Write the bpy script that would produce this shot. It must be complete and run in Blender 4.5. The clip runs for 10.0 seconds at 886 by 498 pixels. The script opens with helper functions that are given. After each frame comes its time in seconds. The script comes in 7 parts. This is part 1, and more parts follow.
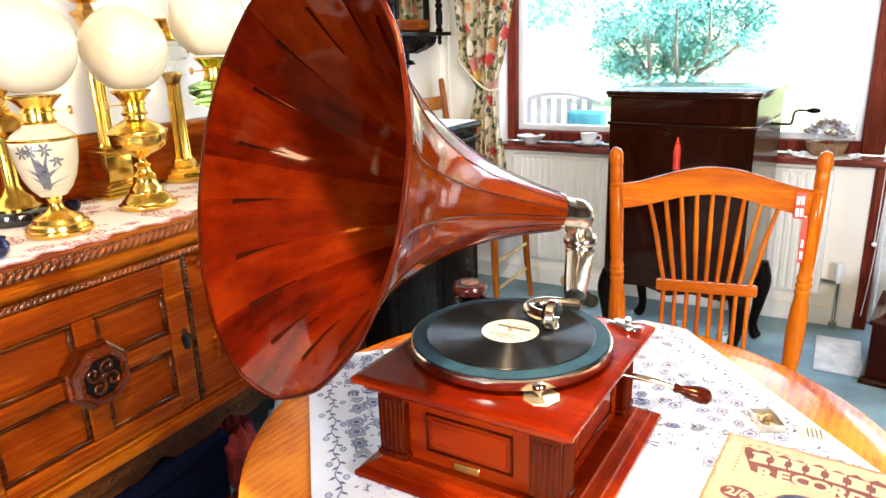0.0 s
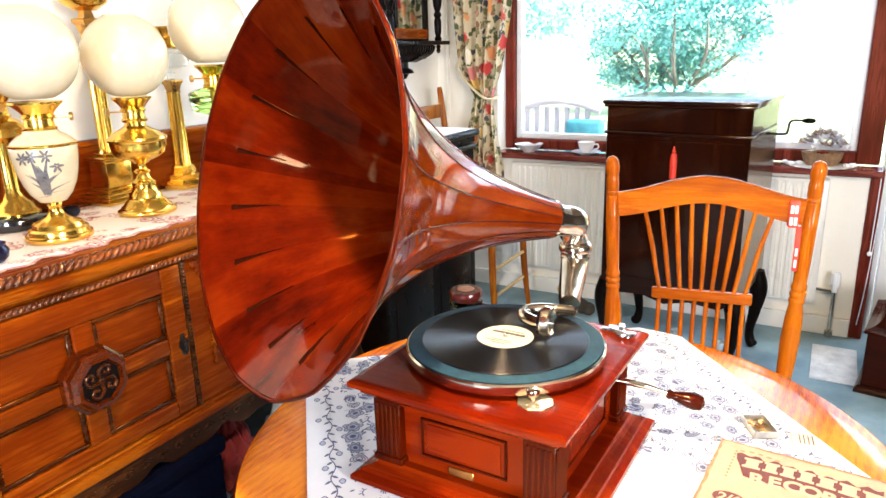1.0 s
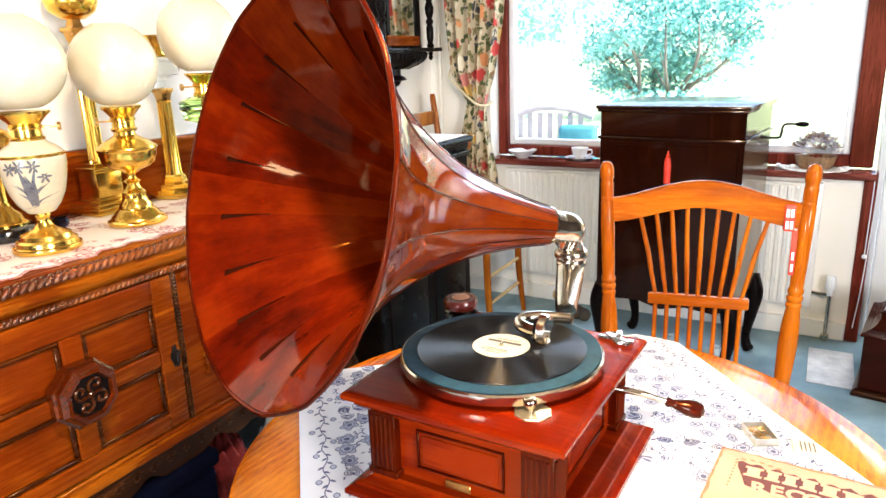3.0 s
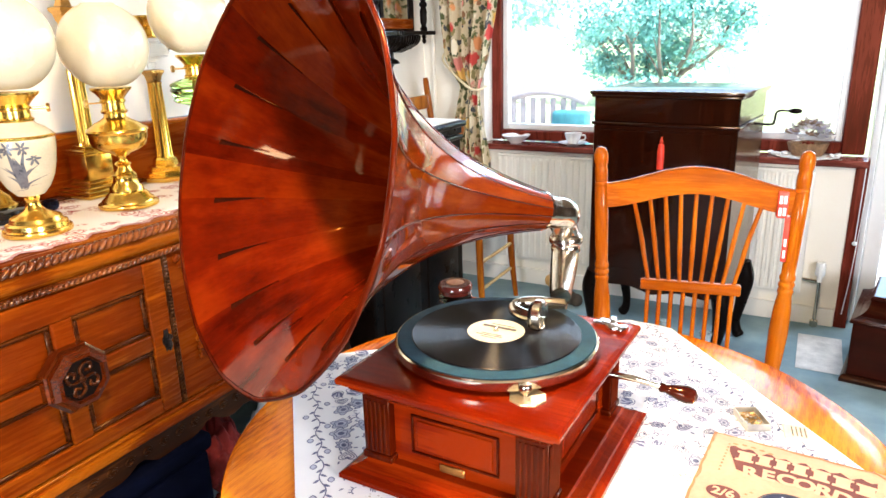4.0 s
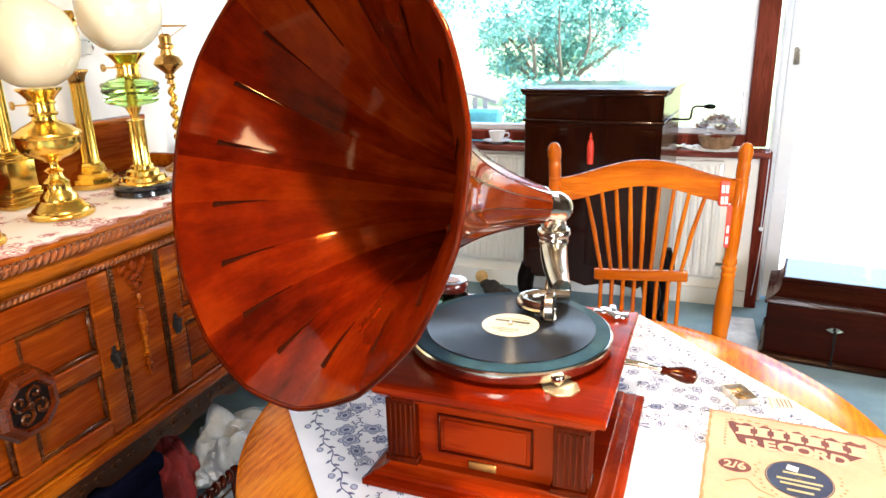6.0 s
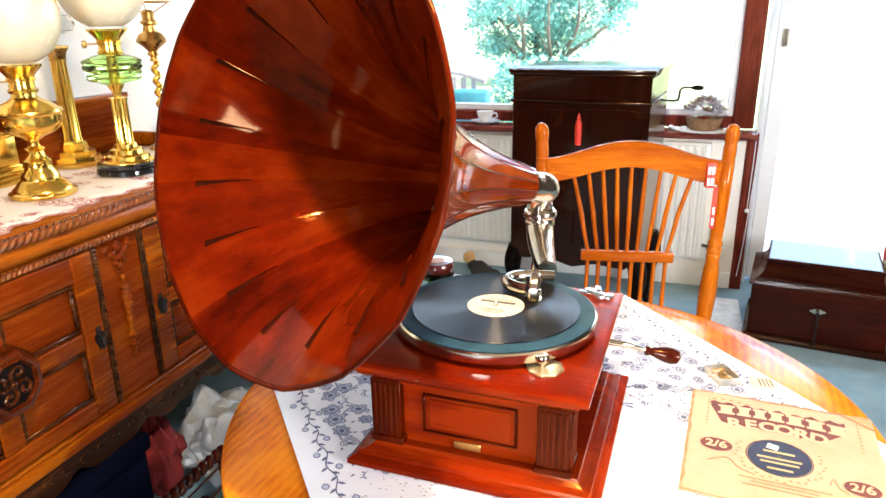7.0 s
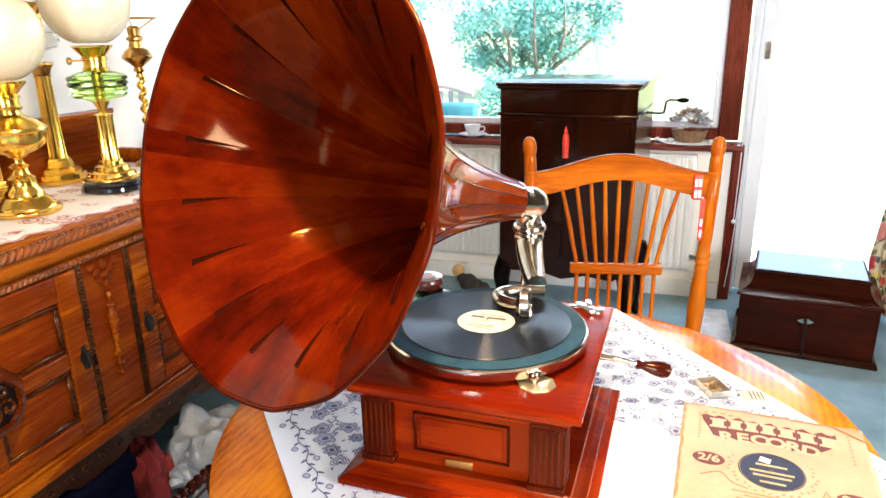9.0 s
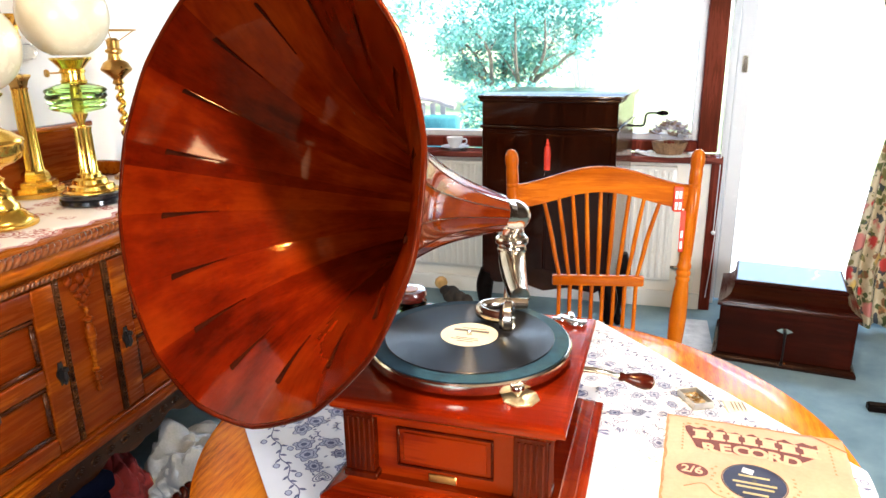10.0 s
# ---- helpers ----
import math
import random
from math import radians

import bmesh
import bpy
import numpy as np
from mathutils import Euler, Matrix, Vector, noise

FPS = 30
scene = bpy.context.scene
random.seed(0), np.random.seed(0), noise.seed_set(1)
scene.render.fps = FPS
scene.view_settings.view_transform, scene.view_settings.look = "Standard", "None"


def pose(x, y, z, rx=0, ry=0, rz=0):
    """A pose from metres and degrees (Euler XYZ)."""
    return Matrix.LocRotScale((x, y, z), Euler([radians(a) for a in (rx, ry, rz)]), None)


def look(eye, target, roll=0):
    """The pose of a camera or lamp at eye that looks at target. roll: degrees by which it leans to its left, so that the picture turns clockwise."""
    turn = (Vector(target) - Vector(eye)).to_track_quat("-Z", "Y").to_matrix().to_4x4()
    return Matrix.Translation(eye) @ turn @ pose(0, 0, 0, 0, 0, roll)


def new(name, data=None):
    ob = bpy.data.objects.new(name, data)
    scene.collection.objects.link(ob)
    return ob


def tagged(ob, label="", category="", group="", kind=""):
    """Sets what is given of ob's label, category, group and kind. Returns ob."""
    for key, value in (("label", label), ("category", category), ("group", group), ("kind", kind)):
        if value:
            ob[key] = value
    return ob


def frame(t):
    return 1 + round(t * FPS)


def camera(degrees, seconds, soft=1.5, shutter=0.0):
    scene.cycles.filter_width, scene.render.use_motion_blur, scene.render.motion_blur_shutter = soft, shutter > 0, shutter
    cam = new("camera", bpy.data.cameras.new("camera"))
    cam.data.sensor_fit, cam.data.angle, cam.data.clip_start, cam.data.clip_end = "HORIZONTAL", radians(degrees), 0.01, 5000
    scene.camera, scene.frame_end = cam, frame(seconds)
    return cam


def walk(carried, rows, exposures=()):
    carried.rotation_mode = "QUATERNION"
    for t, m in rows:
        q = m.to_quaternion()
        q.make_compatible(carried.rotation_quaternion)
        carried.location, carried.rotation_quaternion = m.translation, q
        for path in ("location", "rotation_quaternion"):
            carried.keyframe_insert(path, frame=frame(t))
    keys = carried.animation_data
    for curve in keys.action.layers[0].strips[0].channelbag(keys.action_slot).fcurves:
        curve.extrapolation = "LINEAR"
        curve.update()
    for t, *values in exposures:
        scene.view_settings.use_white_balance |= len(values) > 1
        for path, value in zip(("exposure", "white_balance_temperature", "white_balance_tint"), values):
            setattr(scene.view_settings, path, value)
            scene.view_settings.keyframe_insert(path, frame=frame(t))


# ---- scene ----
cam = camera(65.6, 10.0)
PATH = [
    (0, (0.226, -0.665, 1.346), (-0.728, 0.994, 0.766), -1.9),
    (0.5, (0.233, -0.677, 1.351), (-0.717, 0.989, 0.783), -1.7),
    (1, (0.235, -0.674, 1.347), (-0.718, 0.994, 0.789), -1.6),
    (1.5, (0.233, -0.667, 1.346), (-0.72, 1.003, 0.795), -1.9),
    (2, (0.231, -0.664, 1.348), (-0.718, 1.01, 0.8), -2.0),
    (2.5, (0.23, -0.662, 1.346), (-0.715, 1.016, 0.806), -2.0),
    (3.8, (0.222, -0.656, 1.343), (-0.702, 1.032, 0.797), -1.7),
    (4, (0.221, -0.658, 1.343), (-0.694, 1.023, 0.761), -1.6),
    (4.5, (0.217, -0.648, 1.343), (-0.695, 1.025, 0.735), -1.4),
    (5, (0.179, -0.638, 1.333), (-0.753, 1.026, 0.731), -1.6),
    (5.5, (0.104, -0.678, 1.337), (-0.677, 1.067, 0.748), -1.8),
    (6, (0.072, -0.72, 1.341), (-0.577, 1.078, 0.753), -1.4),
    (7.5, (0.076, -0.715, 1.339), (-0.534, 1.072, 0.683), -1.0),
    (8, (0.076, -0.716, 1.34), (-0.535, 1.076, 0.695), -0.9),
    (8.5, (0.073, -0.713, 1.34), (-0.538, 1.085, 0.711), -1.1),
    (9, (0.072, -0.711, 1.343), (-0.512, 1.103, 0.735), -1.2),
    (9.5, (0.07, -0.708, 1.343), (-0.49, 1.12, 0.753), -1.2),
    (10, (0.071, -0.708, 1.344), (-0.467, 1.13, 0.768), -1.0),
]
walk(cam, [(t, look(eye, target, roll)) for t, eye, target, roll in PATH], exposures=((0, 2.56, 6020, 13), (5, 2.52, 6020, 13), (10, 2.40, 6020, 13)))

# ---- light ----
world = bpy.data.worlds.new("world")
scene.world = world
world.use_nodes = True
wn = world.node_tree
sky = wn.nodes.new("ShaderNodeTexSky")
sky.sky_type = 'NISHITA'
sky.sun_disc = False
sky.sun_elevation, sky.sun_rotation = radians(45), radians(93)
wn.links.new(sky.outputs[0], wn.nodes["Background"].inputs[0])
wn.nodes["Background"].inputs[1].default_value = 0.15

sun = new("sun", bpy.data.lights.new("sun", 'SUN'))
sun.data.energy, sun.data.angle, sun.data.color = 4.0, radians(0.5), (1.0, 0.95, 0.86)
sun.matrix_world = look((9, -0.5, 9), (0, 0, 0))


def area_lamp(name, eye, target, sx, sy, watts, colour):
    lamp = new(name, bpy.data.lights.new(name, 'AREA'))
    lamp.data.shape, lamp.data.size, lamp.data.size_y = 'RECTANGLE', sx, sy
    lamp.data.energy, lamp.data.color = watts, colour
    lamp.matrix_world = look(eye, target)
    return lamp


area_lamp("window_daylight", (-0.5, 3.09, 1.90), (-0.5, 0.4, 0.75), 1.7, 0.40, 5.0, (0.74, 0.88, 1.0))
area_lamp("door_daylight", (0.93, 3.09, 1.82), (0.8, 0.6, 0.6), 0.7, 0.45, 3.0, (0.74, 0.88, 1.0))
area_lamp("rear_window_daylight", (-0.17, -2.38, 1.21), (-0.17, 0, 1.0), 0.56, 0.56, 12.0, (0.88, 0.95, 1.0))
area_lamp("east_window_daylight", (2.27, -1.0, 1.50), (-0.6, 0.2, 0.9), 1.0, 0.9, 23.0, (1.0, 0.96, 0.92))
LAMP = (-0.05, -0.24, 2.16)
lamp = new("lamp_light", bpy.data.lights.new("lamp_light", 'POINT'))
lamp.data.energy, lamp.data.color, lamp.data.shadow_soft_size = 3.2, (1.0, 0.87, 0.74), 0.030
lamp.location = LAMP

# ---- materials ----


def nodes_of(name):
    m = bpy.data.materials.new(name)
    m.use_nodes = True
    n = m.node_tree.nodes
    return m, n, m.node_tree.links, n["Principled BSDF"]


def node(n, kind, **values):
    made = n.new(kind)
    for key, value in values.items():
        made.inputs[key].default_value = value
    return made


def ramp(n, stops):
    r = n.new("ShaderNodeValToRGB")
    while len(r.color_ramp.elements) < len(stops):
        r.color_ramp.elements.new(0.5)
    for e, (p, c) in zip(r.color_ramp.elements, stops):
        e.position, e.color = p, (*c, 1)
    return r


def surface(name, a, b, rough=0.5, metal=0.0, scale=20.0, stretch=(1, 1, 1), bump=0.1, coat=0.0, rough_var=0.12, fine=180.0, sheen=0.0):
    """Two colours mixed by noise at two scales, with fine relief and uneven gloss."""
    m, n, l, p = nodes_of(name)
    tc = n.new("ShaderNodeTexCoord")
    mp = node(n, "ShaderNodeMapping", Scale=stretch)
    l.new(tc.outputs["Object"], mp.inputs["Vector"])
    big = node(n, "ShaderNodeTexNoise", Scale=scale, Detail=5.0, Roughness=0.6)
    small = node(n, "ShaderNodeTexNoise", Scale=fine, Detail=3.0, Roughness=0.6)
    for t in (big, small):
        l.new(mp.outputs[0], t.inputs["Vector"])
    add = n.new("ShaderNodeMath")
    add.operation = 'MULTIPLY_ADD'
    l.new(small.outputs["Fac"], add.inputs[0])
    add.inputs[1].default_value = 0.35
    l.new(big.outputs["Fac"], add.inputs[2])
    r = ramp(n, ((0.42, a), (0.92, b)))
    l.new(add.outputs[0], r.inputs[0])
    l.new(r.outputs[0], p.inputs["Base Color"])
    mr = node(n, "ShaderNodeMapRange")
    mr.inputs["To Min"].default_value, mr.inputs["To Max"].default_value = max(0.03, rough - rough_var), min(1, rough + rough_var)
    l.new(big.outputs["Fac"], mr.inputs["Value"])
    l.new(mr.outputs[0], p.inputs["Roughness"])
    p.inputs["Metallic"].default_value = metal
    p.inputs["Coat Weight"].default_value = coat
    p.inputs["Coat Roughness"].default_value = 0.08
    if bump:
        bn = node(n, "ShaderNodeBump", Strength=bump, Distance=0.002)
        l.new(add.outputs[0], bn.inputs["Height"])
        l.new(bn.outputs[0], p.inputs["Normal"])
    return m


def wood(name, dark, mid, light, axis=0, rough=0.3, coat=0.4, ring=18.0, bump=0.12, gloss=0.22):
    """Grain drawn out along one axis: streaks, pores and broad figure."""
    m, n, l, p = nodes_of(name)
    tc = n.new("ShaderNodeTexCoord")
    long = [ring, ring, ring]
    long[axis] = ring * 0.07
    mp = node(n, "ShaderNodeMapping", Scale=long)
    l.new(tc.outputs["Object"], mp.inputs["Vector"])
    figure = node(n, "ShaderNodeTexNoise", Scale=1.6, Detail=6.0, Roughness=0.65, Distortion=0.6)
    pores = node(n, "ShaderNodeTexNoise", Scale=14.0, Detail=3.0, Roughness=0.7)
    cloud = node(n, "ShaderNodeTexNoise", Scale=4.0, Detail=2.0)
    l.new(mp.outputs[0], figure.inputs["Vector"])
    l.new(mp.outputs[0], pores.inputs["Vector"])
    l.new(tc.outputs["Object"], cloud.inputs["Vector"])
    s1 = n.new("ShaderNodeMath")
    s1.operation = 'MULTIPLY_ADD'
    s1.inputs[1].default_value = 0.35
    l.new(pores.outputs["Fac"], s1.inputs[0])
    l.new(figure.outputs["Fac"], s1.inputs[2])
    s2 = n.new("ShaderNodeMath")
    s2.operation = 'MULTIPLY_ADD'
    s2.inputs[1].default_value = 0.5
    l.new(cloud.outputs["Fac"], s2.inputs[0])
    l.new(s1.outputs[0], s2.inputs[2])
    r = ramp(n, ((0.62, dark), (0.92, mid), (1.0, light)))
    l.new(s2.outputs[0], r.inputs[0])
    l.new(r.outputs[0], p.inputs["Base Color"])
    mr = node(n, "ShaderNodeMapRange")
    mr.inputs["To Min"].default_value, mr.inputs["To Max"].default_value = max(0.05, rough - 0.1), rough + 0.15
    l.new(pores.outputs["Fac"], mr.inputs["Value"])
    l.new(mr.outputs[0], p.inputs["Roughness"])
    p.inputs["Coat Weight"].default_value = coat * 0.3
    p.inputs["Coat Roughness"].default_value = 0.07
    p.inputs["Coat Tint"].default_value = (1.0, 0.80, 0.52, 1)
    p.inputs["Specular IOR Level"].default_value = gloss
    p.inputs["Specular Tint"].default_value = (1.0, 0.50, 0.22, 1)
    bn = node(n, "ShaderNodeBump", Strength=bump, Distance=0.001)
    l.new(s1.outputs[0], bn.inputs["Height"])
    l.new(bn.outputs[0], p.inputs["Normal"])
    return m


def glass(name, colour, rough=0.02, ior=1.45):
    m, n, l, p = nodes_of(name)
    p.inputs["Base Color"].default_value = (*colour, 1)
    p.inputs["Roughness"].default_value = rough
    p.inputs["IOR"].default_value = ior
    p.inputs["Transmission Weight"].default_value = 1.0
    return m


def cloth_print(name, ground, ink_a, ink_b, cell, spread, rough=0.9):
    """Woven cotton with scattered printed motifs: rings and petals of ink."""
    m, n, l, p = nodes_of(name)
    tc = n.new("ShaderNodeTexCoord")
    wob = node(n, "ShaderNodeTexNoise", Scale=cell * 1.5, Detail=2.0)
    l.new(tc.outputs["Object"], wob.inputs["Vector"])
    mixv = n.new("ShaderNodeMix")
    mixv.data_type = 'VECTOR'
    mixv.inputs["Factor"].default_value = 0.025
    l.new(tc.outputs["Object"], mixv.inputs[4])
    l.new(wob.outputs["Color"], mixv.inputs[5])
    vor = node(n, "ShaderNodeTexVoronoi", Scale=cell, Randomness=0.85)
    l.new(mixv.outputs[1], vor.inputs["Vector"])
    wave = n.new("ShaderNodeMath")
    wave.operation = 'SINE'
    k = n.new("ShaderNodeMath")
    k.operation = 'MULTIPLY'
    k.inputs[1].default_value = 42.0
    l.new(vor.outputs["Distance"], k.inputs[0])
    l.new(k.outputs[0], wave.inputs[0])
    ring = ramp(n, ((0.55, (0, 0, 0)), (0.75, (1, 1, 1))))
    l.new(wave.outputs[0], ring.inputs[0])
    inside = ramp(n, ((spread, (1, 1, 1)), (spread + 0.05, (0, 0, 0))))
    l.new(vor.outputs["Distance"], inside.inputs[0])
    petals = node(n, "ShaderNodeTexNoise", Scale=cell * 7, Detail=1.0)
    l.new(tc.outputs["Object"], petals.inputs["Vector"])
    pr = ramp(n, ((0.44, (0, 0, 0)), (0.56, (1, 1, 1))))
    l.new(petals.outputs["Fac"], pr.inputs[0])
    m1 = n.new("ShaderNodeMath")
    m1.operation = 'MULTIPLY'
    l.new(ring.outputs[0], m1.inputs[0])
    l.new(inside.outputs[0], m1.inputs[1])
    m2 = n.new("ShaderNodeMath")
    m2.operation = 'MULTIPLY'
    l.new(pr.outputs[0], m2.inputs[0])
    l.new(inside.outputs[0], m2.inputs[1])
    c1 = n.new("ShaderNodeMix")
    c1.data_type = 'RGBA'
    c1.inputs[6].default_value = (*ground, 1)
    c1.inputs[7].default_value = (*ink_a, 1)
    l.new(m2.outputs[0], c1.inputs["Factor"])
    c2 = n.new("ShaderNodeMix")
    c2.data_type = 'RGBA'
    l.new(c1.outputs[2], c2.inputs[6])
    c2.inputs[7].default_value = (*ink_b, 1)
    l.new(m1.outputs[0], c2.inputs["Factor"])
    l.new(c2.outputs[2], p.inputs["Base Color"])
    p.inputs["Roughness"].default_value = rough
    weave = node(n, "ShaderNodeTexNoise", Scale=900.0, Detail=1.0)
    l.new(tc.outputs["Object"], weave.inputs["Vector"])
    bn = node(n, "ShaderNodeBump", Strength=0.25, Distance=0.001)
    l.new(weave.outputs["Fac"], bn.inputs["Height"])
    l.new(bn.outputs[0], p.inputs["Normal"])
    return m


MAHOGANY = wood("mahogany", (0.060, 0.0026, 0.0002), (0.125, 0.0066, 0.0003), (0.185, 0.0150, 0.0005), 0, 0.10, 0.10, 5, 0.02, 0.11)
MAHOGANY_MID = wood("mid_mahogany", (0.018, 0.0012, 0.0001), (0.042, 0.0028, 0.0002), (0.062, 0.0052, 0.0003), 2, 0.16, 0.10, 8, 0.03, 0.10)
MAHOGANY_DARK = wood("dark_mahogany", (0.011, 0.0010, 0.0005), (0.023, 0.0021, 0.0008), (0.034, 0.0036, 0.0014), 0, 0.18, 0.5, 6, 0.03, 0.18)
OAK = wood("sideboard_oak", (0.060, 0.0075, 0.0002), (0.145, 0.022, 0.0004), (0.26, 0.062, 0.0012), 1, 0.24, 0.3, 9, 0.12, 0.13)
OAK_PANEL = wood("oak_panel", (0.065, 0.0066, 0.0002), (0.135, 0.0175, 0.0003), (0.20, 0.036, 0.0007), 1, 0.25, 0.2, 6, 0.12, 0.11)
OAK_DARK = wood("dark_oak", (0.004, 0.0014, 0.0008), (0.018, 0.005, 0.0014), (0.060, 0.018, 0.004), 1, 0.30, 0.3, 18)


def oak_lines(name, dark, mid, light, rough, coat, turn):
    """Flat-sawn oak: wavering growth lines, open pores and a varnish that shines."""
    m, n, l, p = nodes_of(name)
    tc = n.new("ShaderNodeTexCoord")
    mp = node(n, "ShaderNodeMapping", Rotation=(0, 0, radians(turn)), Scale=(1.0, 0.10, 1.0))
    l.new(tc.outputs["Object"], mp.inputs["Vector"])
    wave = node(n, "ShaderNodeTexWave", Scale=26.0, Distortion=16.0, Detail=4.0)
    wave.inputs["Detail Scale"].default_value = 0.35
    pores = node(n, "ShaderNodeTexNoise", Scale=420.0, Detail=2.0, Roughness=0.7)
    cloud = node(n, "ShaderNodeTexNoise", Scale=5.0, Detail=3.0)
    l.new(mp.outputs[0], wave.inputs["Vector"])
    l.new(mp.outputs[0], pores.inputs["Vector"])
    l.new(tc.outputs["Object"], cloud.inputs["Vector"])
    s1 = n.new("ShaderNodeMath")
    s1.operation = 'MULTIPLY_ADD'
    s1.inputs[1].default_value = 0.45
    l.new(pores.outputs["Fac"], s1.inputs[0])
    l.new(cloud.outputs["Fac"], s1.inputs[2])
    s2 = n.new("ShaderNodeMath")
    s2.operation = 'MULTIPLY_ADD'
    s2.inputs[1].default_value = 0.085
    l.new(wave.outputs["Fac"], s2.inputs[0])
    l.new(s1.outputs[0], s2.inputs[2])
    r = ramp(n, ((0.62, dark), (0.78, mid), (0.95, light)))
    l.new(s2.outputs[0], r.inputs[0])
    l.new(r.outputs[0], p.inputs["Base Color"])
    p.inputs["Roughness"].default_value = rough
    p.inputs["Coat Weight"].default_value = coat
    p.inputs["Coat Roughness"].default_value = 0.09
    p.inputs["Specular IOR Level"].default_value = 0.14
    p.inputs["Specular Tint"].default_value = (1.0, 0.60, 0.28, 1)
    bn = node(n, "ShaderNodeBump", Strength=0.06, Distance=0.001)
    l.new(s2.outputs[0], bn.inputs["Height"])
    l.new(bn.outputs[0], p.inputs["Normal"])
    return m


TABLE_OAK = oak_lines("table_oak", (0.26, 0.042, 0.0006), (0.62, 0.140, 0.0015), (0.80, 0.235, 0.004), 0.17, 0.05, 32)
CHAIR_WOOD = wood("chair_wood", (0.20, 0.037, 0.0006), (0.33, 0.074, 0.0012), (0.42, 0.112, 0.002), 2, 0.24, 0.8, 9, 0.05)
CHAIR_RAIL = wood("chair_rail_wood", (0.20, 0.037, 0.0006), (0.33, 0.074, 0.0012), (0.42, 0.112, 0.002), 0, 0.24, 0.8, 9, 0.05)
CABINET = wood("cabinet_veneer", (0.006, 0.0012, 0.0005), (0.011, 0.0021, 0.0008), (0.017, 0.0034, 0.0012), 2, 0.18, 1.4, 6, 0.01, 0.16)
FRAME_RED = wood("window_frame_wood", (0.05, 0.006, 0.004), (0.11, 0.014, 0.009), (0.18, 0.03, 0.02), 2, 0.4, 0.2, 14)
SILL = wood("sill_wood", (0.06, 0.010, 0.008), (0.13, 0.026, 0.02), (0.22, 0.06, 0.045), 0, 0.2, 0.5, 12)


def horn_wood(name, dark, mid, light, rough, coat, gloss, tint):
    """Mahogany staves with the grain running from the mouth to the neck, each stave cut from its own piece."""
    m, n, l, p = nodes_of(name)
    uv = n.new("ShaderNodeUVMap")
    uv.uv_map = "grain"
    part_uv = n.new("ShaderNodeSeparateXYZ")
    l.new(uv.outputs[0], part_uv.inputs[0])
    count = n.new("ShaderNodeMath")
    count.operation = 'MULTIPLY_ADD'
    count.inputs[1].default_value, count.inputs[2].default_value = 16.0, -1 / 3
    l.new(part_uv.outputs[0], count.inputs[0])
    whole = n.new("ShaderNodeMath")
    whole.operation = 'FLOOR'
    l.new(count.outputs[0], whole.inputs[0])
    tone = n.new("ShaderNodeTexWhiteNoise")
    tone.noise_dimensions = '1D'
    l.new(whole.outputs[0], tone.inputs["W"])
    mp = node(n, "ShaderNodeMapping", Scale=(26.0, 4.0, 1.0))
    l.new(uv.outputs[0], mp.inputs["Vector"])
    streak = node(n, "ShaderNodeTexNoise", Scale=1.0, Detail=4.0, Roughness=0.55, Distortion=0.9)
    l.new(mp.outputs[0], streak.inputs["Vector"])
    fine = node(n, "ShaderNodeTexNoise", Scale=7.0, Detail=2.0, Roughness=0.6)
    l.new(mp.outputs[0], fine.inputs["Vector"])
    tc = n.new("ShaderNodeTexCoord")
    cloud = node(n, "ShaderNodeTexNoise", Scale=9.0, Detail=4.0, Roughness=0.6)
    l.new(tc.outputs["Object"], cloud.inputs["Vector"])
    last = None
    for share, source in ((0.40, streak.outputs["Fac"]), (0.55, cloud.outputs["Fac"]), (0.14, fine.outputs["Fac"]), (0.16, tone.outputs["Value"])):
        s = n.new("ShaderNodeMath")
        s.operation = 'MULTIPLY_ADD'
        s.inputs[1].default_value, s.inputs[2].default_value = share, 0.0
        l.new(source, s.inputs[0])
        if last is not None:
            l.new(last.outputs[0], s.inputs[2])
        last = s
    r = ramp(n, ((0.46, dark), (0.63, mid), (0.82, light)))
    l.new(last.outputs[0], r.inputs[0])
    l.new(r.outputs[0], p.inputs["Base Color"])
    mr = node(n, "ShaderNodeMapRange")
    mr.inputs["To Min"].default_value, mr.inputs["To Max"].default_value = rough, rough + 0.05
    l.new(cloud.outputs["Fac"], mr.inputs["Value"])
    l.new(mr.outputs[0], p.inputs["Roughness"])
    p.inputs["Coat Weight"].default_value = coat
    p.inputs["Coat Roughness"].default_value = 0.04
    p.inputs["Specular IOR Level"].default_value = gloss
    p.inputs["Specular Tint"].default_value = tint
    bn = node(n, "ShaderNodeBump", Strength=0.04, Distance=0.001)
    l.new(streak.outputs["Fac"], bn.inputs["Height"])
    l.new(bn.outputs[0], p.inputs["Normal"])
    return m


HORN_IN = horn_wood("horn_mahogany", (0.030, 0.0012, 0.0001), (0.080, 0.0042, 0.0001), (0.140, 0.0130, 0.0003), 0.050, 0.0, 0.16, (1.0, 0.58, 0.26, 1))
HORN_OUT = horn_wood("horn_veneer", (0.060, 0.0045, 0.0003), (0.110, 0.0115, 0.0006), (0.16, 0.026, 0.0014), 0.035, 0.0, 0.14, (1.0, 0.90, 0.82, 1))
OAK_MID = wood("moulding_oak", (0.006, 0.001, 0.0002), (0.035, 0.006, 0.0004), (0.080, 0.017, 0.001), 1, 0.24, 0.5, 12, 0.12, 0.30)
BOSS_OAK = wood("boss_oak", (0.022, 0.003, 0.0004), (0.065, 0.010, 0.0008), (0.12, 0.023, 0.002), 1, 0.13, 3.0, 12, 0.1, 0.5)
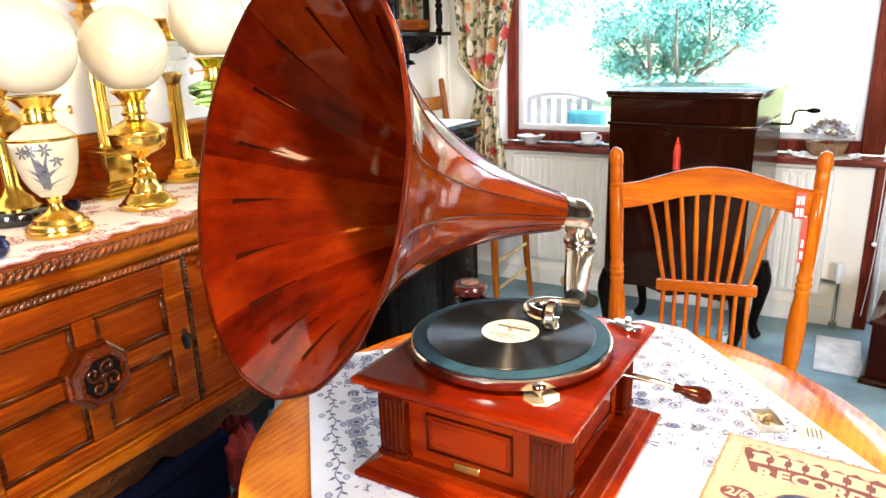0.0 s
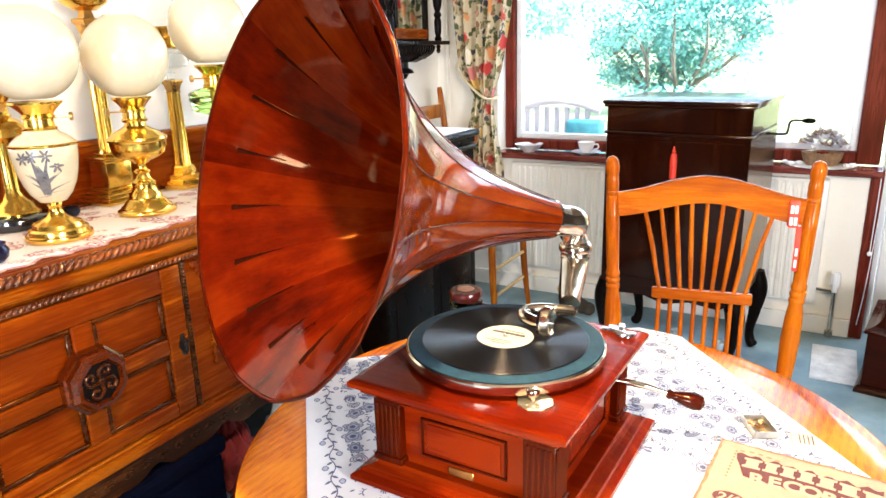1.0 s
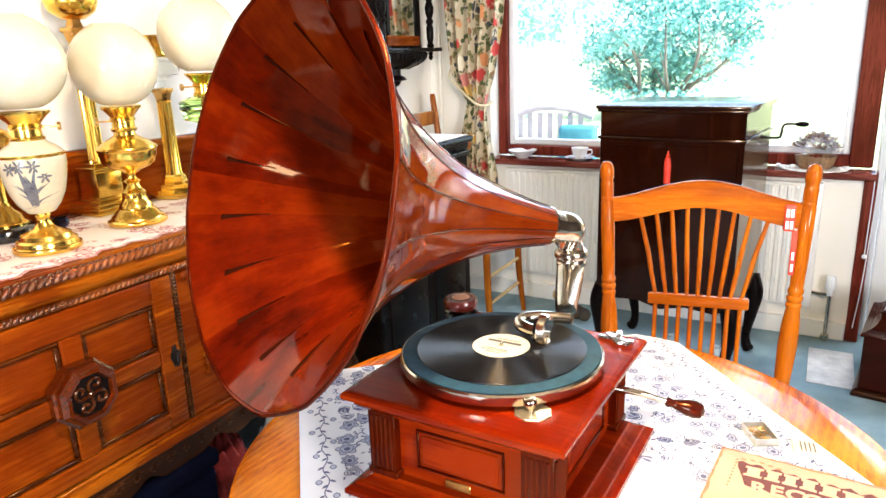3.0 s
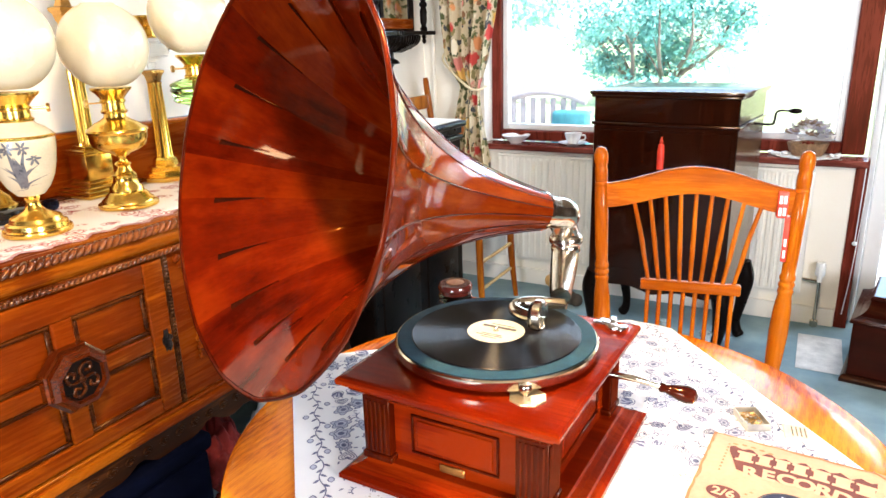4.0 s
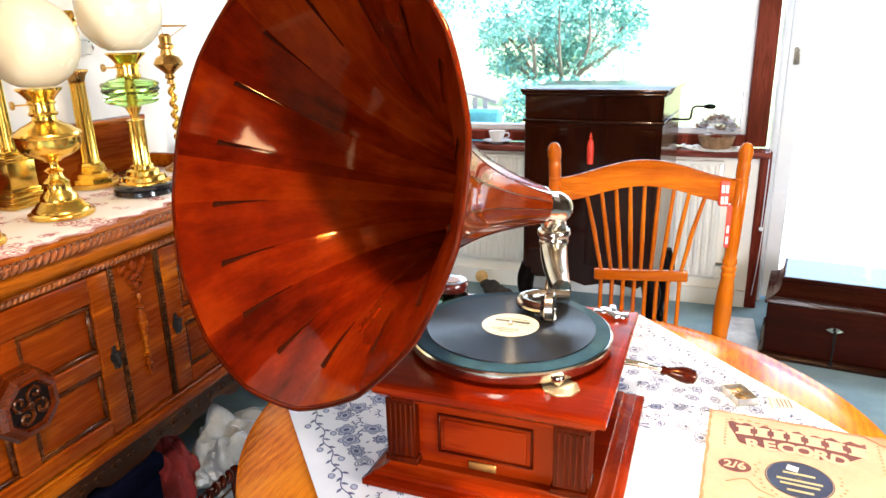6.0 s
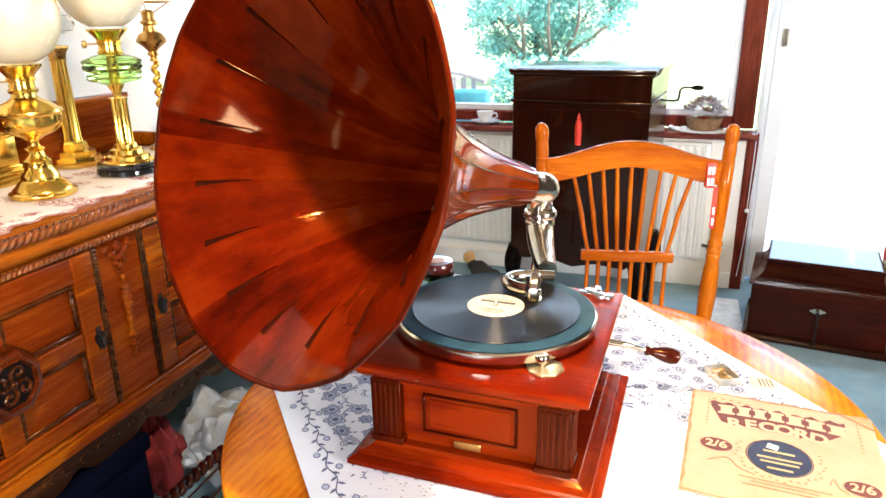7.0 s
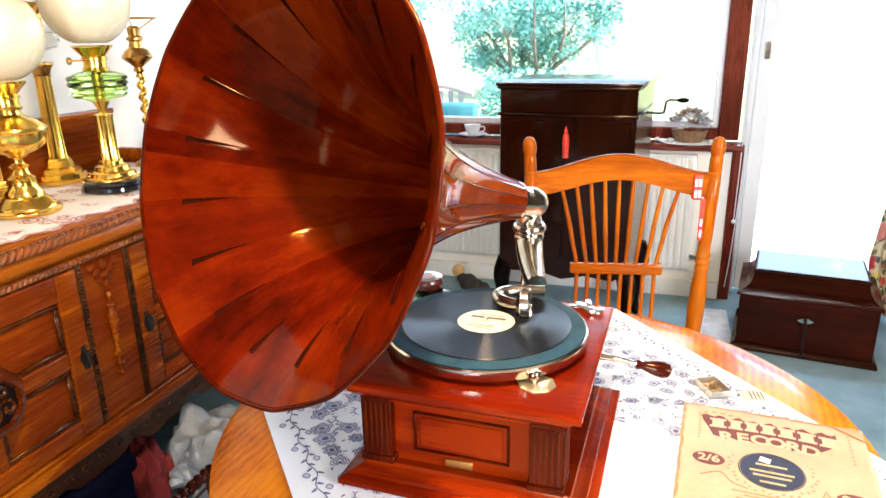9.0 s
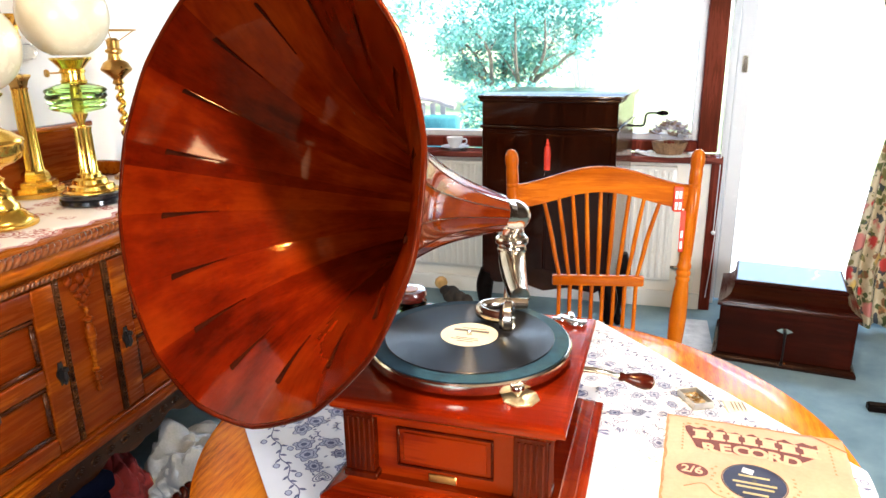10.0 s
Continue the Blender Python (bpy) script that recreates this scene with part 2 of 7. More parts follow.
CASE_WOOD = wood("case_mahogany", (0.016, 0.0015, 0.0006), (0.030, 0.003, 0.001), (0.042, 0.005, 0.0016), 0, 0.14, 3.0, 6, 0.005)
# dull, nearly black wood: the shadow under the stave laps as colour
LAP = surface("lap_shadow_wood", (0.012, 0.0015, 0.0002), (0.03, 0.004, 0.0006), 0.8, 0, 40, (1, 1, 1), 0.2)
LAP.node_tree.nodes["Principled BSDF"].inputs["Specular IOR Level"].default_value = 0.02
for key, value in (("Coat IOR", 3.0), ("IOR", 2.6), ("Specular IOR Level", 0.6), ("Specular Tint", (1, 1, 1, 1))):
    CASE_WOOD.node_tree.nodes["Principled BSDF"].inputs[key].default_value = value
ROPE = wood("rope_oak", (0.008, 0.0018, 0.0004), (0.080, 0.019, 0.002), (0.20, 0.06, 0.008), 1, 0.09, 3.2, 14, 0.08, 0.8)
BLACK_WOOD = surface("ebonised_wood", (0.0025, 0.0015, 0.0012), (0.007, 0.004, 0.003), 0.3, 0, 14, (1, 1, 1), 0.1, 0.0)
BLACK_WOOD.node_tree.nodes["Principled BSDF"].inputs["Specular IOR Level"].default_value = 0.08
BRASS = surface("polished_brass", (0.74, 0.42, 0.05), (0.95, 0.66, 0.14), 0.21, 1.0, 12, (1, 1, 1), 0.03, 0, 0.08)
BRASS_AGED = surface("aged_brass", (0.42, 0.22, 0.05), (0.7, 0.42, 0.12), 0.3, 1.0, 22, (1, 1, 1), 0.1)
NICKEL = surface("worn_nickel", (0.46, 0.38, 0.27), (0.76, 0.70, 0.59), 0.17, 1.0, 16, (1, 1, 1), 0.05, 0, 0.09)
IRON = surface("dark_iron", (0.008, 0.006, 0.005), (0.030, 0.022, 0.018), 0.3, 0.5, 40, (1, 1, 1), 0.2)
FELT = surface("teal_felt", (0.003, 0.022, 0.036), (0.008, 0.045, 0.068), 0.95, 0, 60, (1, 1, 1), 0.4, 0, 0.04, 900)
WALL = surface("cream_wall_paint", (0.84, 0.79, 0.69), (0.88, 0.85, 0.77), 0.85, 0, 3, (1, 1, 1), 0.12, 0, 0.06, 160)
WHITE_PAINT = surface("white_gloss_paint", (0.80, 0.77, 0.70), (0.86, 0.84, 0.78), 0.3, 0, 4, (1, 1, 1), 0.03, 0.2)
UPVC = surface("white_plastic_frame", (0.8, 0.82, 0.84), (0.86, 0.87, 0.88), 0.25, 0, 5, (1, 1, 1), 0.02)
CARPET = surface("teal_carpet", (0.15, 0.24, 0.275), (0.28, 0.40, 0.44), 0.97, 0, 5, (1, 1, 1), 0.6, 0, 0.02, 420)
# invented dark brown for unseen walls, keeping reflections and fill light low
WALL_DEEP = surface("dark_unseen_wall", (0.035, 0.020, 0.013), (0.065, 0.040, 0.026), 0.85, 0, 6, (1, 1, 1), 0.2)
# unseen ceiling, given a brown that lowers the fill light
CEILING = surface("dark_unseen_ceiling", (0.20, 0.13, 0.08), (0.30, 0.21, 0.14), 0.9, 0, 5, (1, 1, 1), 0.2)
OPAL = surface("opal_glass", (0.58, 0.49, 0.32), (0.66, 0.58, 0.41), 0.25, 0, 6, (1, 1, 1), 0.01, 0.3)
CREAM_CHINA = surface("cream_china", (0.50, 0.41, 0.27), (0.62, 0.53, 0.37), 0.15, 0, 9, (1, 1, 1), 0.01, 0.6)
GREEN_GLASS = glass("green_glass", (0.56, 0.95, 0.28))
CLEAR = glass("clear_glass", (0.98, 1.0, 0.99))
BLACK_GLAZE = surface("black_glaze", (0.004, 0.004, 0.005), (0.012, 0.011, 0.012), 0.08, 0, 14, (1, 1, 1), 0.02, 0.5)


# ---- mesh helpers ----


def part(name, bm, material, parent=None, label="", smooth=True, angle=38):
    me = bpy.data.meshes.new(name)
    bmesh.ops.recalc_face_normals(bm, faces=bm.faces)
    if smooth:
        for f in bm.faces:
            f.smooth = True
        for e in bm.edges:
            if len(e.link_faces) == 2 and e.calc_face_angle(0) > radians(angle):
                e.smooth = False
    bm.to_mesh(me)
    bm.free()
    mats = material if isinstance(material, (list, tuple)) else [material]
    for mm in mats:
        me.materials.append(mm)
    ob = new(name, me)
    if parent is not None:
        ob.parent = parent
    if label:
        ob["label"] = label
    return ob


def empty(name, m, label, category, group="", kind=""):
    ob = new(name)
    ob.empty_display_size = 0.05
    ob.matrix_world = m
    return tagged(ob, label, category, group, kind)


def box(bm, lo, hi, bevel=0.0, seg=1, m=None):
    """A box between two corners, its edges rounded."""
    made = bmesh.ops.create_cube(bm, size=1.0)["verts"]
    c = [(a + b) / 2 for a, b in zip(lo, hi)]
    s = [abs(b - a) for a, b in zip(lo, hi)]
    bmesh.ops.transform(bm, matrix=Matrix.Translation(c) @ Matrix.Diagonal((*s, 1)), verts=made)
    if bevel:
        edges = list({e for v in made for e in v.link_edges})
        out = bmesh.ops.bevel(bm, geom=edges, offset=min(bevel, min(s) * 0.45), segments=seg, profile=0.5, affect='EDGES', clamp_overlap=True)
        made = list({v for f in out["faces"] for v in f.verts} | {v for v in made if v.is_valid})
    if m is not None:
        bmesh.ops.transform(bm, matrix=m, verts=made)
    return made


def boxed(*args, **kw):
    bm = bmesh.new()
    box(bm, *args, **kw)
    return bm


def lathe(bm, profile, seg=40, m=None, flute=0, depth=0.0):
    """Turns (radius, height) pairs about z; flute: grooves round the turned form."""
    rings = []
    for r, z in profile:
        if r < 1e-5:
            rings.append([bm.verts.new((0, 0, z))])
        else:
            row = []
            for i in range(seg):
                a = 2 * math.pi * i / seg
                k = r * (1 - depth * (0.5 - 0.5 * math.cos(flute * a))) if flute else r
                row.append(bm.verts.new((k * math.cos(a), k * math.sin(a), z)))
            rings.append(row)
    for a, b in zip(rings, rings[1:]):
        for i in range(seg):
            j = (i + 1) % seg
            if len(a) == 1 and len(b) == 1:
                continue
            if len(a) == 1:
                bm.faces.new((a[0], b[i], b[j]))
            elif len(b) == 1:
                bm.faces.new((a[i], a[j], b[0]))
            else:
                bm.faces.new((a[i], a[j], b[j], b[i]))
    verts = [v for row in rings for v in row]
    if m is not None:
        bmesh.ops.transform(bm, matrix=m, verts=verts)
    return verts


def lathed(profile, seg=40, m=None, flute=0, depth=0.0):
    bm = bmesh.new()
    lathe(bm, profile, seg, m, flute, depth)
    return bm


def smooth_line(points, steps=8):
    """A Catmull-Rom line through tuples of any length."""
    pts = [np.array(p, float) for p in points]
    pts = [2 * pts[0] - pts[1]] + pts + [2 * pts[-1] - pts[-2]]
    out = []
    for a, b, c, d in zip(pts, pts[1:], pts[2:], pts[3:]):
        for i in range(steps):
            t = i / steps
            out.append(0.5 * (2 * b + (c - a) * t + (2 * a - 5 * b + 4 * c - d) * t * t + (3 * b - a - 3 * c + d) * t ** 3))
    out.append(pts[-2])
    return out


def tube(bm, points, radii, seg=14, caps=True):
    """A round bar along points, with a radius at each."""
    pts = [Vector(p) for p in points]
    if isinstance(radii, (int, float)):
        radii = [radii] * len(pts)
    ref = None
    rings = []
    for i, p in enumerate(pts):
        d = (pts[min(i + 1, len(pts) - 1)] - pts[max(i - 1, 0)]).normalized()
        if ref is None:
            ref = d.orthogonal().normalized()
        ref = (ref - d * ref.dot(d)).normalized()
        side = d.cross(ref)
        rings.append([bm.verts.new(p + radii[i] * (math.cos(2 * math.pi * k / seg) * ref + math.sin(2 * math.pi * k / seg) * side)) for k in range(seg)])
    for a, b in zip(rings, rings[1:]):
        for k in range(seg):
            j = (k + 1) % seg
            bm.faces.new((a[k], a[j], b[j], b[k]))
    if caps:
        bm.faces.new(rings[0][::-1])
        bm.faces.new(rings[-1])
    return [v for r in rings for v in r]


def tubed(points, radii, seg=14, caps=True):
    bm = bmesh.new()
    tube(bm, points, radii, seg, caps)
    return bm


def smooth_tube(points4, seg=14, steps=8):
    line = smooth_line(points4, steps)
    return tubed([p[:3] for p in line], [float(p[3]) for p in line], seg)


def slab(bm, outline, z0, z1, bevel=0.0, m=None):
    """A flat piece with an outline in x and y, between two heights."""
    low = [bm.verts.new((x, y, z0)) for x, y in outline]
    top = [bm.verts.new((x, y, z1)) for x, y in outline]
    faces = [bm.faces.new(low[::-1]), bm.faces.new(top)]
    for i in range(len(outline)):
        j = (i + 1) % len(outline)
        faces.append(bm.faces.new((low[i], low[j], top[j], top[i])))
    if bevel:
        bmesh.ops.bevel(bm, geom=list(faces[1].edges), offset=bevel, segments=2, profile=0.5, affect='EDGES')
    elif m is not None:
        bmesh.ops.transform(bm, matrix=m, verts=low + top)
    return low + top


def slabbed(outline, z0, z1, bevel=0.0):
    bm = bmesh.new()
    slab(bm, outline, z0, z1, bevel)
    return bm


def moulding(bm, half_x, half_y, profile):
    """A mitred rectangular moulding: (outset, height) pairs round a rectangle."""
    rings = []
    for o, z in profile:
        x, y = half_x + o, half_y + o
        rings.append([bm.verts.new(v) for v in ((x, y, z), (-x, y, z), (-x, -y, z), (x, -y, z))])
    for a, b in zip(rings, rings[1:]):
        for i in range(4):
            j = (i + 1) % 4
            bm.faces.new((a[i], a[j], b[j], b[i]))
    bm.faces.new(rings[0][::-1])
    bm.faces.new(rings[-1])


def moulded(hx, hy, profile):
    bm = bmesh.new()
    moulding(bm, hx, hy, profile)
    return bm


def structure(name, bm, material, label, category, smooth=False):
    return tagged(part(name, bm, material, None, "", smooth), label, category, "", "structure")


# ---- the room ----
XL, XR, YB, YF, ZC = -1.77, 2.3, -2.4, 2.842, 2.4
WT = 0.26

structure("floor", boxed((XL - 0.3, YB - 0.3, -0.1), (XR + 0.3, YF + 0.27, 0.0)), CARPET, "soft blue-green fitted carpet with short pile", "carpet")
structure("ceiling", boxed((XL - 0.3, YB - 0.3, ZC), (XR + 0.3, YF + WT, ZC + 0.1)), CEILING, "unseen ceiling, browned to reduce bounce light", "ceiling")
structure("wall_west", boxed((XL - 0.2, -0.25, 0), (XL, YF + WT, ZC)), WALL, "cream painted plaster wall behind the sideboard", "wall")
# unseen rear stretch of the wall, darkened to hold back bounce light
structure("wall_west_rear", boxed((XL - 0.2, YB - 0.2, 0), (XL, -0.25, ZC)), WALL_DEEP, "unseen closing wall, dark brown to cut bounce light", "wall")
bm = bmesh.new()
box(bm, (XR, YB - 0.2, 0), (XR + 0.2, -1.6, ZC))
box(bm, (XR, -0.4, 0), (XR + 0.2, YF + WT, ZC))
box(bm, (XR, -1.6, 0), (XR + 0.2, -0.4, 0.95))
box(bm, (XR, -1.6, 2.05), (XR + 0.2, -0.4, ZC))
structure("wall_east", bm, WALL_DEEP, "unseen closing wall with a side window, dark brown to cut reflections", "wall")
WIN = (-1.40, 0.43, 0.79, 2.12)
DOOR = (0.45, 1.36, 0.0, 2.12)
bm = bmesh.new()
box(bm, (XL, YF, 0), (WIN[0], YF + WT, ZC))
box(bm, (WIN[0], YF, 0), (0.432, YF + WT, WIN[2] - 0.03))
box(bm, (WIN[0], YF, WIN[3]), (DOOR[1], YF + WT, ZC))
box(bm, (DOOR[1], YF, 0), (XR, YF + WT, ZC))
structure("wall_north", bm, WALL, "cream painted wall with a wide window and a glazed door", "wall")
bm = bmesh.new()
box(bm, (XL, YB - 0.2, 0), (-1.26, YB, ZC))
box(bm, (-0.84, YB - 0.2, 0), (-0.57, YB, ZC))
box(bm, (0.23, YB - 0.2, 0), (XR, YB, ZC))
for x0, x1 in ((-1.26, -0.84), (-0.57, 0.23)):
    box(bm, (x0, YB - 0.2, 0), (x1, YB, 0.82))
    box(bm, (x0, YB - 0.2, 1.62), (x1, YB, ZC))
structure("wall_south", bm, WALL_DEEP, "unseen closing wall with two window openings, dark brown to cut reflections", "wall")

# window: outer red-brown frame, white inner frame, panes
WY = YF + 0.15


def window_unit(name, x0, x1, z0, z1, y, label, at=None, wide=0.055):
    ob = empty(name, at or Matrix.Translation((x0, y, z0)), label, "window", "", "structure")
    w, h = x1 - x0, z1 - z0
    t = 0.055
    for nm, lo, hi in (("frame_side", (0, -0.05, 0), (t, 0.05, h)), ("frame_side", (w - wide, -0.05, 0), (w, 0.05, h)),
                       ("frame_rail", (t, -0.05, 0), (w - wide, 0.05, t)), ("frame_rail", (t, -0.05, h - t), (w - wide, 0.05, h))):
        part(nm, boxed(lo, hi, 0.006), FRAME_RED, ob, "red-brown stained timber frame")
    s = 0.032
    for nm, lo, hi in (("sash_side", (t, -0.02, t), (t + s, 0.03, h - t)), ("sash_side", (w - wide - s, -0.02, t), (w - wide, 0.03, h - t)),
                       ("sash_rail", (t + s, -0.02, t), (w - wide - s, 0.03, t + s)), ("sash_rail", (t + s, -0.02, h - t - s), (w - wide - s, 0.03, h - t))):
        part(nm, boxed(lo, hi, 0.004), UPVC, ob, "white inner sash")
    pane = part("pane", boxed((t + s - 0.004, 0.002, t + s - 0.004), (w - wide - s + 0.004, 0.008, h - t - s + 0.004)), CLEAR, ob, "clear glass pane", False)
    pane.visible_shadow = False
    return ob


window_unit("window_1", WIN[0], WIN[1], WIN[2] + 0.005, WIN[3], WY, "wide window with red-brown timber frame and white sash", None, 0.095)
ob = structure("window_sill", boxed((WIN[0] - 0.03, YF - 0.045, WIN[2] - 0.03), (0.445, WY - 0.05, WIN[2]), 0.006), SILL, "polished red-brown timber window sill", "sill")
window_unit("window_2", -0.57, 0.23, 0.82, 1.62, YB - 0.1, "rear window with red-brown timber frame")
window_unit("window_3", -1.26, -0.84, 0.82, 1.62, YB - 0.1, "narrow rear window with red-brown timber frame")
window_unit("window_4", 0, 1.2, 0, 1.1, 0, "side window with red-brown timber frame", pose(XR + 0.1, -1.6, 0.95, 0, 0, 90))

door = empty("door_1", Matrix.Translation((DOOR[0], WY, 0)), "white glazed garden door, closed and flooded with daylight", "door", "", "structure")
dw = DOOR[1] - DOOR[0]
for lo, hi in (((0, -0.05, 0), (0.03, 0.05, 2.12)), ((dw - 0.03, -0.05, 0), (dw, 0.05, 2.12)), ((0.03, -0.05, 2.08), (dw - 0.03, 0.05, 2.12))):
    part("door_frame", boxed(lo, hi, 0.004), UPVC, door)
for nm, lo, hi in (("stile", (0.034, -0.03, 0.02), (0.105, 0.03, 2.076)), ("stile", (dw - 0.105, -0.03, 0.02), (dw - 0.034, 0.03, 2.076)),
                   ("bottom_rail", (0.105, -0.03, 0.02), (dw - 0.105, 0.03, 0.14)), ("top_rail", (0.105, -0.03, 1.98), (dw - 0.105, 0.03, 2.076))):
    part(nm, boxed(lo, hi, 0.006), UPVC, door)
pane = part("pane", boxed((0.1, -0.003, 0.135), (dw - 0.1, 0.003, 1.985)), CLEAR, door, "clear glass pane", False)
pane.visible_shadow = False
lock = part("lock", boxed((0.055, -0.042, 1.18), (0.082, -0.028, 1.26), 0.005), NICKEL, door, "small metal keyhole plate")
bm = bmesh.new()
box(bm, (0.40, YF - 0.012, 0), (0.452, YF + 0.1, 0.79), 0.003)
structure("trim", bm, FRAME_RED, "red-brown timber post beside the glazed door", "door post")
bm = bmesh.new()
box(bm, (XL, YF - 0.018, 0.0), (0.398, YF, 0.088), 0.004)
structure("baseboard", bm, WHITE_PAINT, "white painted skirting board", "skirting")
structure("baseboard_west", boxed((XL, YB, 0.0), (XL + 0.018, YF - 0.02, 0.088), 0.004), WHITE_PAINT, "white painted skirting board", "skirting")

# ---- table ----
TC, TR = (-0.088, 0.246), 0.497
table = empty("dining_table", Matrix.Translation((*TC, 0)), "round polished golden oak pedestal table covered by a printed runner", "table")
part("tabletop", lathed(((0, 0.722), (TR - 0.03, 0.722), (TR - 0.008, 0.727), (TR, 0.736), (TR - 0.002, 0.744), (TR - 0.012, 0.75), (TR - 0.05, 0.7502), (0, 0.7502)), 128), TABLE_OAK, table)
part("apron", lathed(((0.36, 0.64), (0.38, 0.64), (0.38, 0.721), (0.36, 0.721), (0.36, 0.64)), 64), TABLE_OAK, table)
part("pedestal", lathed(((0.09, 0.10), (0.11, 0.14), (0.08, 0.2), (0.05, 0.26), (0.07, 0.36), (0.085, 0.46), (0.06, 0.56), (0.05, 0.6), (0.12, 0.63), (0.2, 0.65), (0, 0.721)), 32), TABLE_OAK, table)
for i in range(4):
    a = math.pi / 2 * i + 0.6
    c, s = math.cos(a), math.sin(a)
    part("foot", smooth_tube([(0.05 * c, 0.05 * s, 0.2, 0.035), (0.2 * c, 0.2 * s, 0.15, 0.035), (0.34 * c, 0.34 * s, 0.05, 0.028), (0.42 * c, 0.42 * s, 0.026, 0.024)]), TABLE_OAK, table)

# ---- table runner: cut to the rim, lightly rippled ----
CU, CV = Vector((0.65, -0.76)), Vector((0.76, 0.65))


CLOTH = surface("white_cotton", (0.82, 0.81, 0.81), (0.86, 0.85, 0.84), 0.9, 0, 30, (1, 1, 1), 0.2, 0, 0.04, 900)
PRINT_LINE = surface("slate_print", (0.085, 0.09, 0.17), (0.17, 0.18, 0.29), 0.9, 0, 60)
PRINT_PALE = surface("pale_blue_print", (0.40, 0.42, 0.54), (0.60, 0.61, 0.70), 0.9, 0, 60)
LACE = surface("white_lace", (0.66, 0.60, 0.50), (0.90, 0.88, 0.85), 0.9, 0, 110, (1, 1, 1), 0.8, 0, 0.05, 700)


def open_lace():
    """Cotton lace: leaf-shaped holes through which the table shows."""
    m, n, l, p = nodes_of("openwork_lace")
    tc = n.new("ShaderNodeTexCoord")
    mp = node(n, "ShaderNodeMapping", Scale=(1.0, 2.2, 1.0), Rotation=(0, 0, 0.8))
    l.new(tc.outputs["Object"], mp.inputs["Vector"])
    vor = node(n, "ShaderNodeTexVoronoi", Scale=90.0, Randomness=0.75)
    l.new(mp.outputs[0], vor.inputs["Vector"])
    big = node(n, "ShaderNodeTexNoise", Scale=22.0, Detail=1.0)
    l.new(tc.outputs["Object"], big.inputs["Vector"])
    s = n.new("ShaderNodeMath")
    s.operation = 'MULTIPLY_ADD'
    s.inputs[1].default_value = -0.40
    l.new(big.outputs["Fac"], s.inputs[0])
    l.new(vor.outputs["Distance"], s.inputs[2])
    r = ramp(n, ((0.0, (0.40, 0.32, 0.26)), (0.03, (0.86, 0.85, 0.83))))
    l.new(s.outputs[0], r.inputs[0])
    l.new(r.outputs[0], p.inputs["Base Color"])
    p.inputs["Roughness"].default_value = 0.9
    bn = node(n, "ShaderNodeBump", Strength=0.5, Distance=0.001)
    l.new(s.outputs[0], bn.inputs["Height"])
    l.new(bn.outputs[0], p.inputs["Normal"])
    return m


OPEN_LACE = open_lace()


def in_lace(u, v):
    return -0.165 < u < 0.40 and -0.235 < v < 0.25


def runner():
    top = empty("table_runner", Matrix.Translation((0, 0, 0.7525)), "white cotton runner printed with blue flowers and a lace centre", "tablecloth")
    nu, nv = 150, 112
    v0, v1, u0, u1 = -0.300, 0.478, -0.62, 0.50
    for name, mat, lace in (("printed_border", CLOTH, False), ("lace_centre", OPEN_LACE, True)):
        bm = bmesh.new()
        grid = {}

        def vert(i, j):
            if (i, j) not in grid:
                p = CU * (u0 + (u1 - u0) * i / nu) + CV * (v0 + (v1 - v0) * j / nv)
                off = p - Vector(TC)
                if off.length > TR - 0.003:
                    p = Vector(TC) + off.normalized() * (TR - 0.003)
                grid[i, j] = bm.verts.new((p.x, p.y, 0.0012 * noise.noise(Vector((p.x * 9, p.y * 9, 0)))))
            return grid[i, j]

        for i in range(nu):
            for j in range(nv):
                u, v = u0 + (u1 - u0) * (i + .5) / nu, v0 + (v1 - v0) * (j + .5) / nv
                if ((CU * u + CV * v) - Vector(TC)).length > TR + 0.004 or in_lace(u, v) != lace:
                    continue
                bm.faces.new((vert(i, j), vert(i + 1, j), vert(i + 1, j + 1), vert(i, j + 1)))
        ob = part(name, bm, mat, top, "", False)
        sol = ob.modifiers.new("thickness", 'SOLIDIFY')
        sol.thickness, sol.offset = 0.0012, 0
    return top


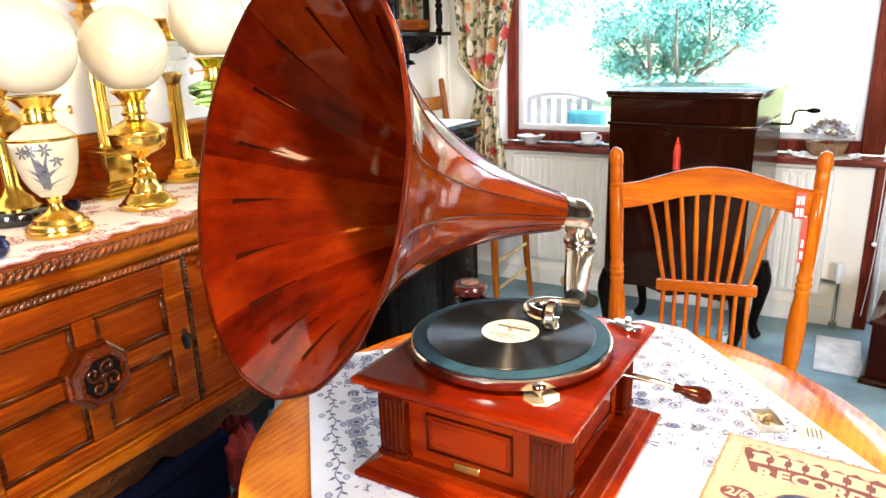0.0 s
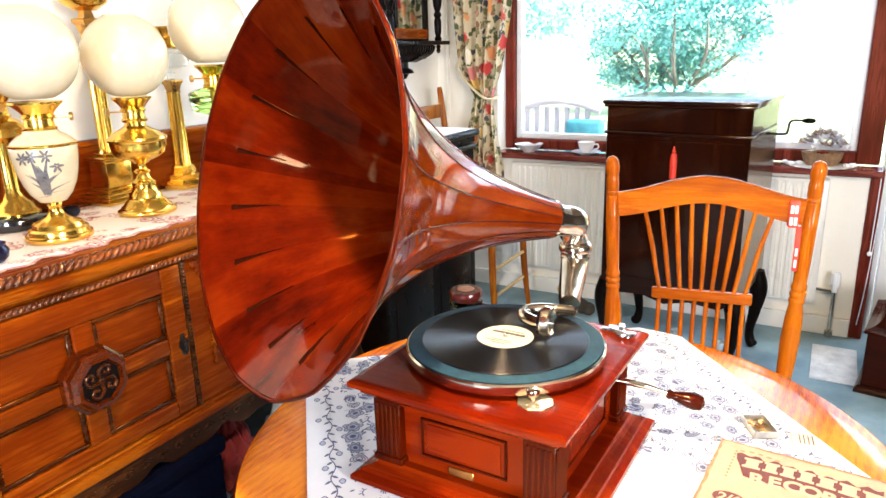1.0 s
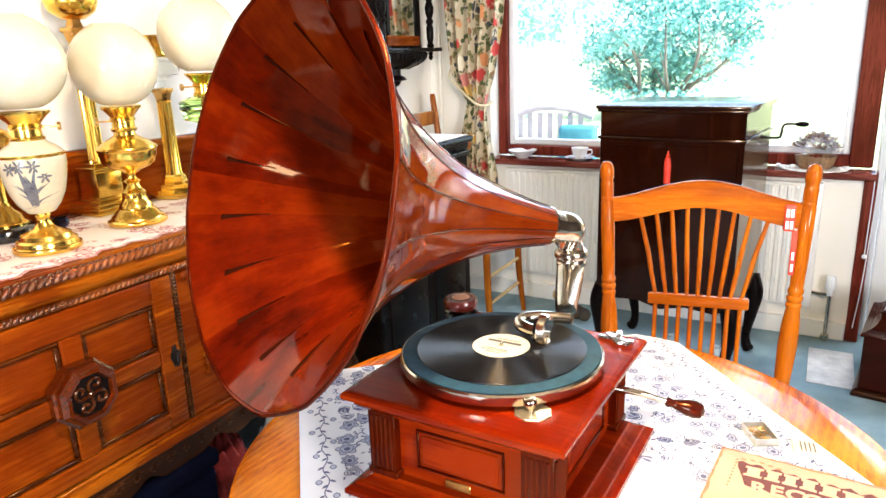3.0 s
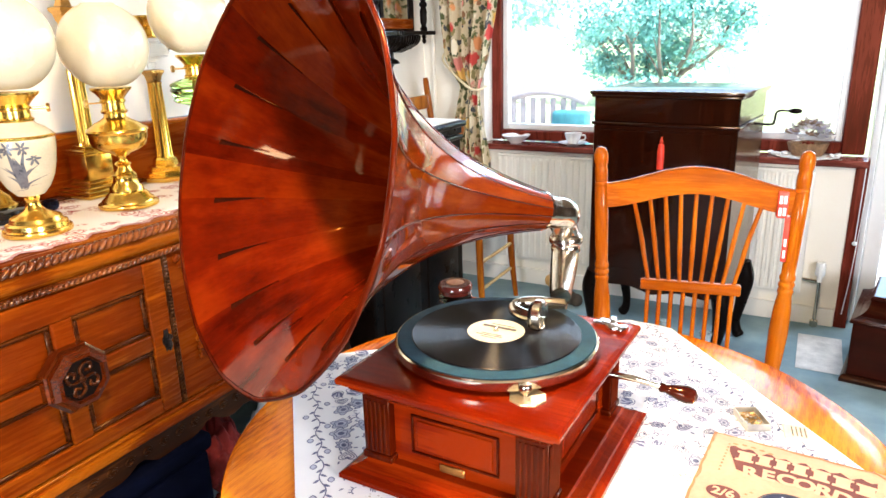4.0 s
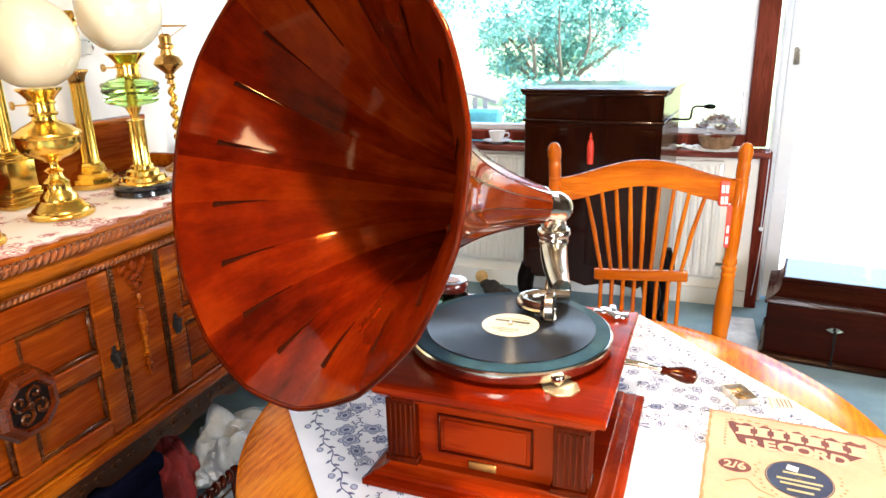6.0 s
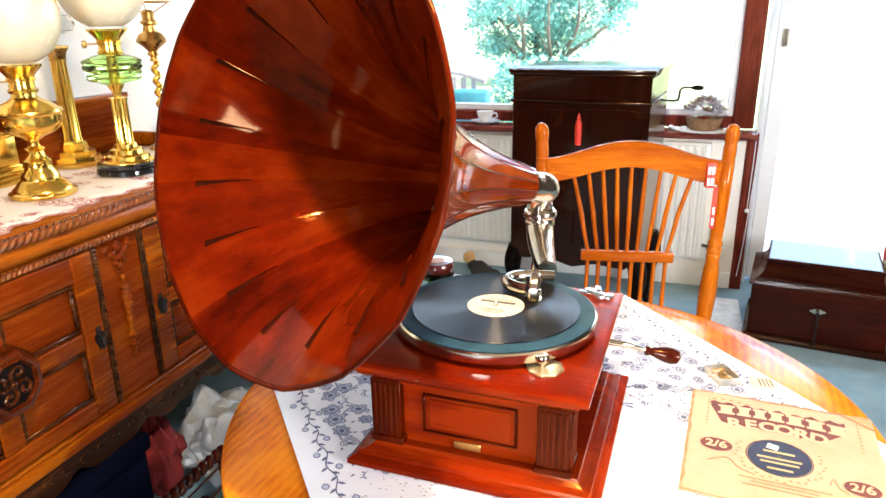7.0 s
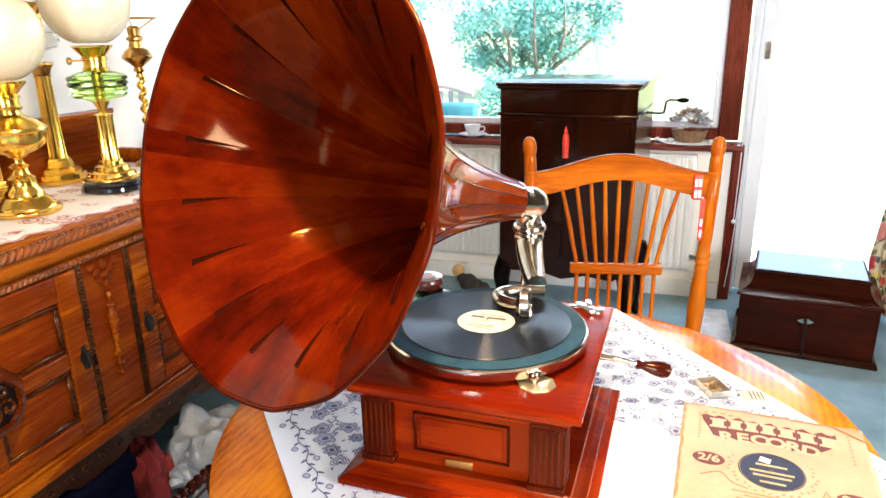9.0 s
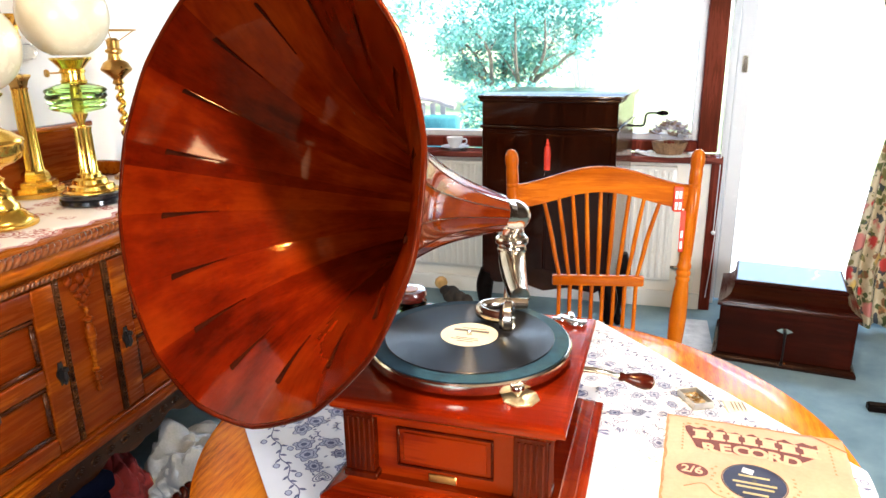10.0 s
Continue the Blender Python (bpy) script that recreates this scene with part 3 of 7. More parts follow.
def runner_print(parent):
    """Vines along the hems and ringed flowers, hearts and sprigs over the borders, as thin inked shapes."""
    rng = random.Random(21)
    bm = bmesh.new()

    def put(u, v, lift):
        p = CU * u + CV * v
        return bm.verts.new((p.x, p.y, 0.0012 * noise.noise(Vector((p.x * 9, p.y * 9, 0))) + 0.0009 + lift))

    def inked(pts):
        return all(((CU * u + CV * v) - Vector(TC)).length < TR - 0.006 and not in_lace(u, v) and -0.296 < v < 0.474 for u, v in pts)

    def fill(pts, ink, lift=0.0):
        if inked(pts):
            bm.faces.new([put(u, v, lift) for u, v in pts]).material_index = ink

    def line(pts, width, ink=0, closed=False):
        if closed:
            pts = pts + pts[:1]
        for (u0, v0), (u1, v1) in zip(pts, pts[1:]):
            d = Vector((u1 - u0, v1 - v0))
            if d.length < 1e-6 or not inked(((u0, v0), (u1, v1))):
                continue
            d = d.normalized() * (width / 2)
            a, b = -d.y, d.x
            e, g = d.x * 0.6, d.y * 0.6
            bm.faces.new([put(u0 + a - e, v0 + b - g, 0.0003), put(u0 - a - e, v0 - b - g, 0.0003), put(u1 - a + e, v1 - b + g, 0.0003), put(u1 + a + e, v1 + b + g, 0.0003)]).material_index = ink

    def ring(u, v, r, petals, depth, turn, squash=1.0, n=30):
        out = []
        for i in range(n):
            a = 2 * math.pi * i / n
            k = r * (1 + depth * math.cos(petals * a))
            x, y = k * math.cos(a), k * squash * math.sin(a)
            out.append((u + x * math.cos(turn) - y * math.sin(turn), v + x * math.sin(turn) + y * math.cos(turn)))
        return out

    def leaf(u, v, angle, size, ink=0):
        c, s = math.cos(angle), math.sin(angle)
        fill([(u + size * (x * c - y * s), v + size * (x * s + y * c)) for x, y in ((0, 0), (0.35, 0.2), (0.75, 0.16), (1.05, 0), (0.75, -0.16), (0.35, -0.2))], ink, 0.0002)

    def rosette(u, v, r):
        petals, turn, squash = rng.choice((5, 6, 8)), rng.uniform(0, 3), rng.uniform(0.62, 0.95)
        fill(ring(u, v, r * 0.96, petals, 0.18, turn, squash, 40), 1)
        line(ring(u, v, r, petals, 0.19, turn, squash, 40), 0.0016, 0, True)
        line(ring(u, v, r * 0.66, petals, 0.10, turn, squash), 0.0015, 0, True)
        fill(ring(u, v, r * 0.34, 6, 0.1, turn, squash, 14), 0, 0.0002)

    def heart(u, v, r):
        turn = rng.uniform(0, 6.28)
        for k in (1.0, 0.68, 0.38):
            pts = []
            for i in range(28):
                a = 2 * math.pi * i / 28
                x, y = math.sin(a) ** 3, (13 * math.cos(a) - 5 * math.cos(2 * a) - 2 * math.cos(3 * a)) / 16
                pts.append((u + r * k * (x * math.cos(turn) - y * math.sin(turn)), v + r * k * (x * math.sin(turn) + y * math.cos(turn))))
            line(pts, 0.0015 if k == 1 else 0.0015, 0, True)

    def tulip(u, v, r):
        turn = rng.uniform(0, 6.28)
        for da in (-0.5, -0.25, 0, 0.25, 0.5):
            leaf(u, v, turn + da, r * 1.5, 1 if da in (-0.25, 0.25) else 0)
        line(ring(u + r * 0.8 * math.cos(turn), v + r * 0.8 * math.sin(turn), r, 3, 0.1, turn, 0.7), 0.0015, 0, True)

    def sprig(u, v, r):
        turn = rng.uniform(0, 6.28)
        pts = [(u + r * t * math.cos(turn + 0.8 * t), v + r * t * math.sin(turn + 0.8 * t)) for t in (0, 0.35, 0.7, 1.05, 1.4)]
        line(pts, 0.0014)
        for k, p in enumerate(pts[1:]):
            for side in (-1, 1):
                leaf(*p, turn + 0.5 * k + side * 0.9, r * 0.55, k % 2)

    # vines beside both hems
    for v0 in (-0.262, 0.440):
        stem = [(-0.62 + 0.004 * i, v0 + 0.004 * math.sin(i * 0.42)) for i in range(280)]
        line(stem, 0.0017)
        for i, (u, v) in enumerate(stem):
            if i % 3 == 0:
                leaf(u, v, 0.9 if i % 2 else -0.9, 0.012)
            if i % 9 == 4:
                side = 1 if i % 2 else -1
                fill(ring(u, v + 0.015 * side, 0.0052, 4, 0.05, 0, 0.8, 14), 1)
                line(ring(u, v + 0.015 * side, 0.0056, 4, 0.05, 0, 0.8, 14), 0.0015, 0, True)
    # scattered motifs
    step = 0.0345
    for i in range(34):
        for j in range(19):
            u = -0.60 + step * (i + 0.5 * (j % 2)) + rng.uniform(-0.005, 0.005)
            v = -0.222 + step * j + rng.uniform(-0.005, 0.005)
            if v > 0.415 or in_lace(u, v):
                continue
            r = rng.uniform(0.0105, 0.0165)
            rng.choice((rosette, rosette, heart, tulip, rosette, sprig))(u, v, r)
            for k in range(3):
                a = rng.uniform(0, 6.28)
                leaf(u + 0.017 * math.cos(a), v + 0.017 * math.sin(a), a + 0.6, 0.008, k % 2)
    part("printed_pattern", bm, [PRINT_LINE, PRINT_PALE], parent, "slate-blue printed flowers and vines", False)


runner_print(runner())

# ---- gramophone ----
GZ = 0.754
BXH, BYH = 0.160, 0.177
gram = empty("gramophone", pose(-0.147, 0.177, GZ, 0, 0, -1.6), "polished red mahogany table gramophone with large wooden horn", "gramophone")
part("plinth", moulded(0.1535, 0.1605, ((0.014, 0.0), (0.017, 0.003), (0.017, 0.010), (0.011, 0.014), (0.006, 0.015), (0.004, 0.019), (-0.006, 0.022), (-0.012, 0.026), (-0.014, 0.030))), MAHOGANY, gram, smooth=False).location = (0.0075, -0.0025, 0)
bx, by = 0.124, 0.136
part("body", boxed((-bx, -by, 0.028), (bx, by, 0.130), 0.002), MAHOGANY, gram)
part("cornice", moulded(BXH, BYH, ((-0.030, 0.122), (-0.028, 0.127), (-0.020, 0.131), (-0.013, 0.138), (-0.011, 0.146), (-0.006, 0.147))), MAHOGANY, gram, smooth=False)
part("top_board", moulded(BXH, BYH, ((-0.005, 0.1465), (-0.001, 0.148), (0.0, 0.151), (0.0, 0.1555), (-0.003, 0.1585), (-0.009, 0.1595))), MAHOGANY, gram, smooth=False)
for sx in (-1, 1):
    for sy in (-1, 1):
        bm = bmesh.new()
        cx, cy, w = sx * 0.115, sy * 0.1285, 0.0245
        box(bm, (cx - w, cy - w, 0.0285), (cx + w, cy + w, 0.039), 0.002)
        box(bm, (cx - w + .003, cy - w + .003, 0.039), (cx + w - .003, cy + w - .003, 0.126), 0.001)
        pil = part("pilaster", bm, MAHOGANY_MID, gram, "reeded corner pilaster")
        for k in range(5):
            o = -0.015 + 0.0075 * k
            part("reed", tubed([(cx + o, cy + sy * (w - .003), 0.043), (cx + o, cy + sy * (w - .003), 0.120)], 0.0024, 6), MAHOGANY_MID, pil)
            part("reed", tubed([(cx + sx * (w - .003), cy + o, 0.043), (cx + sx * (w - .003), cy + o, 0.120)], 0.0024, 6), MAHOGANY_MID, pil)


def panel_frame(bm, w, h, t, d, m):
    """A thin raised moulding round a panel in the x-z plane, facing -y."""
    for lo, hi in (((-w, -d, -h), (w, 0, -h + t)), ((-w, -d, h - t), (w, 0, h)), ((-w, -d, -h + t), (-w + t, 0, h - t)), ((w - t, -d, -h + t), (w, 0, h - t))):
        box(bm, lo, hi, t * 0.3, 1, m)


for turn, half, out in ((0, bx, by), (90, by, bx), (180, bx, by), (270, by, bx)):
    rot = pose(0, 0, 0, 0, 0, turn)
    m = rot @ Matrix.Translation((0, -out, 0.078))
    bm = bmesh.new()
    panel_frame(bm, half - 0.058, 0.030, 0.0040, 0.003, m)
    part("panel_moulding", bm, MAHOGANY_MID, gram, "dark raised panel moulding")
    bm = bmesh.new()
    box(bm, (-half + 0.067, -0.0025, -0.022), (half - 0.067, 0, 0.022), 0.002, 1, m)
    part("panel", bm, MAHOGANY, gram)
part("nameplate", boxed((-0.022, -by - 0.0032, 0.032), (0.016, -by, 0.044), 0.001), BRASS_AGED, gram, "small engraved brass plate")
# turntable
RX, RY = -0.004, 0.001
tt = part("turntable", lathed(((0, 0.160), (0.03, 0.160), (0.03, 0.1655), (0.132, 0.166), (0.139, 0.1655), (0.1445, 0.167), (0.1455, 0.171), (0.1455, 0.1795), (0.1435, 0.182), (0.1415, 0.1815), (0, 0.1810)), 96, Matrix.Translation((RX, RY, 0))), NICKEL, gram, "nickel-rimmed platter")
part("felt", lathed(((0, 0.1812), (0.1410, 0.1820), (0.1415, 0.1830), (0.140, 0.1840), (0, 0.1841)), 96, Matrix.Translation((RX, RY, 0))), FELT, tt, "teal felt mat")


def record_black():
    m, n, l, p = nodes_of("shellac")
    p.inputs["Base Color"].default_value = (0.003, 0.003, 0.0035, 1)
    p.inputs["Roughness"].default_value = 0.36
    p.inputs["Anisotropic Rotation"].default_value = 0.25
    p.inputs["Anisotropic"].default_value = 1.0
    tan = n.new("ShaderNodeTangent")
    tan.direction_type, tan.axis = 'RADIAL', 'Z'
    l.new(tan.outputs[0], p.inputs["Tangent"])
    p.inputs["Specular IOR Level"].default_value = 0.27
    return m


SHELLAC = record_black()
rec = tagged(part("record", lathed(((0.0036, 0.0), (0.1205, 0.0), (0.1215, 0.001), (0.1205, 0.002), (0.1165, 0.0017), (0.050, 0.0017), (0.047, 0.0020), (0.0036, 0.0020)), 120), SHELLAC), "black shellac record with cream centre label on the turntable", "record")
rec.matrix_world = gram.matrix_world @ Matrix.Translation((RX, RY, 0.1843))
LABEL = surface("cream_paper_label", (0.46, 0.40, 0.29), (0.60, 0.54, 0.42), 0.7, 0, 30, (1, 1, 1), 0.05)
INK = surface("dark_label_ink", (0.05, 0.045, 0.04), (0.12, 0.10, 0.08), 0.8, 0, 60)
rl = part("label", lathed(((0.004, 0.0021), (0.0412, 0.0021), (0.0414, 0.0024), (0.004, 0.0025)), 64), LABEL, rec, "cream paper label")
for k, (y, w, x) in enumerate(((0.012, 0.026, 0), (0.021, 0.018, 0.002), (-0.014, 0.016, 0), (-0.019, 0.020, -.002), (-0.025, 0.012, 0))):
    part("label_bar", boxed((x - w, y - (0.0035 if k == 0 else 0.001), 0.0025), (x + w, y + (0.0035 if k == 0 else 0.001), 0.00265)), INK, rl)
part("spindle", lathed(((0.0035, 0.178), (0.0035, 0.188), (0.0025, 0.192), (0, 0.1925)), 16, Matrix.Translation((RX, RY, 0))), NICKEL, tt)
# speed control
PLATE = surface("tarnished_nickel_plate", (0.46, 0.36, 0.20), (0.66, 0.55, 0.36), 0.36, 0.9, 24, (1, 1, 1), 0.08)
sp = part("speed_plate", lathed(((0, 0.1595), (0.0245, 0.1595), (0.0245, 0.1612), (0.0235, 0.1618), (0, 0.1618)), 8, Matrix.Translation((0.094, -0.113, 0))), PLATE, gram, "octagonal worn nickel plate", smooth=False)
part("speed_knob", lathed(((0.004, 0.1618), (0.004, 0.167), (0.008, 0.168), (0.0085, 0.170), (0.0085, 0.1755), (0.0075, 0.177), (0, 0.1773)), 20, Matrix.Translation((0.09, -0.112, 0))), NICKEL, sp)
# crank
crank = part("crank", smooth_tube([(bx - 0.01, 0.108, 0.100, 0.006), (0.165, 0.116, 0.097, 0.005), (0.198, 0.134, 0.084, 0.0042), (0.210, 0.138, 0.080, 0.004)]), NICKEL, gram, "bent steel winding crank")
m = Matrix.Translation((0.207, 0.1375, 0.0805)) @ pose(0, 0, 0, 0, 100, 10)
part("crank_handle", lathed(((0.004, -0.006), (0.007, -0.004), (0.0075, 0.0), (0.006, 0.004), (0.0085, 0.012), (0.0125, 0.026), (0.0135, 0.036), (0.011, 0.046), (0.005, 0.050), (0, 0.0505)), 20, m), MAHOGANY_DARK, crank, "turned dark wood handle")


def world_part(name, bm, mat, label=""):
    """A part of the gramophone built in world places."""
    bmesh.ops.transform(bm, matrix=gram.matrix_world.inverted(), verts=bm.verts)
    return part(name, bm, mat, gram, label)


# horn: an exponential flare of veneered staves, its axis slightly bent
HC = Vector((-0.3585, -0.0436, 1.1936))
HN = Vector((-0.373, -0.892, 0.255)).normalized()
HR, HEND = 0.2639, Vector((-0.1493, 0.3503, 1.0790))
HU = HN.cross(Vector((0, 0, 1))).normalized()
HV = HU.cross(HN).normalized()
STAVES, STAVE_TURN = 16, radians(7.5)
HLEN = (HEND - HC).length


def horn_point(f, a, extra=0.0, stave=True):
    """f: 0 at the mouth, 1 at the neck; a: the angle round the axis."""
    axis = HC.lerp(HEND, f)
    r = HR * math.exp(-2.27 * f) + extra
    if stave:
        k = ((a - STAVE_TURN) * STAVES / (2 * math.pi)) % 1.0
        r *= 1 - 0.008 * (1 - (2 * k - 1) ** 2)
    return axis + r * (math.cos(a) * HU + math.sin(a) * HV)


def horn_shell(extra, f0, f1, nf, na):
    bm = bmesh.new()
    uv = bm.loops.layers.uv.new("grain")
    fs = [f0 + (f1 - f0) * (i / nf) ** 1.3 for i in range(nf + 1)]
    rows = [[bm.verts.new(horn_point(f, 2 * math.pi * j / na, extra)) for j in range(na)] for f in fs]
    for i in range(nf):
        a, b = rows[i], rows[i + 1]
        for j in range(na):
            k = (j + 1) % na
            face = bm.faces.new((a[j], a[k], b[k], b[j]))
            for lp, (u, v) in zip(face.loops, ((j, fs[i]), (j + 1, fs[i]), (j + 1, fs[i + 1]), (j, fs[i + 1]))):
                lp[uv].uv = (u / na, v)
    return bm


horn = world_part("horn", horn_shell(0.004, 0.0, 1.0, 48, 256), HORN_OUT, "veneered mahogany horn outside with dark raised seams")
ins = horn_shell(0.0, 0.0, 1.0, 48, 256)
bmesh.ops.transform(ins, matrix=gram.matrix_world.inverted(), verts=ins.verts)
part("horn_lining", ins, HORN_IN, horn, "glossy red mahogany horn inside")
rim = bmesh.new()
tube(rim, [horn_point(0, 2 * math.pi * j / 160, 0.002) for j in range(161)], 0.0030, 10, False)
bmesh.ops.transform(rim, matrix=gram.matrix_world.inverted(), verts=rim.verts)
part("rim_bead", rim, MAHOGANY_MID, horn, "rounded rim bead")
for k in range(STAVES):
    a = STAVE_TURN + 2 * math.pi * k / STAVES
    bm = bmesh.new()
    tube(bm, [horn_point(f / 24, a, 0.0042, False) for f in range(1, 25)], [0.0012 - 0.0005 * f / 24 for f in range(1, 25)], 6)
    bmesh.ops.transform(bm, matrix=gram.matrix_world.inverted(), verts=bm.verts)
    part("seam", bm, MAHOGANY_DARK, horn, "dark raised seam")
    # the lapped end of each stave shows inside as a thin wedge, its shadow put into the dark colour, with a lit edge
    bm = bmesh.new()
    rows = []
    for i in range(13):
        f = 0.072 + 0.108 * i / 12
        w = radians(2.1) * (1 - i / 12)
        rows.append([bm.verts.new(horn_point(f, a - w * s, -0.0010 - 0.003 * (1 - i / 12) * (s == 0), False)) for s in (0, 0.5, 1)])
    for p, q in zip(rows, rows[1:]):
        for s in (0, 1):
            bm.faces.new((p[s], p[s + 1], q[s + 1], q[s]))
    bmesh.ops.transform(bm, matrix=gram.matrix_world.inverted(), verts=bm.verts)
    part("stave_lap", bm, LAP, horn, "wedge-shaped lap of a stave, its shadow put into the colour")
    # a paler strip stands for the light caught along the lap
    bm = bmesh.new()
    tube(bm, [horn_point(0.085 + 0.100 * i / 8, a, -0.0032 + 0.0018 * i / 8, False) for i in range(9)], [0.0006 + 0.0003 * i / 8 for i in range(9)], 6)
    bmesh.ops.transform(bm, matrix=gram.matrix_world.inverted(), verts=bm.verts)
    part("lap_edge", bm, MAHOGANY_MID, horn, "thin strip for the lit edge of a stave")
# elbow and bracket
world_part("neck_ring", tubed([HEND + (HEND - HC).normalized() * o for o in (-0.003, 0.003)], 0.0318, 32), NICKEL)
d = (HEND - HC).normalized()
CO = Vector((-0.142, 0.460, 0.992))
line = [(*(HEND - d * 0.002), 0.0278), (*(HEND + d * 0.026), 0.0258), (*(HEND + d * 0.056), 0.0240), (-0.141, 0.434, 1.040, 0.0226), (-0.142, 0.4555, 1.021, 0.0220), (*CO, 0.0218)]
world_part("elbow", smooth_tube(line, 28), NICKEL, "nickel-plated elbow")
world_part("collar", lathed(((0.019, -0.014), (0.0255, -0.013), (0.0262, -0.007), (0.0248, -0.005), (0.0248, 0.000), (0.0275, 0.001), (0.0292, 0.004), (0.0292, 0.011), (0.0272, 0.014), (0.0240, 0.015), (0.0240, 0.018), (0.020, 0.020)), 32, Matrix.Translation((-0.142, 0.460, 0.996))), NICKEL)
world_part("tone_arm", smooth_tube([(-0.142, 0.460, 0.994, 0.0228), (-0.140, 0.450, 0.974, 0.0238), (-0.130, 0.412, 0.960, 0.0222), (-0.113, 0.352, 0.952, 0.0186), (-0.102, 0.318, 0.9505, 0.0160)], 28), NICKEL, "tapered nickel tone arm")
world_part("bracket", smooth_tube([(-0.142, 0.345, 0.862, 0.013), (-0.142, 0.405, 0.866, 0.013), (-0.142, 0.446, 0.895, 0.0125), (-0.142, 0.458, 0.935, 0.012), (-0.142, 0.460, 0.985, 0.012)], 20), NICKEL, "nickel back bracket")
neck = [(-0.086, 0.290, 0.9515, 0.0085), (-0.104, 0.283, 0.953, 0.0088), (-0.132, 0.272, 0.954, 0.0092), (-0.148, 0.255, 0.954, 0.0096), (-0.146, 0.236, 0.953, 0.0096), (-0.128, 0.226, 0.952, 0.0092), (-0.112, 0.222, 0.952, 0.0088)]
world_part("gooseneck", smooth_tube(neck, 20, 6), NICKEL, "curved nickel gooseneck")
sbm = Matrix.Translation((-0.102, 0.221, 0.9555)) @ pose(0, 0, 0, 0, 90, 4)
sb = world_part("soundbox", lathed(((0, -0.007), (0.022, -0.007), (0.0245, -0.005), (0.0245, 0.005), (0.0225, 0.007), (0.018, 0.006), (0, 0.0065)), 36, sbm), NICKEL, "round nickel soundbox")
bm = lathed(((0.003, -0.012), (0.019, -0.012), (0.0205, -0.007), (0.003, -0.0068)), 32, sbm)
bmesh.ops.transform(bm, matrix=gram.matrix_world.inverted(), verts=bm.verts)
part("soundbox_back", bm, BLACK_GLAZE, sb)
bm = bmesh.new()
tube(bm, [(-0.094, 0.221, 0.955), (-0.092, 0.220, 0.936), (-0.094, 0.218, 0.932)], 0.002, 8)
tube(bm, [(-0.094, 0.218, 0.936), (-0.096, 0.213, 0.9385)], 0.0035, 10)
tube(bm, [(-0.094, 0.2185, 0.938), (-0.0945, 0.213, 0.9232)], 0.0011, 6)
box(bm, (-0.104, 0.214, 0.932), (-0.086, 0.222, 0.937), 0.001)
bmesh.ops.transform(bm, matrix=gram.matrix_world.inverted(), verts=bm.verts)
part("needle_arm", bm, NICKEL, sb)

# ---- sideboard ----
SBX, SBY = -1.200, 0.548
side = empty("sideboard", Matrix.Translation((SBX, SBY, 0)), "carved golden oak sideboard with rope-edged top and octagonal bosses", "sideboard")
YA, YZ = -0.75, 0.70
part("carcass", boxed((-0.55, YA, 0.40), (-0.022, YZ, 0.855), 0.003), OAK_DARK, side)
part("top_board", boxed((-0.565, YA - 0.02, 0.903), (0.006, YZ + 0.02, 0.930), 0.006, 2), OAK, side)
bm = bmesh.new()
prof = ((0.0, 0.858), (0.004, 0.862), (0.012, 0.870), (0.016, 0.880), (0.014, 0.892), (0.008, 0.903))
rows = [[bm.verts.new((x - 0.006, y, z)) for y in (YA, YZ)] for x, z in prof] + [[bm.verts.new((-0.3, y, z)) for y in (YA, YZ)] for z in (0.903, 0.858)]
for a, b in zip(rows, rows[1:] + rows[:1]):
    bm.faces.new((a[0], a[1], b[1], b[0]))
bm.faces.new([r[0] for r in rows])
bm.faces.new([r[1] for r in rows][::-1])
part("frieze", bm, OAK, side, "rounded golden frieze")


def twisted(name, x, z, r, pitch, lean, flat, label):
    """A run of slanting beads, like a carved rope."""
    bm = bmesh.new()
    y = YA
    while y < YZ:
        m = Matrix.Translation((x, y, z)) @ pose(0, 0, 0, lean, 0, 0) @ Matrix.Diagonal((r * 0.9, pitch * 0.42, r * flat, 1))
        bmesh.ops.create_icosphere(bm, subdivisions=2, radius=1.0, matrix=m)
        y += pitch
    box(bm, (x - r * 1.2, YA, z - r * 0.95), (x - r * 0.15, YZ, z + r * 0.95))
    ob = part(name, bm, ROPE, side, label)
    return ob


twisted("rope_moulding", 0.012, 0.915, 0.0125, 0.0185, -38, 1.35, "carved rope edge, dark in the grooves")
twisted("bead_moulding", 0.004, 0.849, 0.0085, 0.0135, -30, 1.1, "small carved bead edge")


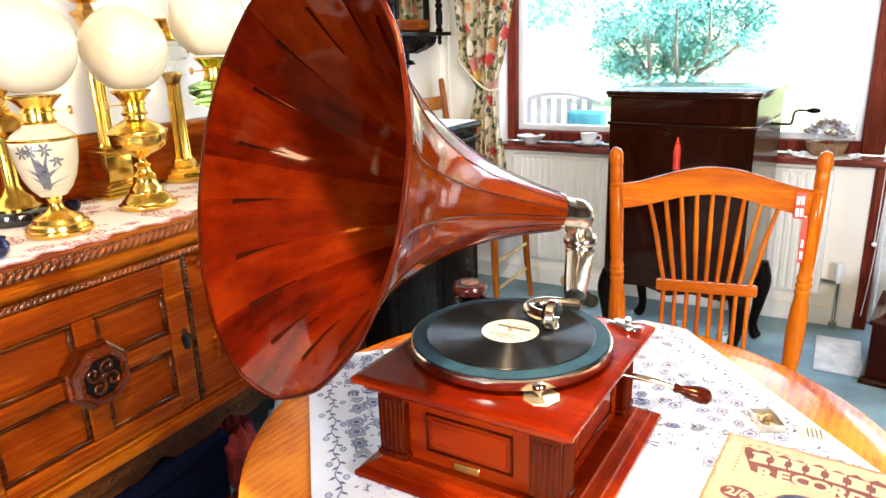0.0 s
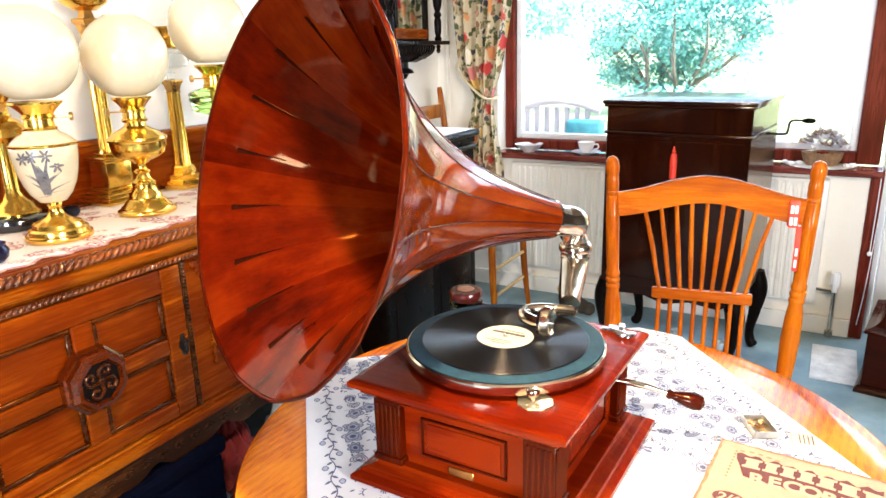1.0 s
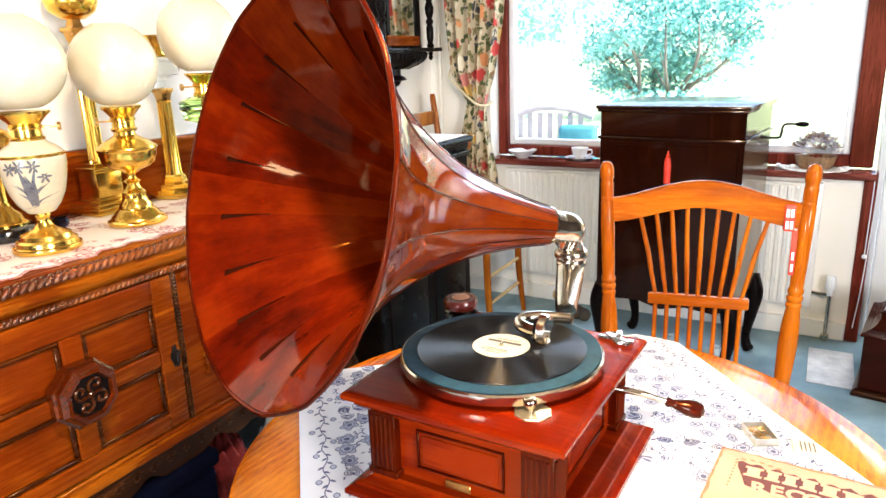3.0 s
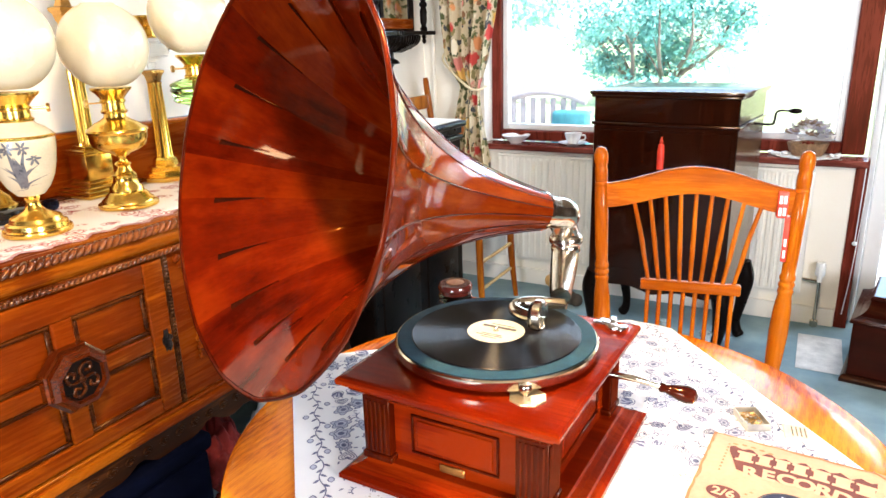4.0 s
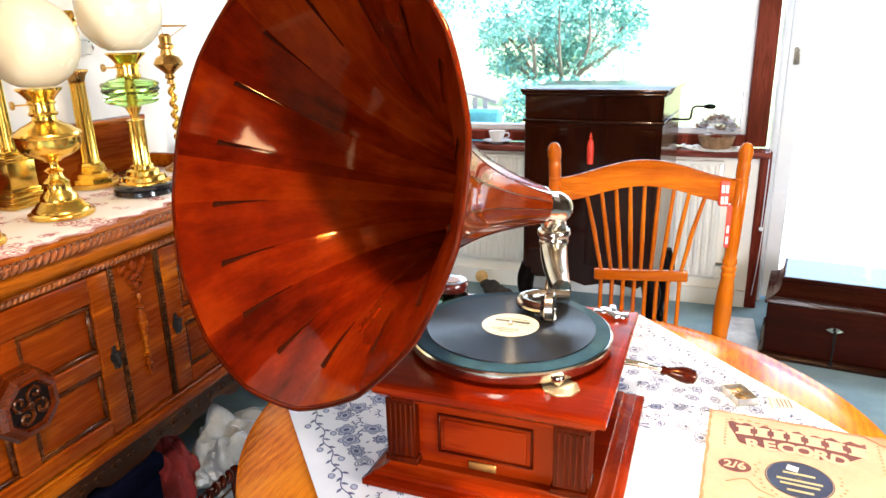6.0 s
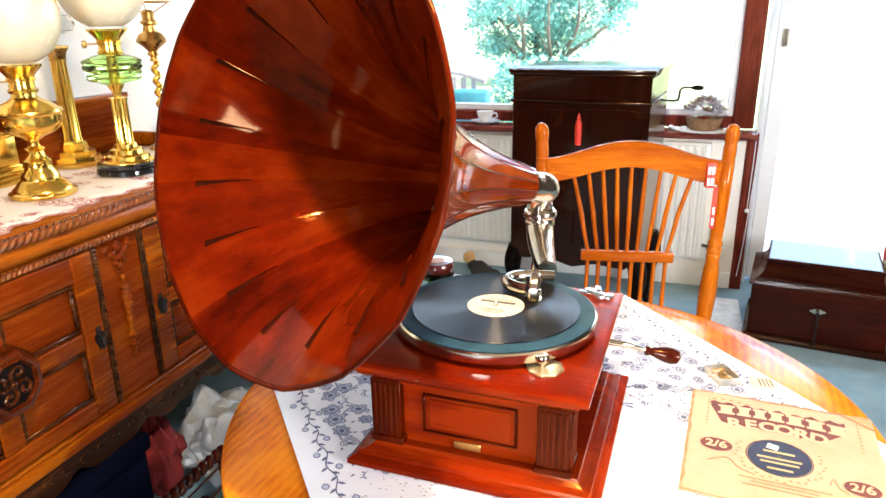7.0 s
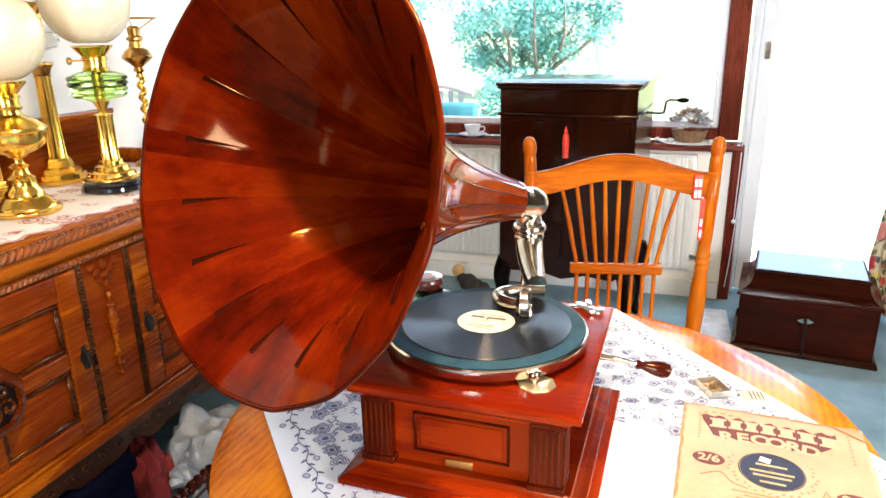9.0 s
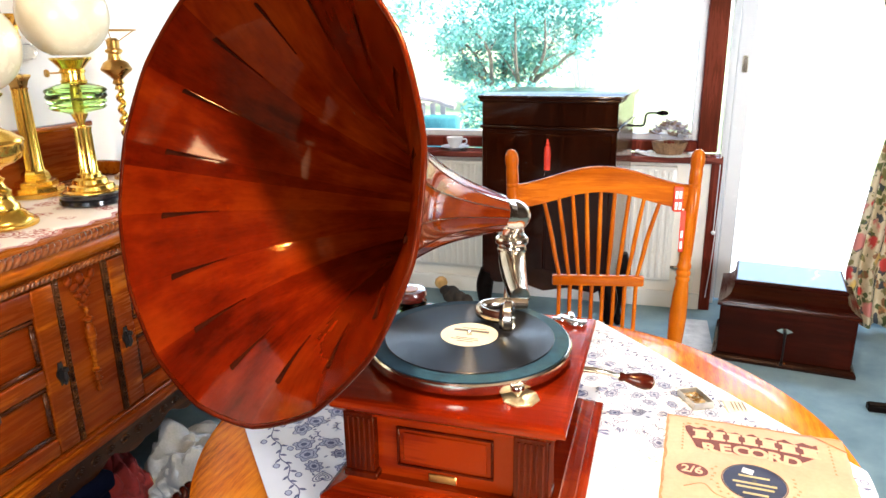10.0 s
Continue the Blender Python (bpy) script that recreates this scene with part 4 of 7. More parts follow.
def sideboard_door(y0, y1, keyside):
    z0, z1 = 0.424, 0.838
    dr = part("door", boxed((-0.022, y0, z0), (-0.014, y1, z1), 0.002), OAK_PANEL, side, "panelled oak door with octagonal boss")
    w = y1 - y0
    st = 0.062
    cy, cz = (y0 + y1) / 2, (z0 + z1) / 2
    for nm, lo, hi in (("stile", (-0.012, y0 + .002, z0 + .002), (0.002, y0 + st, z1 - .002)), ("stile", (-0.012, y1 - st, z0 + .002), (0.002, y1 - .002, z1 - .002)),
                       ("rail", (-0.012, y0 + st, z1 - 0.066), (0.0015, y1 - st, z1 - .002)), ("rail", (-0.012, y0 + st, z0 + .002), (0.0015, y1 - st, z0 + 0.046))):
        part(nm, boxed(lo, hi, 0.005, 3), OAK if nm == "stile" else OAK_PANEL, dr)
    pz0, pz1 = z0 + 0.046, z1 - 0.066
    py0, py1 = y0 + st, y1 - st
    cz = (pz0 + pz1) / 2 + 0.005
    cy += 0.006
    for nm, lo, hi in (("muntin", (-0.012, cy - 0.026, pz0), (0.001, cy + 0.026, pz1)), ("cross_rail", (-0.012, py0, cz - 0.022), (0.0005, py1, cz + 0.022))):
        part(nm, boxed(lo, hi, 0.006, 3), OAK_PANEL if nm == "muntin" else OAK, dr)
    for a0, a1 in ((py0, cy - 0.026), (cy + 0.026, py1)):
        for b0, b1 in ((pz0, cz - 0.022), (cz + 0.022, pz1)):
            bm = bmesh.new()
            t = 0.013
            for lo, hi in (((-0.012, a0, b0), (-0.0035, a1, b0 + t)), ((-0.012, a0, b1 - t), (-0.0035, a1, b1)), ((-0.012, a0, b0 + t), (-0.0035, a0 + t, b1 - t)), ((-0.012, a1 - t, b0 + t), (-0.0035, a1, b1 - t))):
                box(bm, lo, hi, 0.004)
            # darker oak than the panels: recess shade put into the moulding colour
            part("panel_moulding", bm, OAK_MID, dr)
    cz += 0.011
    m = Matrix.Translation((0.0, cy, cz)) @ pose(0, 0, 0, 0, 90, 0) @ pose(0, 0, 0, 0, 0, 22.5)
    boss = part("boss", lathed(((0, -0.004), (0.082, -0.004), (0.082, 0.020), (0.076, 0.022), (0.074, 0.034), (0.064, 0.045), (0.055, 0.046), (0.051, 0.036), (0, 0.034)), 8, m), BOSS_OAK, dr, "raised octagonal boss", smooth=False)
    # black disc paints the shade behind the fret
    part("fret_ground", lathed(((0, 0.0342), (0.0500, 0.0342), (0.0505, 0.0360), (0, 0.0360)), 8, m), BLACK_WOOD, boss, "recessed ground, blackened for the shade in the carving", False)
    bm = bmesh.new()
    for q in range(4):
        rot = Matrix.Translation((0.037, cy, cz)) @ pose(0, 0, 0, 90 * q + 45, 0, 0)
        pts = smooth_line([(0, 0.004, 0.006), (0, 0.016, 0.020), (0, 0.034, 0.018), (0, 0.038, 0.004), (0, 0.026, -0.002), (0, 0.020, 0.008)], 5)
        tube(bm, [rot @ Vector(p) for p in pts], 0.0042, 8)
    lathe(bm, ((0.009, 0.0), (0.009, 0.005), (0.005, 0.009), (0, 0.0095)), 12, Matrix.Translation((0.034, cy, cz)) @ pose(0, 0, 0, 0, 90, 0))
    part("carved_fret", bm, OAK_MID, boss, "carved scroll fret")
    ky = y1 - 0.024 if keyside > 0 else y0 + 0.024
    bm = bmesh.new()
    kz = cz - 0.018
    slab(bm, [(0.011 * math.cos(a) * (1 + .25 * math.cos(4 * a)), 0.030 * math.sin(a) * (1 + .15 * math.cos(6 * a))) for a in [2 * math.pi * i / 24 for i in range(24)]], 0, 0.003, 0, Matrix.Translation((0.002, ky, kz)) @ pose(0, 0, 0, 90, 0, 90))
    lathe(bm, ((0.004, 0), (0.004, 0.008), (0.0075, 0.012), (0.006, 0.018), (0, 0.02)), 12, Matrix.Translation((0.004, ky, kz + 0.012)) @ pose(0, 0, 0, 0, 90, 0))
    tube(bm, [(0.014, ky, kz + 0.010), (0.016, ky, kz - 0.012), (0.012, ky, kz - 0.026)], [0.004, 0.006, 0.003], 10)
    part("handle", bm, IRON, dr, "dark iron drop handle")


sideboard_door(-0.665, -0.086, 1)
sideboard_door(0.082, 0.655, -1)
part("centre_panel", boxed((-0.022, -0.070, 0.424), (-0.006, 0.068, 0.838), 0.002), OAK_PANEL, side, "figured oak centre panel")
for y in (-0.078, 0.075):
    bm = bmesh.new()
    box(bm, (-0.022, y - 0.008, 0.424), (0.0, y + 0.008, 0.838), 0.001)
    z = 0.43
    while z < 0.835:
        bmesh.ops.create_icosphere(bm, subdivisions=1, radius=1.0, matrix=Matrix.Translation((0.001, y, z)) @ Matrix.Diagonal((0.005, 0.006, 0.0048, 1)))
        z += 0.0098
    part("beaded_strip", bm, OAK_DARK, side, "dark beaded strip")
drop = [(0, 0.765), (0.004, 0.764), (0.006, 0.757), (0.003, 0.750), (0.004, 0.742), (0.012, 0.738), (0.014, 0.732), (0.006, 0.726), (0.010, 0.716), (0.013, 0.704), (0.014, 0.690), (0.010, 0.672), (0.0065, 0.640), (0.005, 0.606), (0.010, 0.602), (0.010, 0.597), (0.005, 0.592), (0.006, 0.580), (0.011, 0.574), (0.006, 0.567), (0.004, 0.556), (0.007, 0.549), (0.006, 0.542), (0, 0.538)]
drop = [(r, z - 0.02) for r, z in drop[::-1]]
part("turned_drop", lathed(drop, 20, Matrix.Translation((0.0, -0.004, 0))), OAK, side, "applied turned drop ornament")
bm = bmesh.new()
for k, (dy, dz, r) in enumerate(((0, 0, .016), (-.02, .012, .015), (.02, .012, .015), (-.036, .03, .013), (.036, .03, .013), (0, -.022, .012), (0, .028, .017), (-.012, -.036, .007), (.012, -.012, .012), (-.014, -.012, .012))):
    bmesh.ops.create_icosphere(bm, subdivisions=2, radius=1.0, matrix=Matrix.Translation((-0.004, dy - 0.004, 0.79 + dz)) @ pose(0, 0, 0, 17 * k, 0, 0) @ Matrix.Diagonal((0.009, r, r * 0.7, 1)))
part("carved_flower", bm, OAK_PANEL, side, "carved leaf spray")
bm = bmesh.new()
box(bm, (-0.03, YA, 0.385), (0.016, YZ, 0.412), 0.006, 2)
box(bm, (-0.03, YA, 0.411), (0.006, YZ, 0.422), 0.003)
part("bottom_rail", bm, OAK, side)
outline = []
n = 120
for i in range(n + 1):
    y = YA + 0.03 + (YZ - YA - 0.06) * i / n
    outline.append((y, 0.345 - 0.028 * abs(math.sin((y + 0.02) * 13.5)) - 0.012 * abs(math.sin(y * 27))))
outline += [(YZ - 0.03, 0.387), (YA + 0.03, 0.387)]
bm = bmesh.new()
slab(bm, outline, -0.006, 0.008, 0, pose(0, 0, 0, 90, 0, 90))
for i in range(26):
    y = YA + 0.06 + i * 0.052
    pts = [(0.008, y + 0.016 * math.cos(a) * (1 - a / 9), 0.355 + 0.012 * math.sin(a) * (1 - a / 9)) for a in np.linspace(0, 6.0, 14)]
    tube(bm, pts, 0.004, 6)
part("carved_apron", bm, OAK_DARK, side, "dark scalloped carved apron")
for y in (YA + 0.04, -0.08, 0.075, YZ - 0.04):
    for x in (-0.03, -0.52):
        if x < -0.1 and -0.5 < y < 0.5:
            continue
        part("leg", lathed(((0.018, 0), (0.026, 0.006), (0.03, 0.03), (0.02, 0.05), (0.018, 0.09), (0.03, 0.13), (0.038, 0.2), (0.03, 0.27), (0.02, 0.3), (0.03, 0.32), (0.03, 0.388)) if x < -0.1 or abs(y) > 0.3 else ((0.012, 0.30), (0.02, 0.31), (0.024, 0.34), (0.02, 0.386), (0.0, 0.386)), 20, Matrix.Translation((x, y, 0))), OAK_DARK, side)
part("end_gallery", boxed((-0.530, YZ - 0.034, 0.930), (-0.36, YZ - 0.010, 0.976), 0.006, 2), OAK, side, "low golden oak end rail")
bb = part("back_board", boxed((-0.55, YA, 0.930), (-0.528, YZ - 0.035, 1.095), 0.003), OAK_PANEL, side, "low oak back board")
part("back_cap", boxed((-0.555, YA, 1.094), (-0.518, YZ - 0.028, 1.112), 0.005, 2), OAK, bb)

# ---- oil lamps on the sideboard ----
ST = 0.934
RUNNER_RED = cloth_print("red_sprigged_linen", (0.74, 0.66, 0.60), (0.50, 0.28, 0.24), (0.32, 0.07, 0.07), 15.0, 0.44)
bm = bmesh.new()
n = 110
rows = []
for j in range(9):
    row = []
    for i in range(n + 1):
        y = -0.15 + 1.34 * i / n
        x = -1.66 + (0.43 + 0.010 * math.sin(y * 75) + 0.008 * math.sin(y * 31)) * j / 8
        row.append(bm.verts.new((x, y, 0.9315 + 0.0012 * noise.noise(Vector((x * 12, y * 12, 3))))))
    rows.append(row)
for a, b in zip(rows, rows[1:]):
    for i in range(n):
        bm.faces.new((a[i], a[i + 1], b[i + 1], b[i]))
cloth = empty("sideboard_runner", Matrix.Identity(4), "pale linen runner with red sprigs and scalloped edge", "table runner")
ob = part("linen_centre", bm, RUNNER_RED, cloth)
ob.modifiers.new("thickness", 'SOLIDIFY').thickness = 0.0012
bm = bmesh.new()
hem = []
for i in range(4 * n + 1):
    y = -0.15 + 1.34 * i / (4 * n)
    x = -1.66 + 0.43 + 0.010 * math.sin(y * 75) + 0.008 * math.sin(y * 31)
    hem.append([bm.verts.new((x + o, y, 0.9318 - dz)) for o, dz in ((-0.004, -0.0012), (0.004 + 0.004 * abs(math.sin(y * 150)), -0.0010), (0.004 + 0.004 * abs(math.sin(y * 150)), 0.0004))])
for a, b in zip(hem, hem[1:]):
    for i in range(2):
        bm.faces.new((a[i], a[i + 1], b[i + 1], b[i]))
part("scalloped_edge", bm, surface("maroon_hem", (0.30, 0.05, 0.06), (0.62, 0.40, 0.36), 0.9, 0, 60, (1, 1, 1), 0.3), cloth, "maroon stitched scallops")


def globe_profile(z, r):
    return [(r * 0.36, z - r * 0.93)] + [(r * math.sin(a), z - r * math.cos(a)) for a in np.linspace(0.42, 2.75, 26)] + [(r * 0.36, z + r * 0.955), (r * 0.34, z + r * 0.95)] + [((r - 0.004) * math.sin(a), z - (r - 0.004) * math.cos(a)) for a in np.linspace(2.72, 0.42, 20)]


def burner(lamp, z, r, knob_angle):
    """A brass burner: gallery ring, cone and wick knob, from z up."""
    b = part("burner", lathed(((r * 0.90, z), (r * 0.97, z + 0.004), (r * 0.97, z + 0.007), (r * 0.84, z + 0.010), (r * 0.82, z + 0.026), (r * 0.94, z + 0.029), (r * 0.94, z + 0.033), (r * 0.84, z + 0.036), (r * 1.00, z + 0.044), (r * 1.28, z + 0.055), (r * 1.48, z + 0.061), (r * 1.50, z + 0.066), (r * 1.3, z + 0.066), (r * 0.6, z + 0.058), (0, z + 0.058)), 36), BRASS, lamp, "pierced brass burner")
    c, s = math.cos(knob_angle), math.sin(knob_angle)
    bm = bmesh.new()
    tube(bm, [(r * 0.5 * c, r * 0.5 * s, z + 0.028), ((r + 0.028) * c, (r + 0.028) * s, z + 0.028)], 0.0022, 8)
    lathe(bm, ((0, -0.004), (0.009, -0.004), (0.0105, 0), (0.009, 0.004), (0, 0.004)), 16, Matrix.Translation(((r + 0.030) * c, (r + 0.030) * s, z + 0.028)) @ pose(0, 0, 0, 0, 90, math.degrees(knob_angle)))
    part("wick_knob", bm, BRASS_AGED, b)
    return b


def lamp_at(x, y, label):
    return empty("oil_lamp", Matrix.Translation((x, y, ST)), label, "oil lamp", "oil lamps on the sideboard")


def shade(lamp, z, r):
    part("globe_shade", lathed(globe_profile(z, r), 48), OPAL, lamp, "white opal glass globe")


# brass lamp with a round font
lamp = lamp_at(-1.412, 0.553, "polished brass oil lamp with round font and opal globe")
part("foot", lathed(((0, 0), (0.076, 0), (0.078, 0.004), (0.077, 0.009), (0.068, 0.013), (0.066, 0.019), (0.060, 0.023), (0.052, 0.034), (0.044, 0.040), (0.042, 0.052), (0.034, 0.060), (0.030, 0.075), (0.031, 0.085), (0.024, 0.090), (0.019, 0.098), (0.017, 0.108), (0.022, 0.114), (0.013, 0.121), (0.011, 0.130), (0.014, 0.138), (0, 0.139)), 56), BRASS, lamp)
part("font", lathed(((0, 0.137), (0.020, 0.137), (0.026, 0.143), (0.050, 0.152), (0.066, 0.164), (0.072, 0.180), (0.073, 0.196), (0.075, 0.198), (0.077, 0.203), (0.075, 0.208), (0.068, 0.212), (0.056, 0.222), (0.040, 0.230), (0.028, 0.238), (0.026, 0.250), (0, 0.250)), 56), BRASS, lamp)
burner(lamp, 0.248, 0.034, -2.0)
shade(lamp, 0.418, 0.108)

# china vase lamp with grey-blue flowers
lamp = lamp_at(-1.375, 0.272, "cream china oil lamp painted with blue flowers, brass foot")
part("foot", lathed(((0, 0), (0.074, 0), (0.076, 0.005), (0.074, 0.012), (0.068, 0.014), (0.066, 0.024), (0.058, 0.028), (0.054, 0.038), (0.040, 0.044), (0.024, 0.052), (0.016, 0.064), (0.014, 0.076), (0.018, 0.084), (0.016, 0.092), (0, 0.092)), 56), BRASS, lamp)
vase = part("vase", lathed(((0, 0.091), (0.030, 0.091), (0.034, 0.096), (0.046, 0.110), (0.058, 0.135), (0.066, 0.165), (0.071, 0.200), (0.072, 0.222), (0.070, 0.228), (0.066, 0.234), (0.052, 0.246), (0.040, 0.252), (0.036, 0.258), (0, 0.258)), 56), CREAM_CHINA, lamp, "cream china body")
part("gilt_band", lathed(((0.0715, 0.221), (0.0730, 0.223), (0.0730, 0.227), (0.0700, 0.229)), 56), BRASS, vase)
BLUE_GREY = surface("slate_blue_paint", (0.05, 0.05, 0.06), (0.15, 0.14, 0.15), 0.3, 0, 60, (1, 1, 1), 0.0, 0.4)
random.seed(5)


def vase_radius(z):
    k = [(0.096, 0.034), (0.110, 0.046), (0.135, 0.058), (0.165, 0.066), (0.200, 0.071), (0.222, 0.072)]
    return float(np.interp(z, [a for a, _ in k], [b for _, b in k]))


for stem, (a0, z0, a1, z1) in enumerate(((-0.75, .115, -1.25, .200), (-0.72, .112, -0.95, .205), (-0.7, .115, -0.55, .205), (-0.68, .115, -0.25, .180), (-0.7, .118, -0.05, .160), (-0.74, .112, -1.35, .165))):
    bm = bmesh.new()
    for leaf in range(3 + stem % 2):
        pts = []
        b0, b1 = a0 + random.uniform(-.15, .15), a1 + random.uniform(-.5, .5)
        y1 = z1 - 0.02 * leaf
        for i in range(8):
            t = i / 7
            z, a = z0 + (y1 - z0) * t, b0 + (b1 - b0) * t * t
            pts.append((z, a, 0.0036 * math.sin(math.pi * min(1, t * 0.95 + 0.04)) + 0.0005))
        rows = []
        for z, a, w in pts:
            r = vase_radius(z) + 0.0006
            rows.append([bm.verts.new((r * math.cos(a + s * w / r), r * math.sin(a + s * w / r), z)) for s in (-1, 1)])
        for p, q in zip(rows, rows[1:]):
            bm.faces.new((p[0], p[1], q[1], q[0]))
    for petal in range(6 if stem in (0, 1, 2, 3) else 0):
        th = petal * math.pi / 3
        r = vase_radius(z1) + 0.0009
        ring = []
        for i in range(8):
            ph = 2 * math.pi * i / 8
            du, dv = 0.009 + 0.008 * math.cos(ph), 0.0030 * math.sin(ph)
            uu, vv = du * math.cos(th) - dv * math.sin(th), du * math.sin(th) + dv * math.cos(th)
            ring.append(bm.verts.new((r * math.cos(a1 + uu / r), r * math.sin(a1 + uu / r), z1 + vv)))
        bm.faces.new(ring)
    part("painted_flower", bm, BLUE_GREY, vase, "slate-blue painted iris")
burner(lamp, 0.257, 0.038, 1.05)
shade(lamp, 0.430, 0.108)

# tall column lamp on a square stepped base
lamp = lamp_at(-1.648, 0.622, "tall brass column oil lamp on a square stepped base")
for w, z0, z1 in ((0.078, 0, 0.012), (0.068, 0.012, 0.022), (0.060, 0.022, 0.034), (0.046, 0.034, 0.044), (0.042, 0.044, 0.118), (0.048, 0.118, 0.126), (0.052, 0.126, 0.134), (0.034, 0.134, 0.144)):
    part("base_tier", boxed((-w, -w, z0), (w, w, z1), 0.003, 2), BRASS, lamp)
part("column", lathed(((0.026, 0.143), (0.027, 0.150), (0.022, 0.158), (0.020, 0.47), (0.022, 0.476), (0.020, 0.482)), 72, None, 12, 0.14), BRASS, lamp, "fluted brass column")
part("capital", lathed(((0.020, 0.480), (0.026, 0.490), (0.030, 0.505), (0.040, 0.515), (0.040, 0.522), (0.022, 0.526), (0.016, 0.545), (0, 0.546)), 4, pose(0, 0, 0, 0, 0, 45)), BRASS_AGED, lamp, "", False)
part("font", lathed(((0, 0.544), (0.03, 0.545), (0.06, 0.565), (0.07, 0.59), (0.065, 0.62), (0.03, 0.64), (0, 0.641)), 40), BRASS, lamp)
# second column lamp, round foot
lamp = lamp_at(-1.630, 0.872, "brass column oil lamp with stepped foot and glass font")
part("foot", lathed(((0, 0), (0.080, 0), (0.081, 0.012), (0.071, 0.014), (0.070, 0.026), (0.058, 0.029), (0.056, 0.042), (0.040, 0.047), (0.036, 0.064), (0.031, 0.070), (0, 0.070)), 8), BRASS, lamp, "", False)
part("column", lathed(((0.029, 0.068), (0.025, 0.078), (0.021, 0.300), (0.024, 0.306)), 64, None, 14, 0.12), BRASS, lamp, "fluted brass column")
part("capital", lathed(((0.018, 0.304), (0.022, 0.312), (0.026, 0.326), (0.034, 0.336), (0.034, 0.342), (0.014, 0.345), (0, 0.345)), 4, pose(0, 0, 0, 0, 0, 45)), BRASS_AGED, lamp, "", False)
part("font", lathed(((0, 0.344), (0.012, 0.346), (0.014, 0.366), (0.03, 0.372), (0.055, 0.385), (0.062, 0.402), (0.055, 0.422), (0.03, 0.435), (0.02, 0.44), (0, 0.44)), 40), CLEAR, lamp, "clear glass font")
burner(lamp, 0.438, 0.030, 2.4)
# green glass lamp
lamp = lamp_at(-1.392, 0.826, "brass column oil lamp with ribbed green glass font, black base")
part("base", lathed(((0, 0), (0.082, 0), (0.086, 0.004), (0.084, 0.014), (0.079, 0.016), (0.083, 0.020), (0.083, 0.028), (0.076, 0.032), (0, 0.032)), 56), BLACK_GLAZE, lamp, "glossy black pottery base")
part("foot", lathed(((0.072, 0.0315), (0.072, 0.036), (0.061, 0.039), (0.058, 0.050), (0.046, 0.054), (0.043, 0.066), (0.032, 0.071), (0.030, 0.080), (0, 0.080)), 56), BRASS, lamp)
part("column", lathed(((0.027, 0.079), (0.0235, 0.086), (0.0225, 0.198), (0.0245, 0.203), (0.0245, 0.207), (0.010, 0.210), (0.0105, 0.220), (0.016, 0.230), (0.022, 0.242), (0, 0.242)), 64, None, 16, 0.10), BRASS, lamp, "fluted brass column")
prof = [(0, 0.241), (0.022, 0.242), (0.046, 0.250)]
for k in range(4):
    z = 0.254 + 0.014 * k
    prof += [(0.064 + 0.004 * min(k, 2), z), (0.071 + 0.003 * min(k, 2), z + 0.006), (0.066 + 0.004 * min(k, 2), z + 0.012)]
prof += [(0.066, 0.312), (0.045, 0.320), (0.026, 0.324), (0, 0.324)]
part("font", lathed(prof, 64), GREEN_GLASS, lamp, "ribbed green glass font")
part("wick_tube", lathed(((0, 0.243), (0.010, 0.243), (0.010, 0.322), (0, 0.322)), 20), BRASS_AGED, lamp)
burner(lamp, 0.322, 0.034, -2.0)
shade(lamp, 0.496, 0.110)
# candlestick-like lamp with wire shade ring
lamp = lamp_at(-1.545, 1.168, "slim copper-toned oil lamp with wire shade ring")
part("foot", lathed(((0, 0), (0.055, 0), (0.055, 0.008), (0.04, 0.016), (0.02, 0.03), (0.012, 0.05), (0, 0.05)), 40), BRASS_AGED, lamp)
bm = bmesh.new()
tube(bm, [(0.006 * math.cos(a), 0.006 * math.sin(a), 0.05 + 0.235 * a / 40) for a in np.linspace(0, 40, 160)], 0.009, 10)
part("twisted_stem", bm, BRASS, lamp)
part("font", lathed(((0, 0.28), (0.014, 0.283), (0.010, 0.296), (0.018, 0.302), (0.014, 0.314), (0.026, 0.326), (0.044, 0.340), (0.047, 0.346), (0.044, 0.352), (0.036, 0.366), (0.022, 0.374), (0.018, 0.392), (0.026, 0.398), (0.026, 0.404), (0.018, 0.410), (0.020, 0.432), (0.012, 0.44), (0, 0.44)), 40), BRASS_AGED, lamp)
bm = bmesh.new()
tube(bm, [(0.072 * math.cos(a), 0.072 * math.sin(a), 0.463) for a in np.linspace(0, 2 * math.pi, 41)], 0.002, 8)
for a in (0.3, 2.4, 4.5):
    tube(bm, [(0.01 * math.cos(a), 0.01 * math.sin(a), 0.425), (0.072 * math.cos(a), 0.072 * math.sin(a), 0.463)], 0.0015, 6)
part("shade_ring", bm, BRASS_AGED, lamp)
# lamp behind the vase lamp
lamp = lamp_at(-1.600, 0.300, "brass oil lamp on a glossy black base with opal globe")
part("base", lathed(((0, 0), (0.088, 0), (0.090, 0.006), (0.086, 0.026), (0.078, 0.032), (0, 0.032)), 56), BLACK_GLAZE, lamp, "glossy black pottery base")
part("foot", lathed(((0.060, 0.031), (0.062, 0.038), (0.05, 0.046), (0.045, 0.06), (0.03, 0.07), (0.02, 0.09), (0.018, 0.2), (0.02, 0.215), (0, 0.215)), 48), BRASS, lamp)
part("font", lathed(((0, 0.214), (0.03, 0.216), (0.058, 0.232), (0.062, 0.25), (0.05, 0.268), (0.03, 0.278), (0, 0.278)), 48), BRASS, lamp)
burner(lamp, 0.277, 0.034, -0.3)
shade(lamp, 0.450, 0.108)

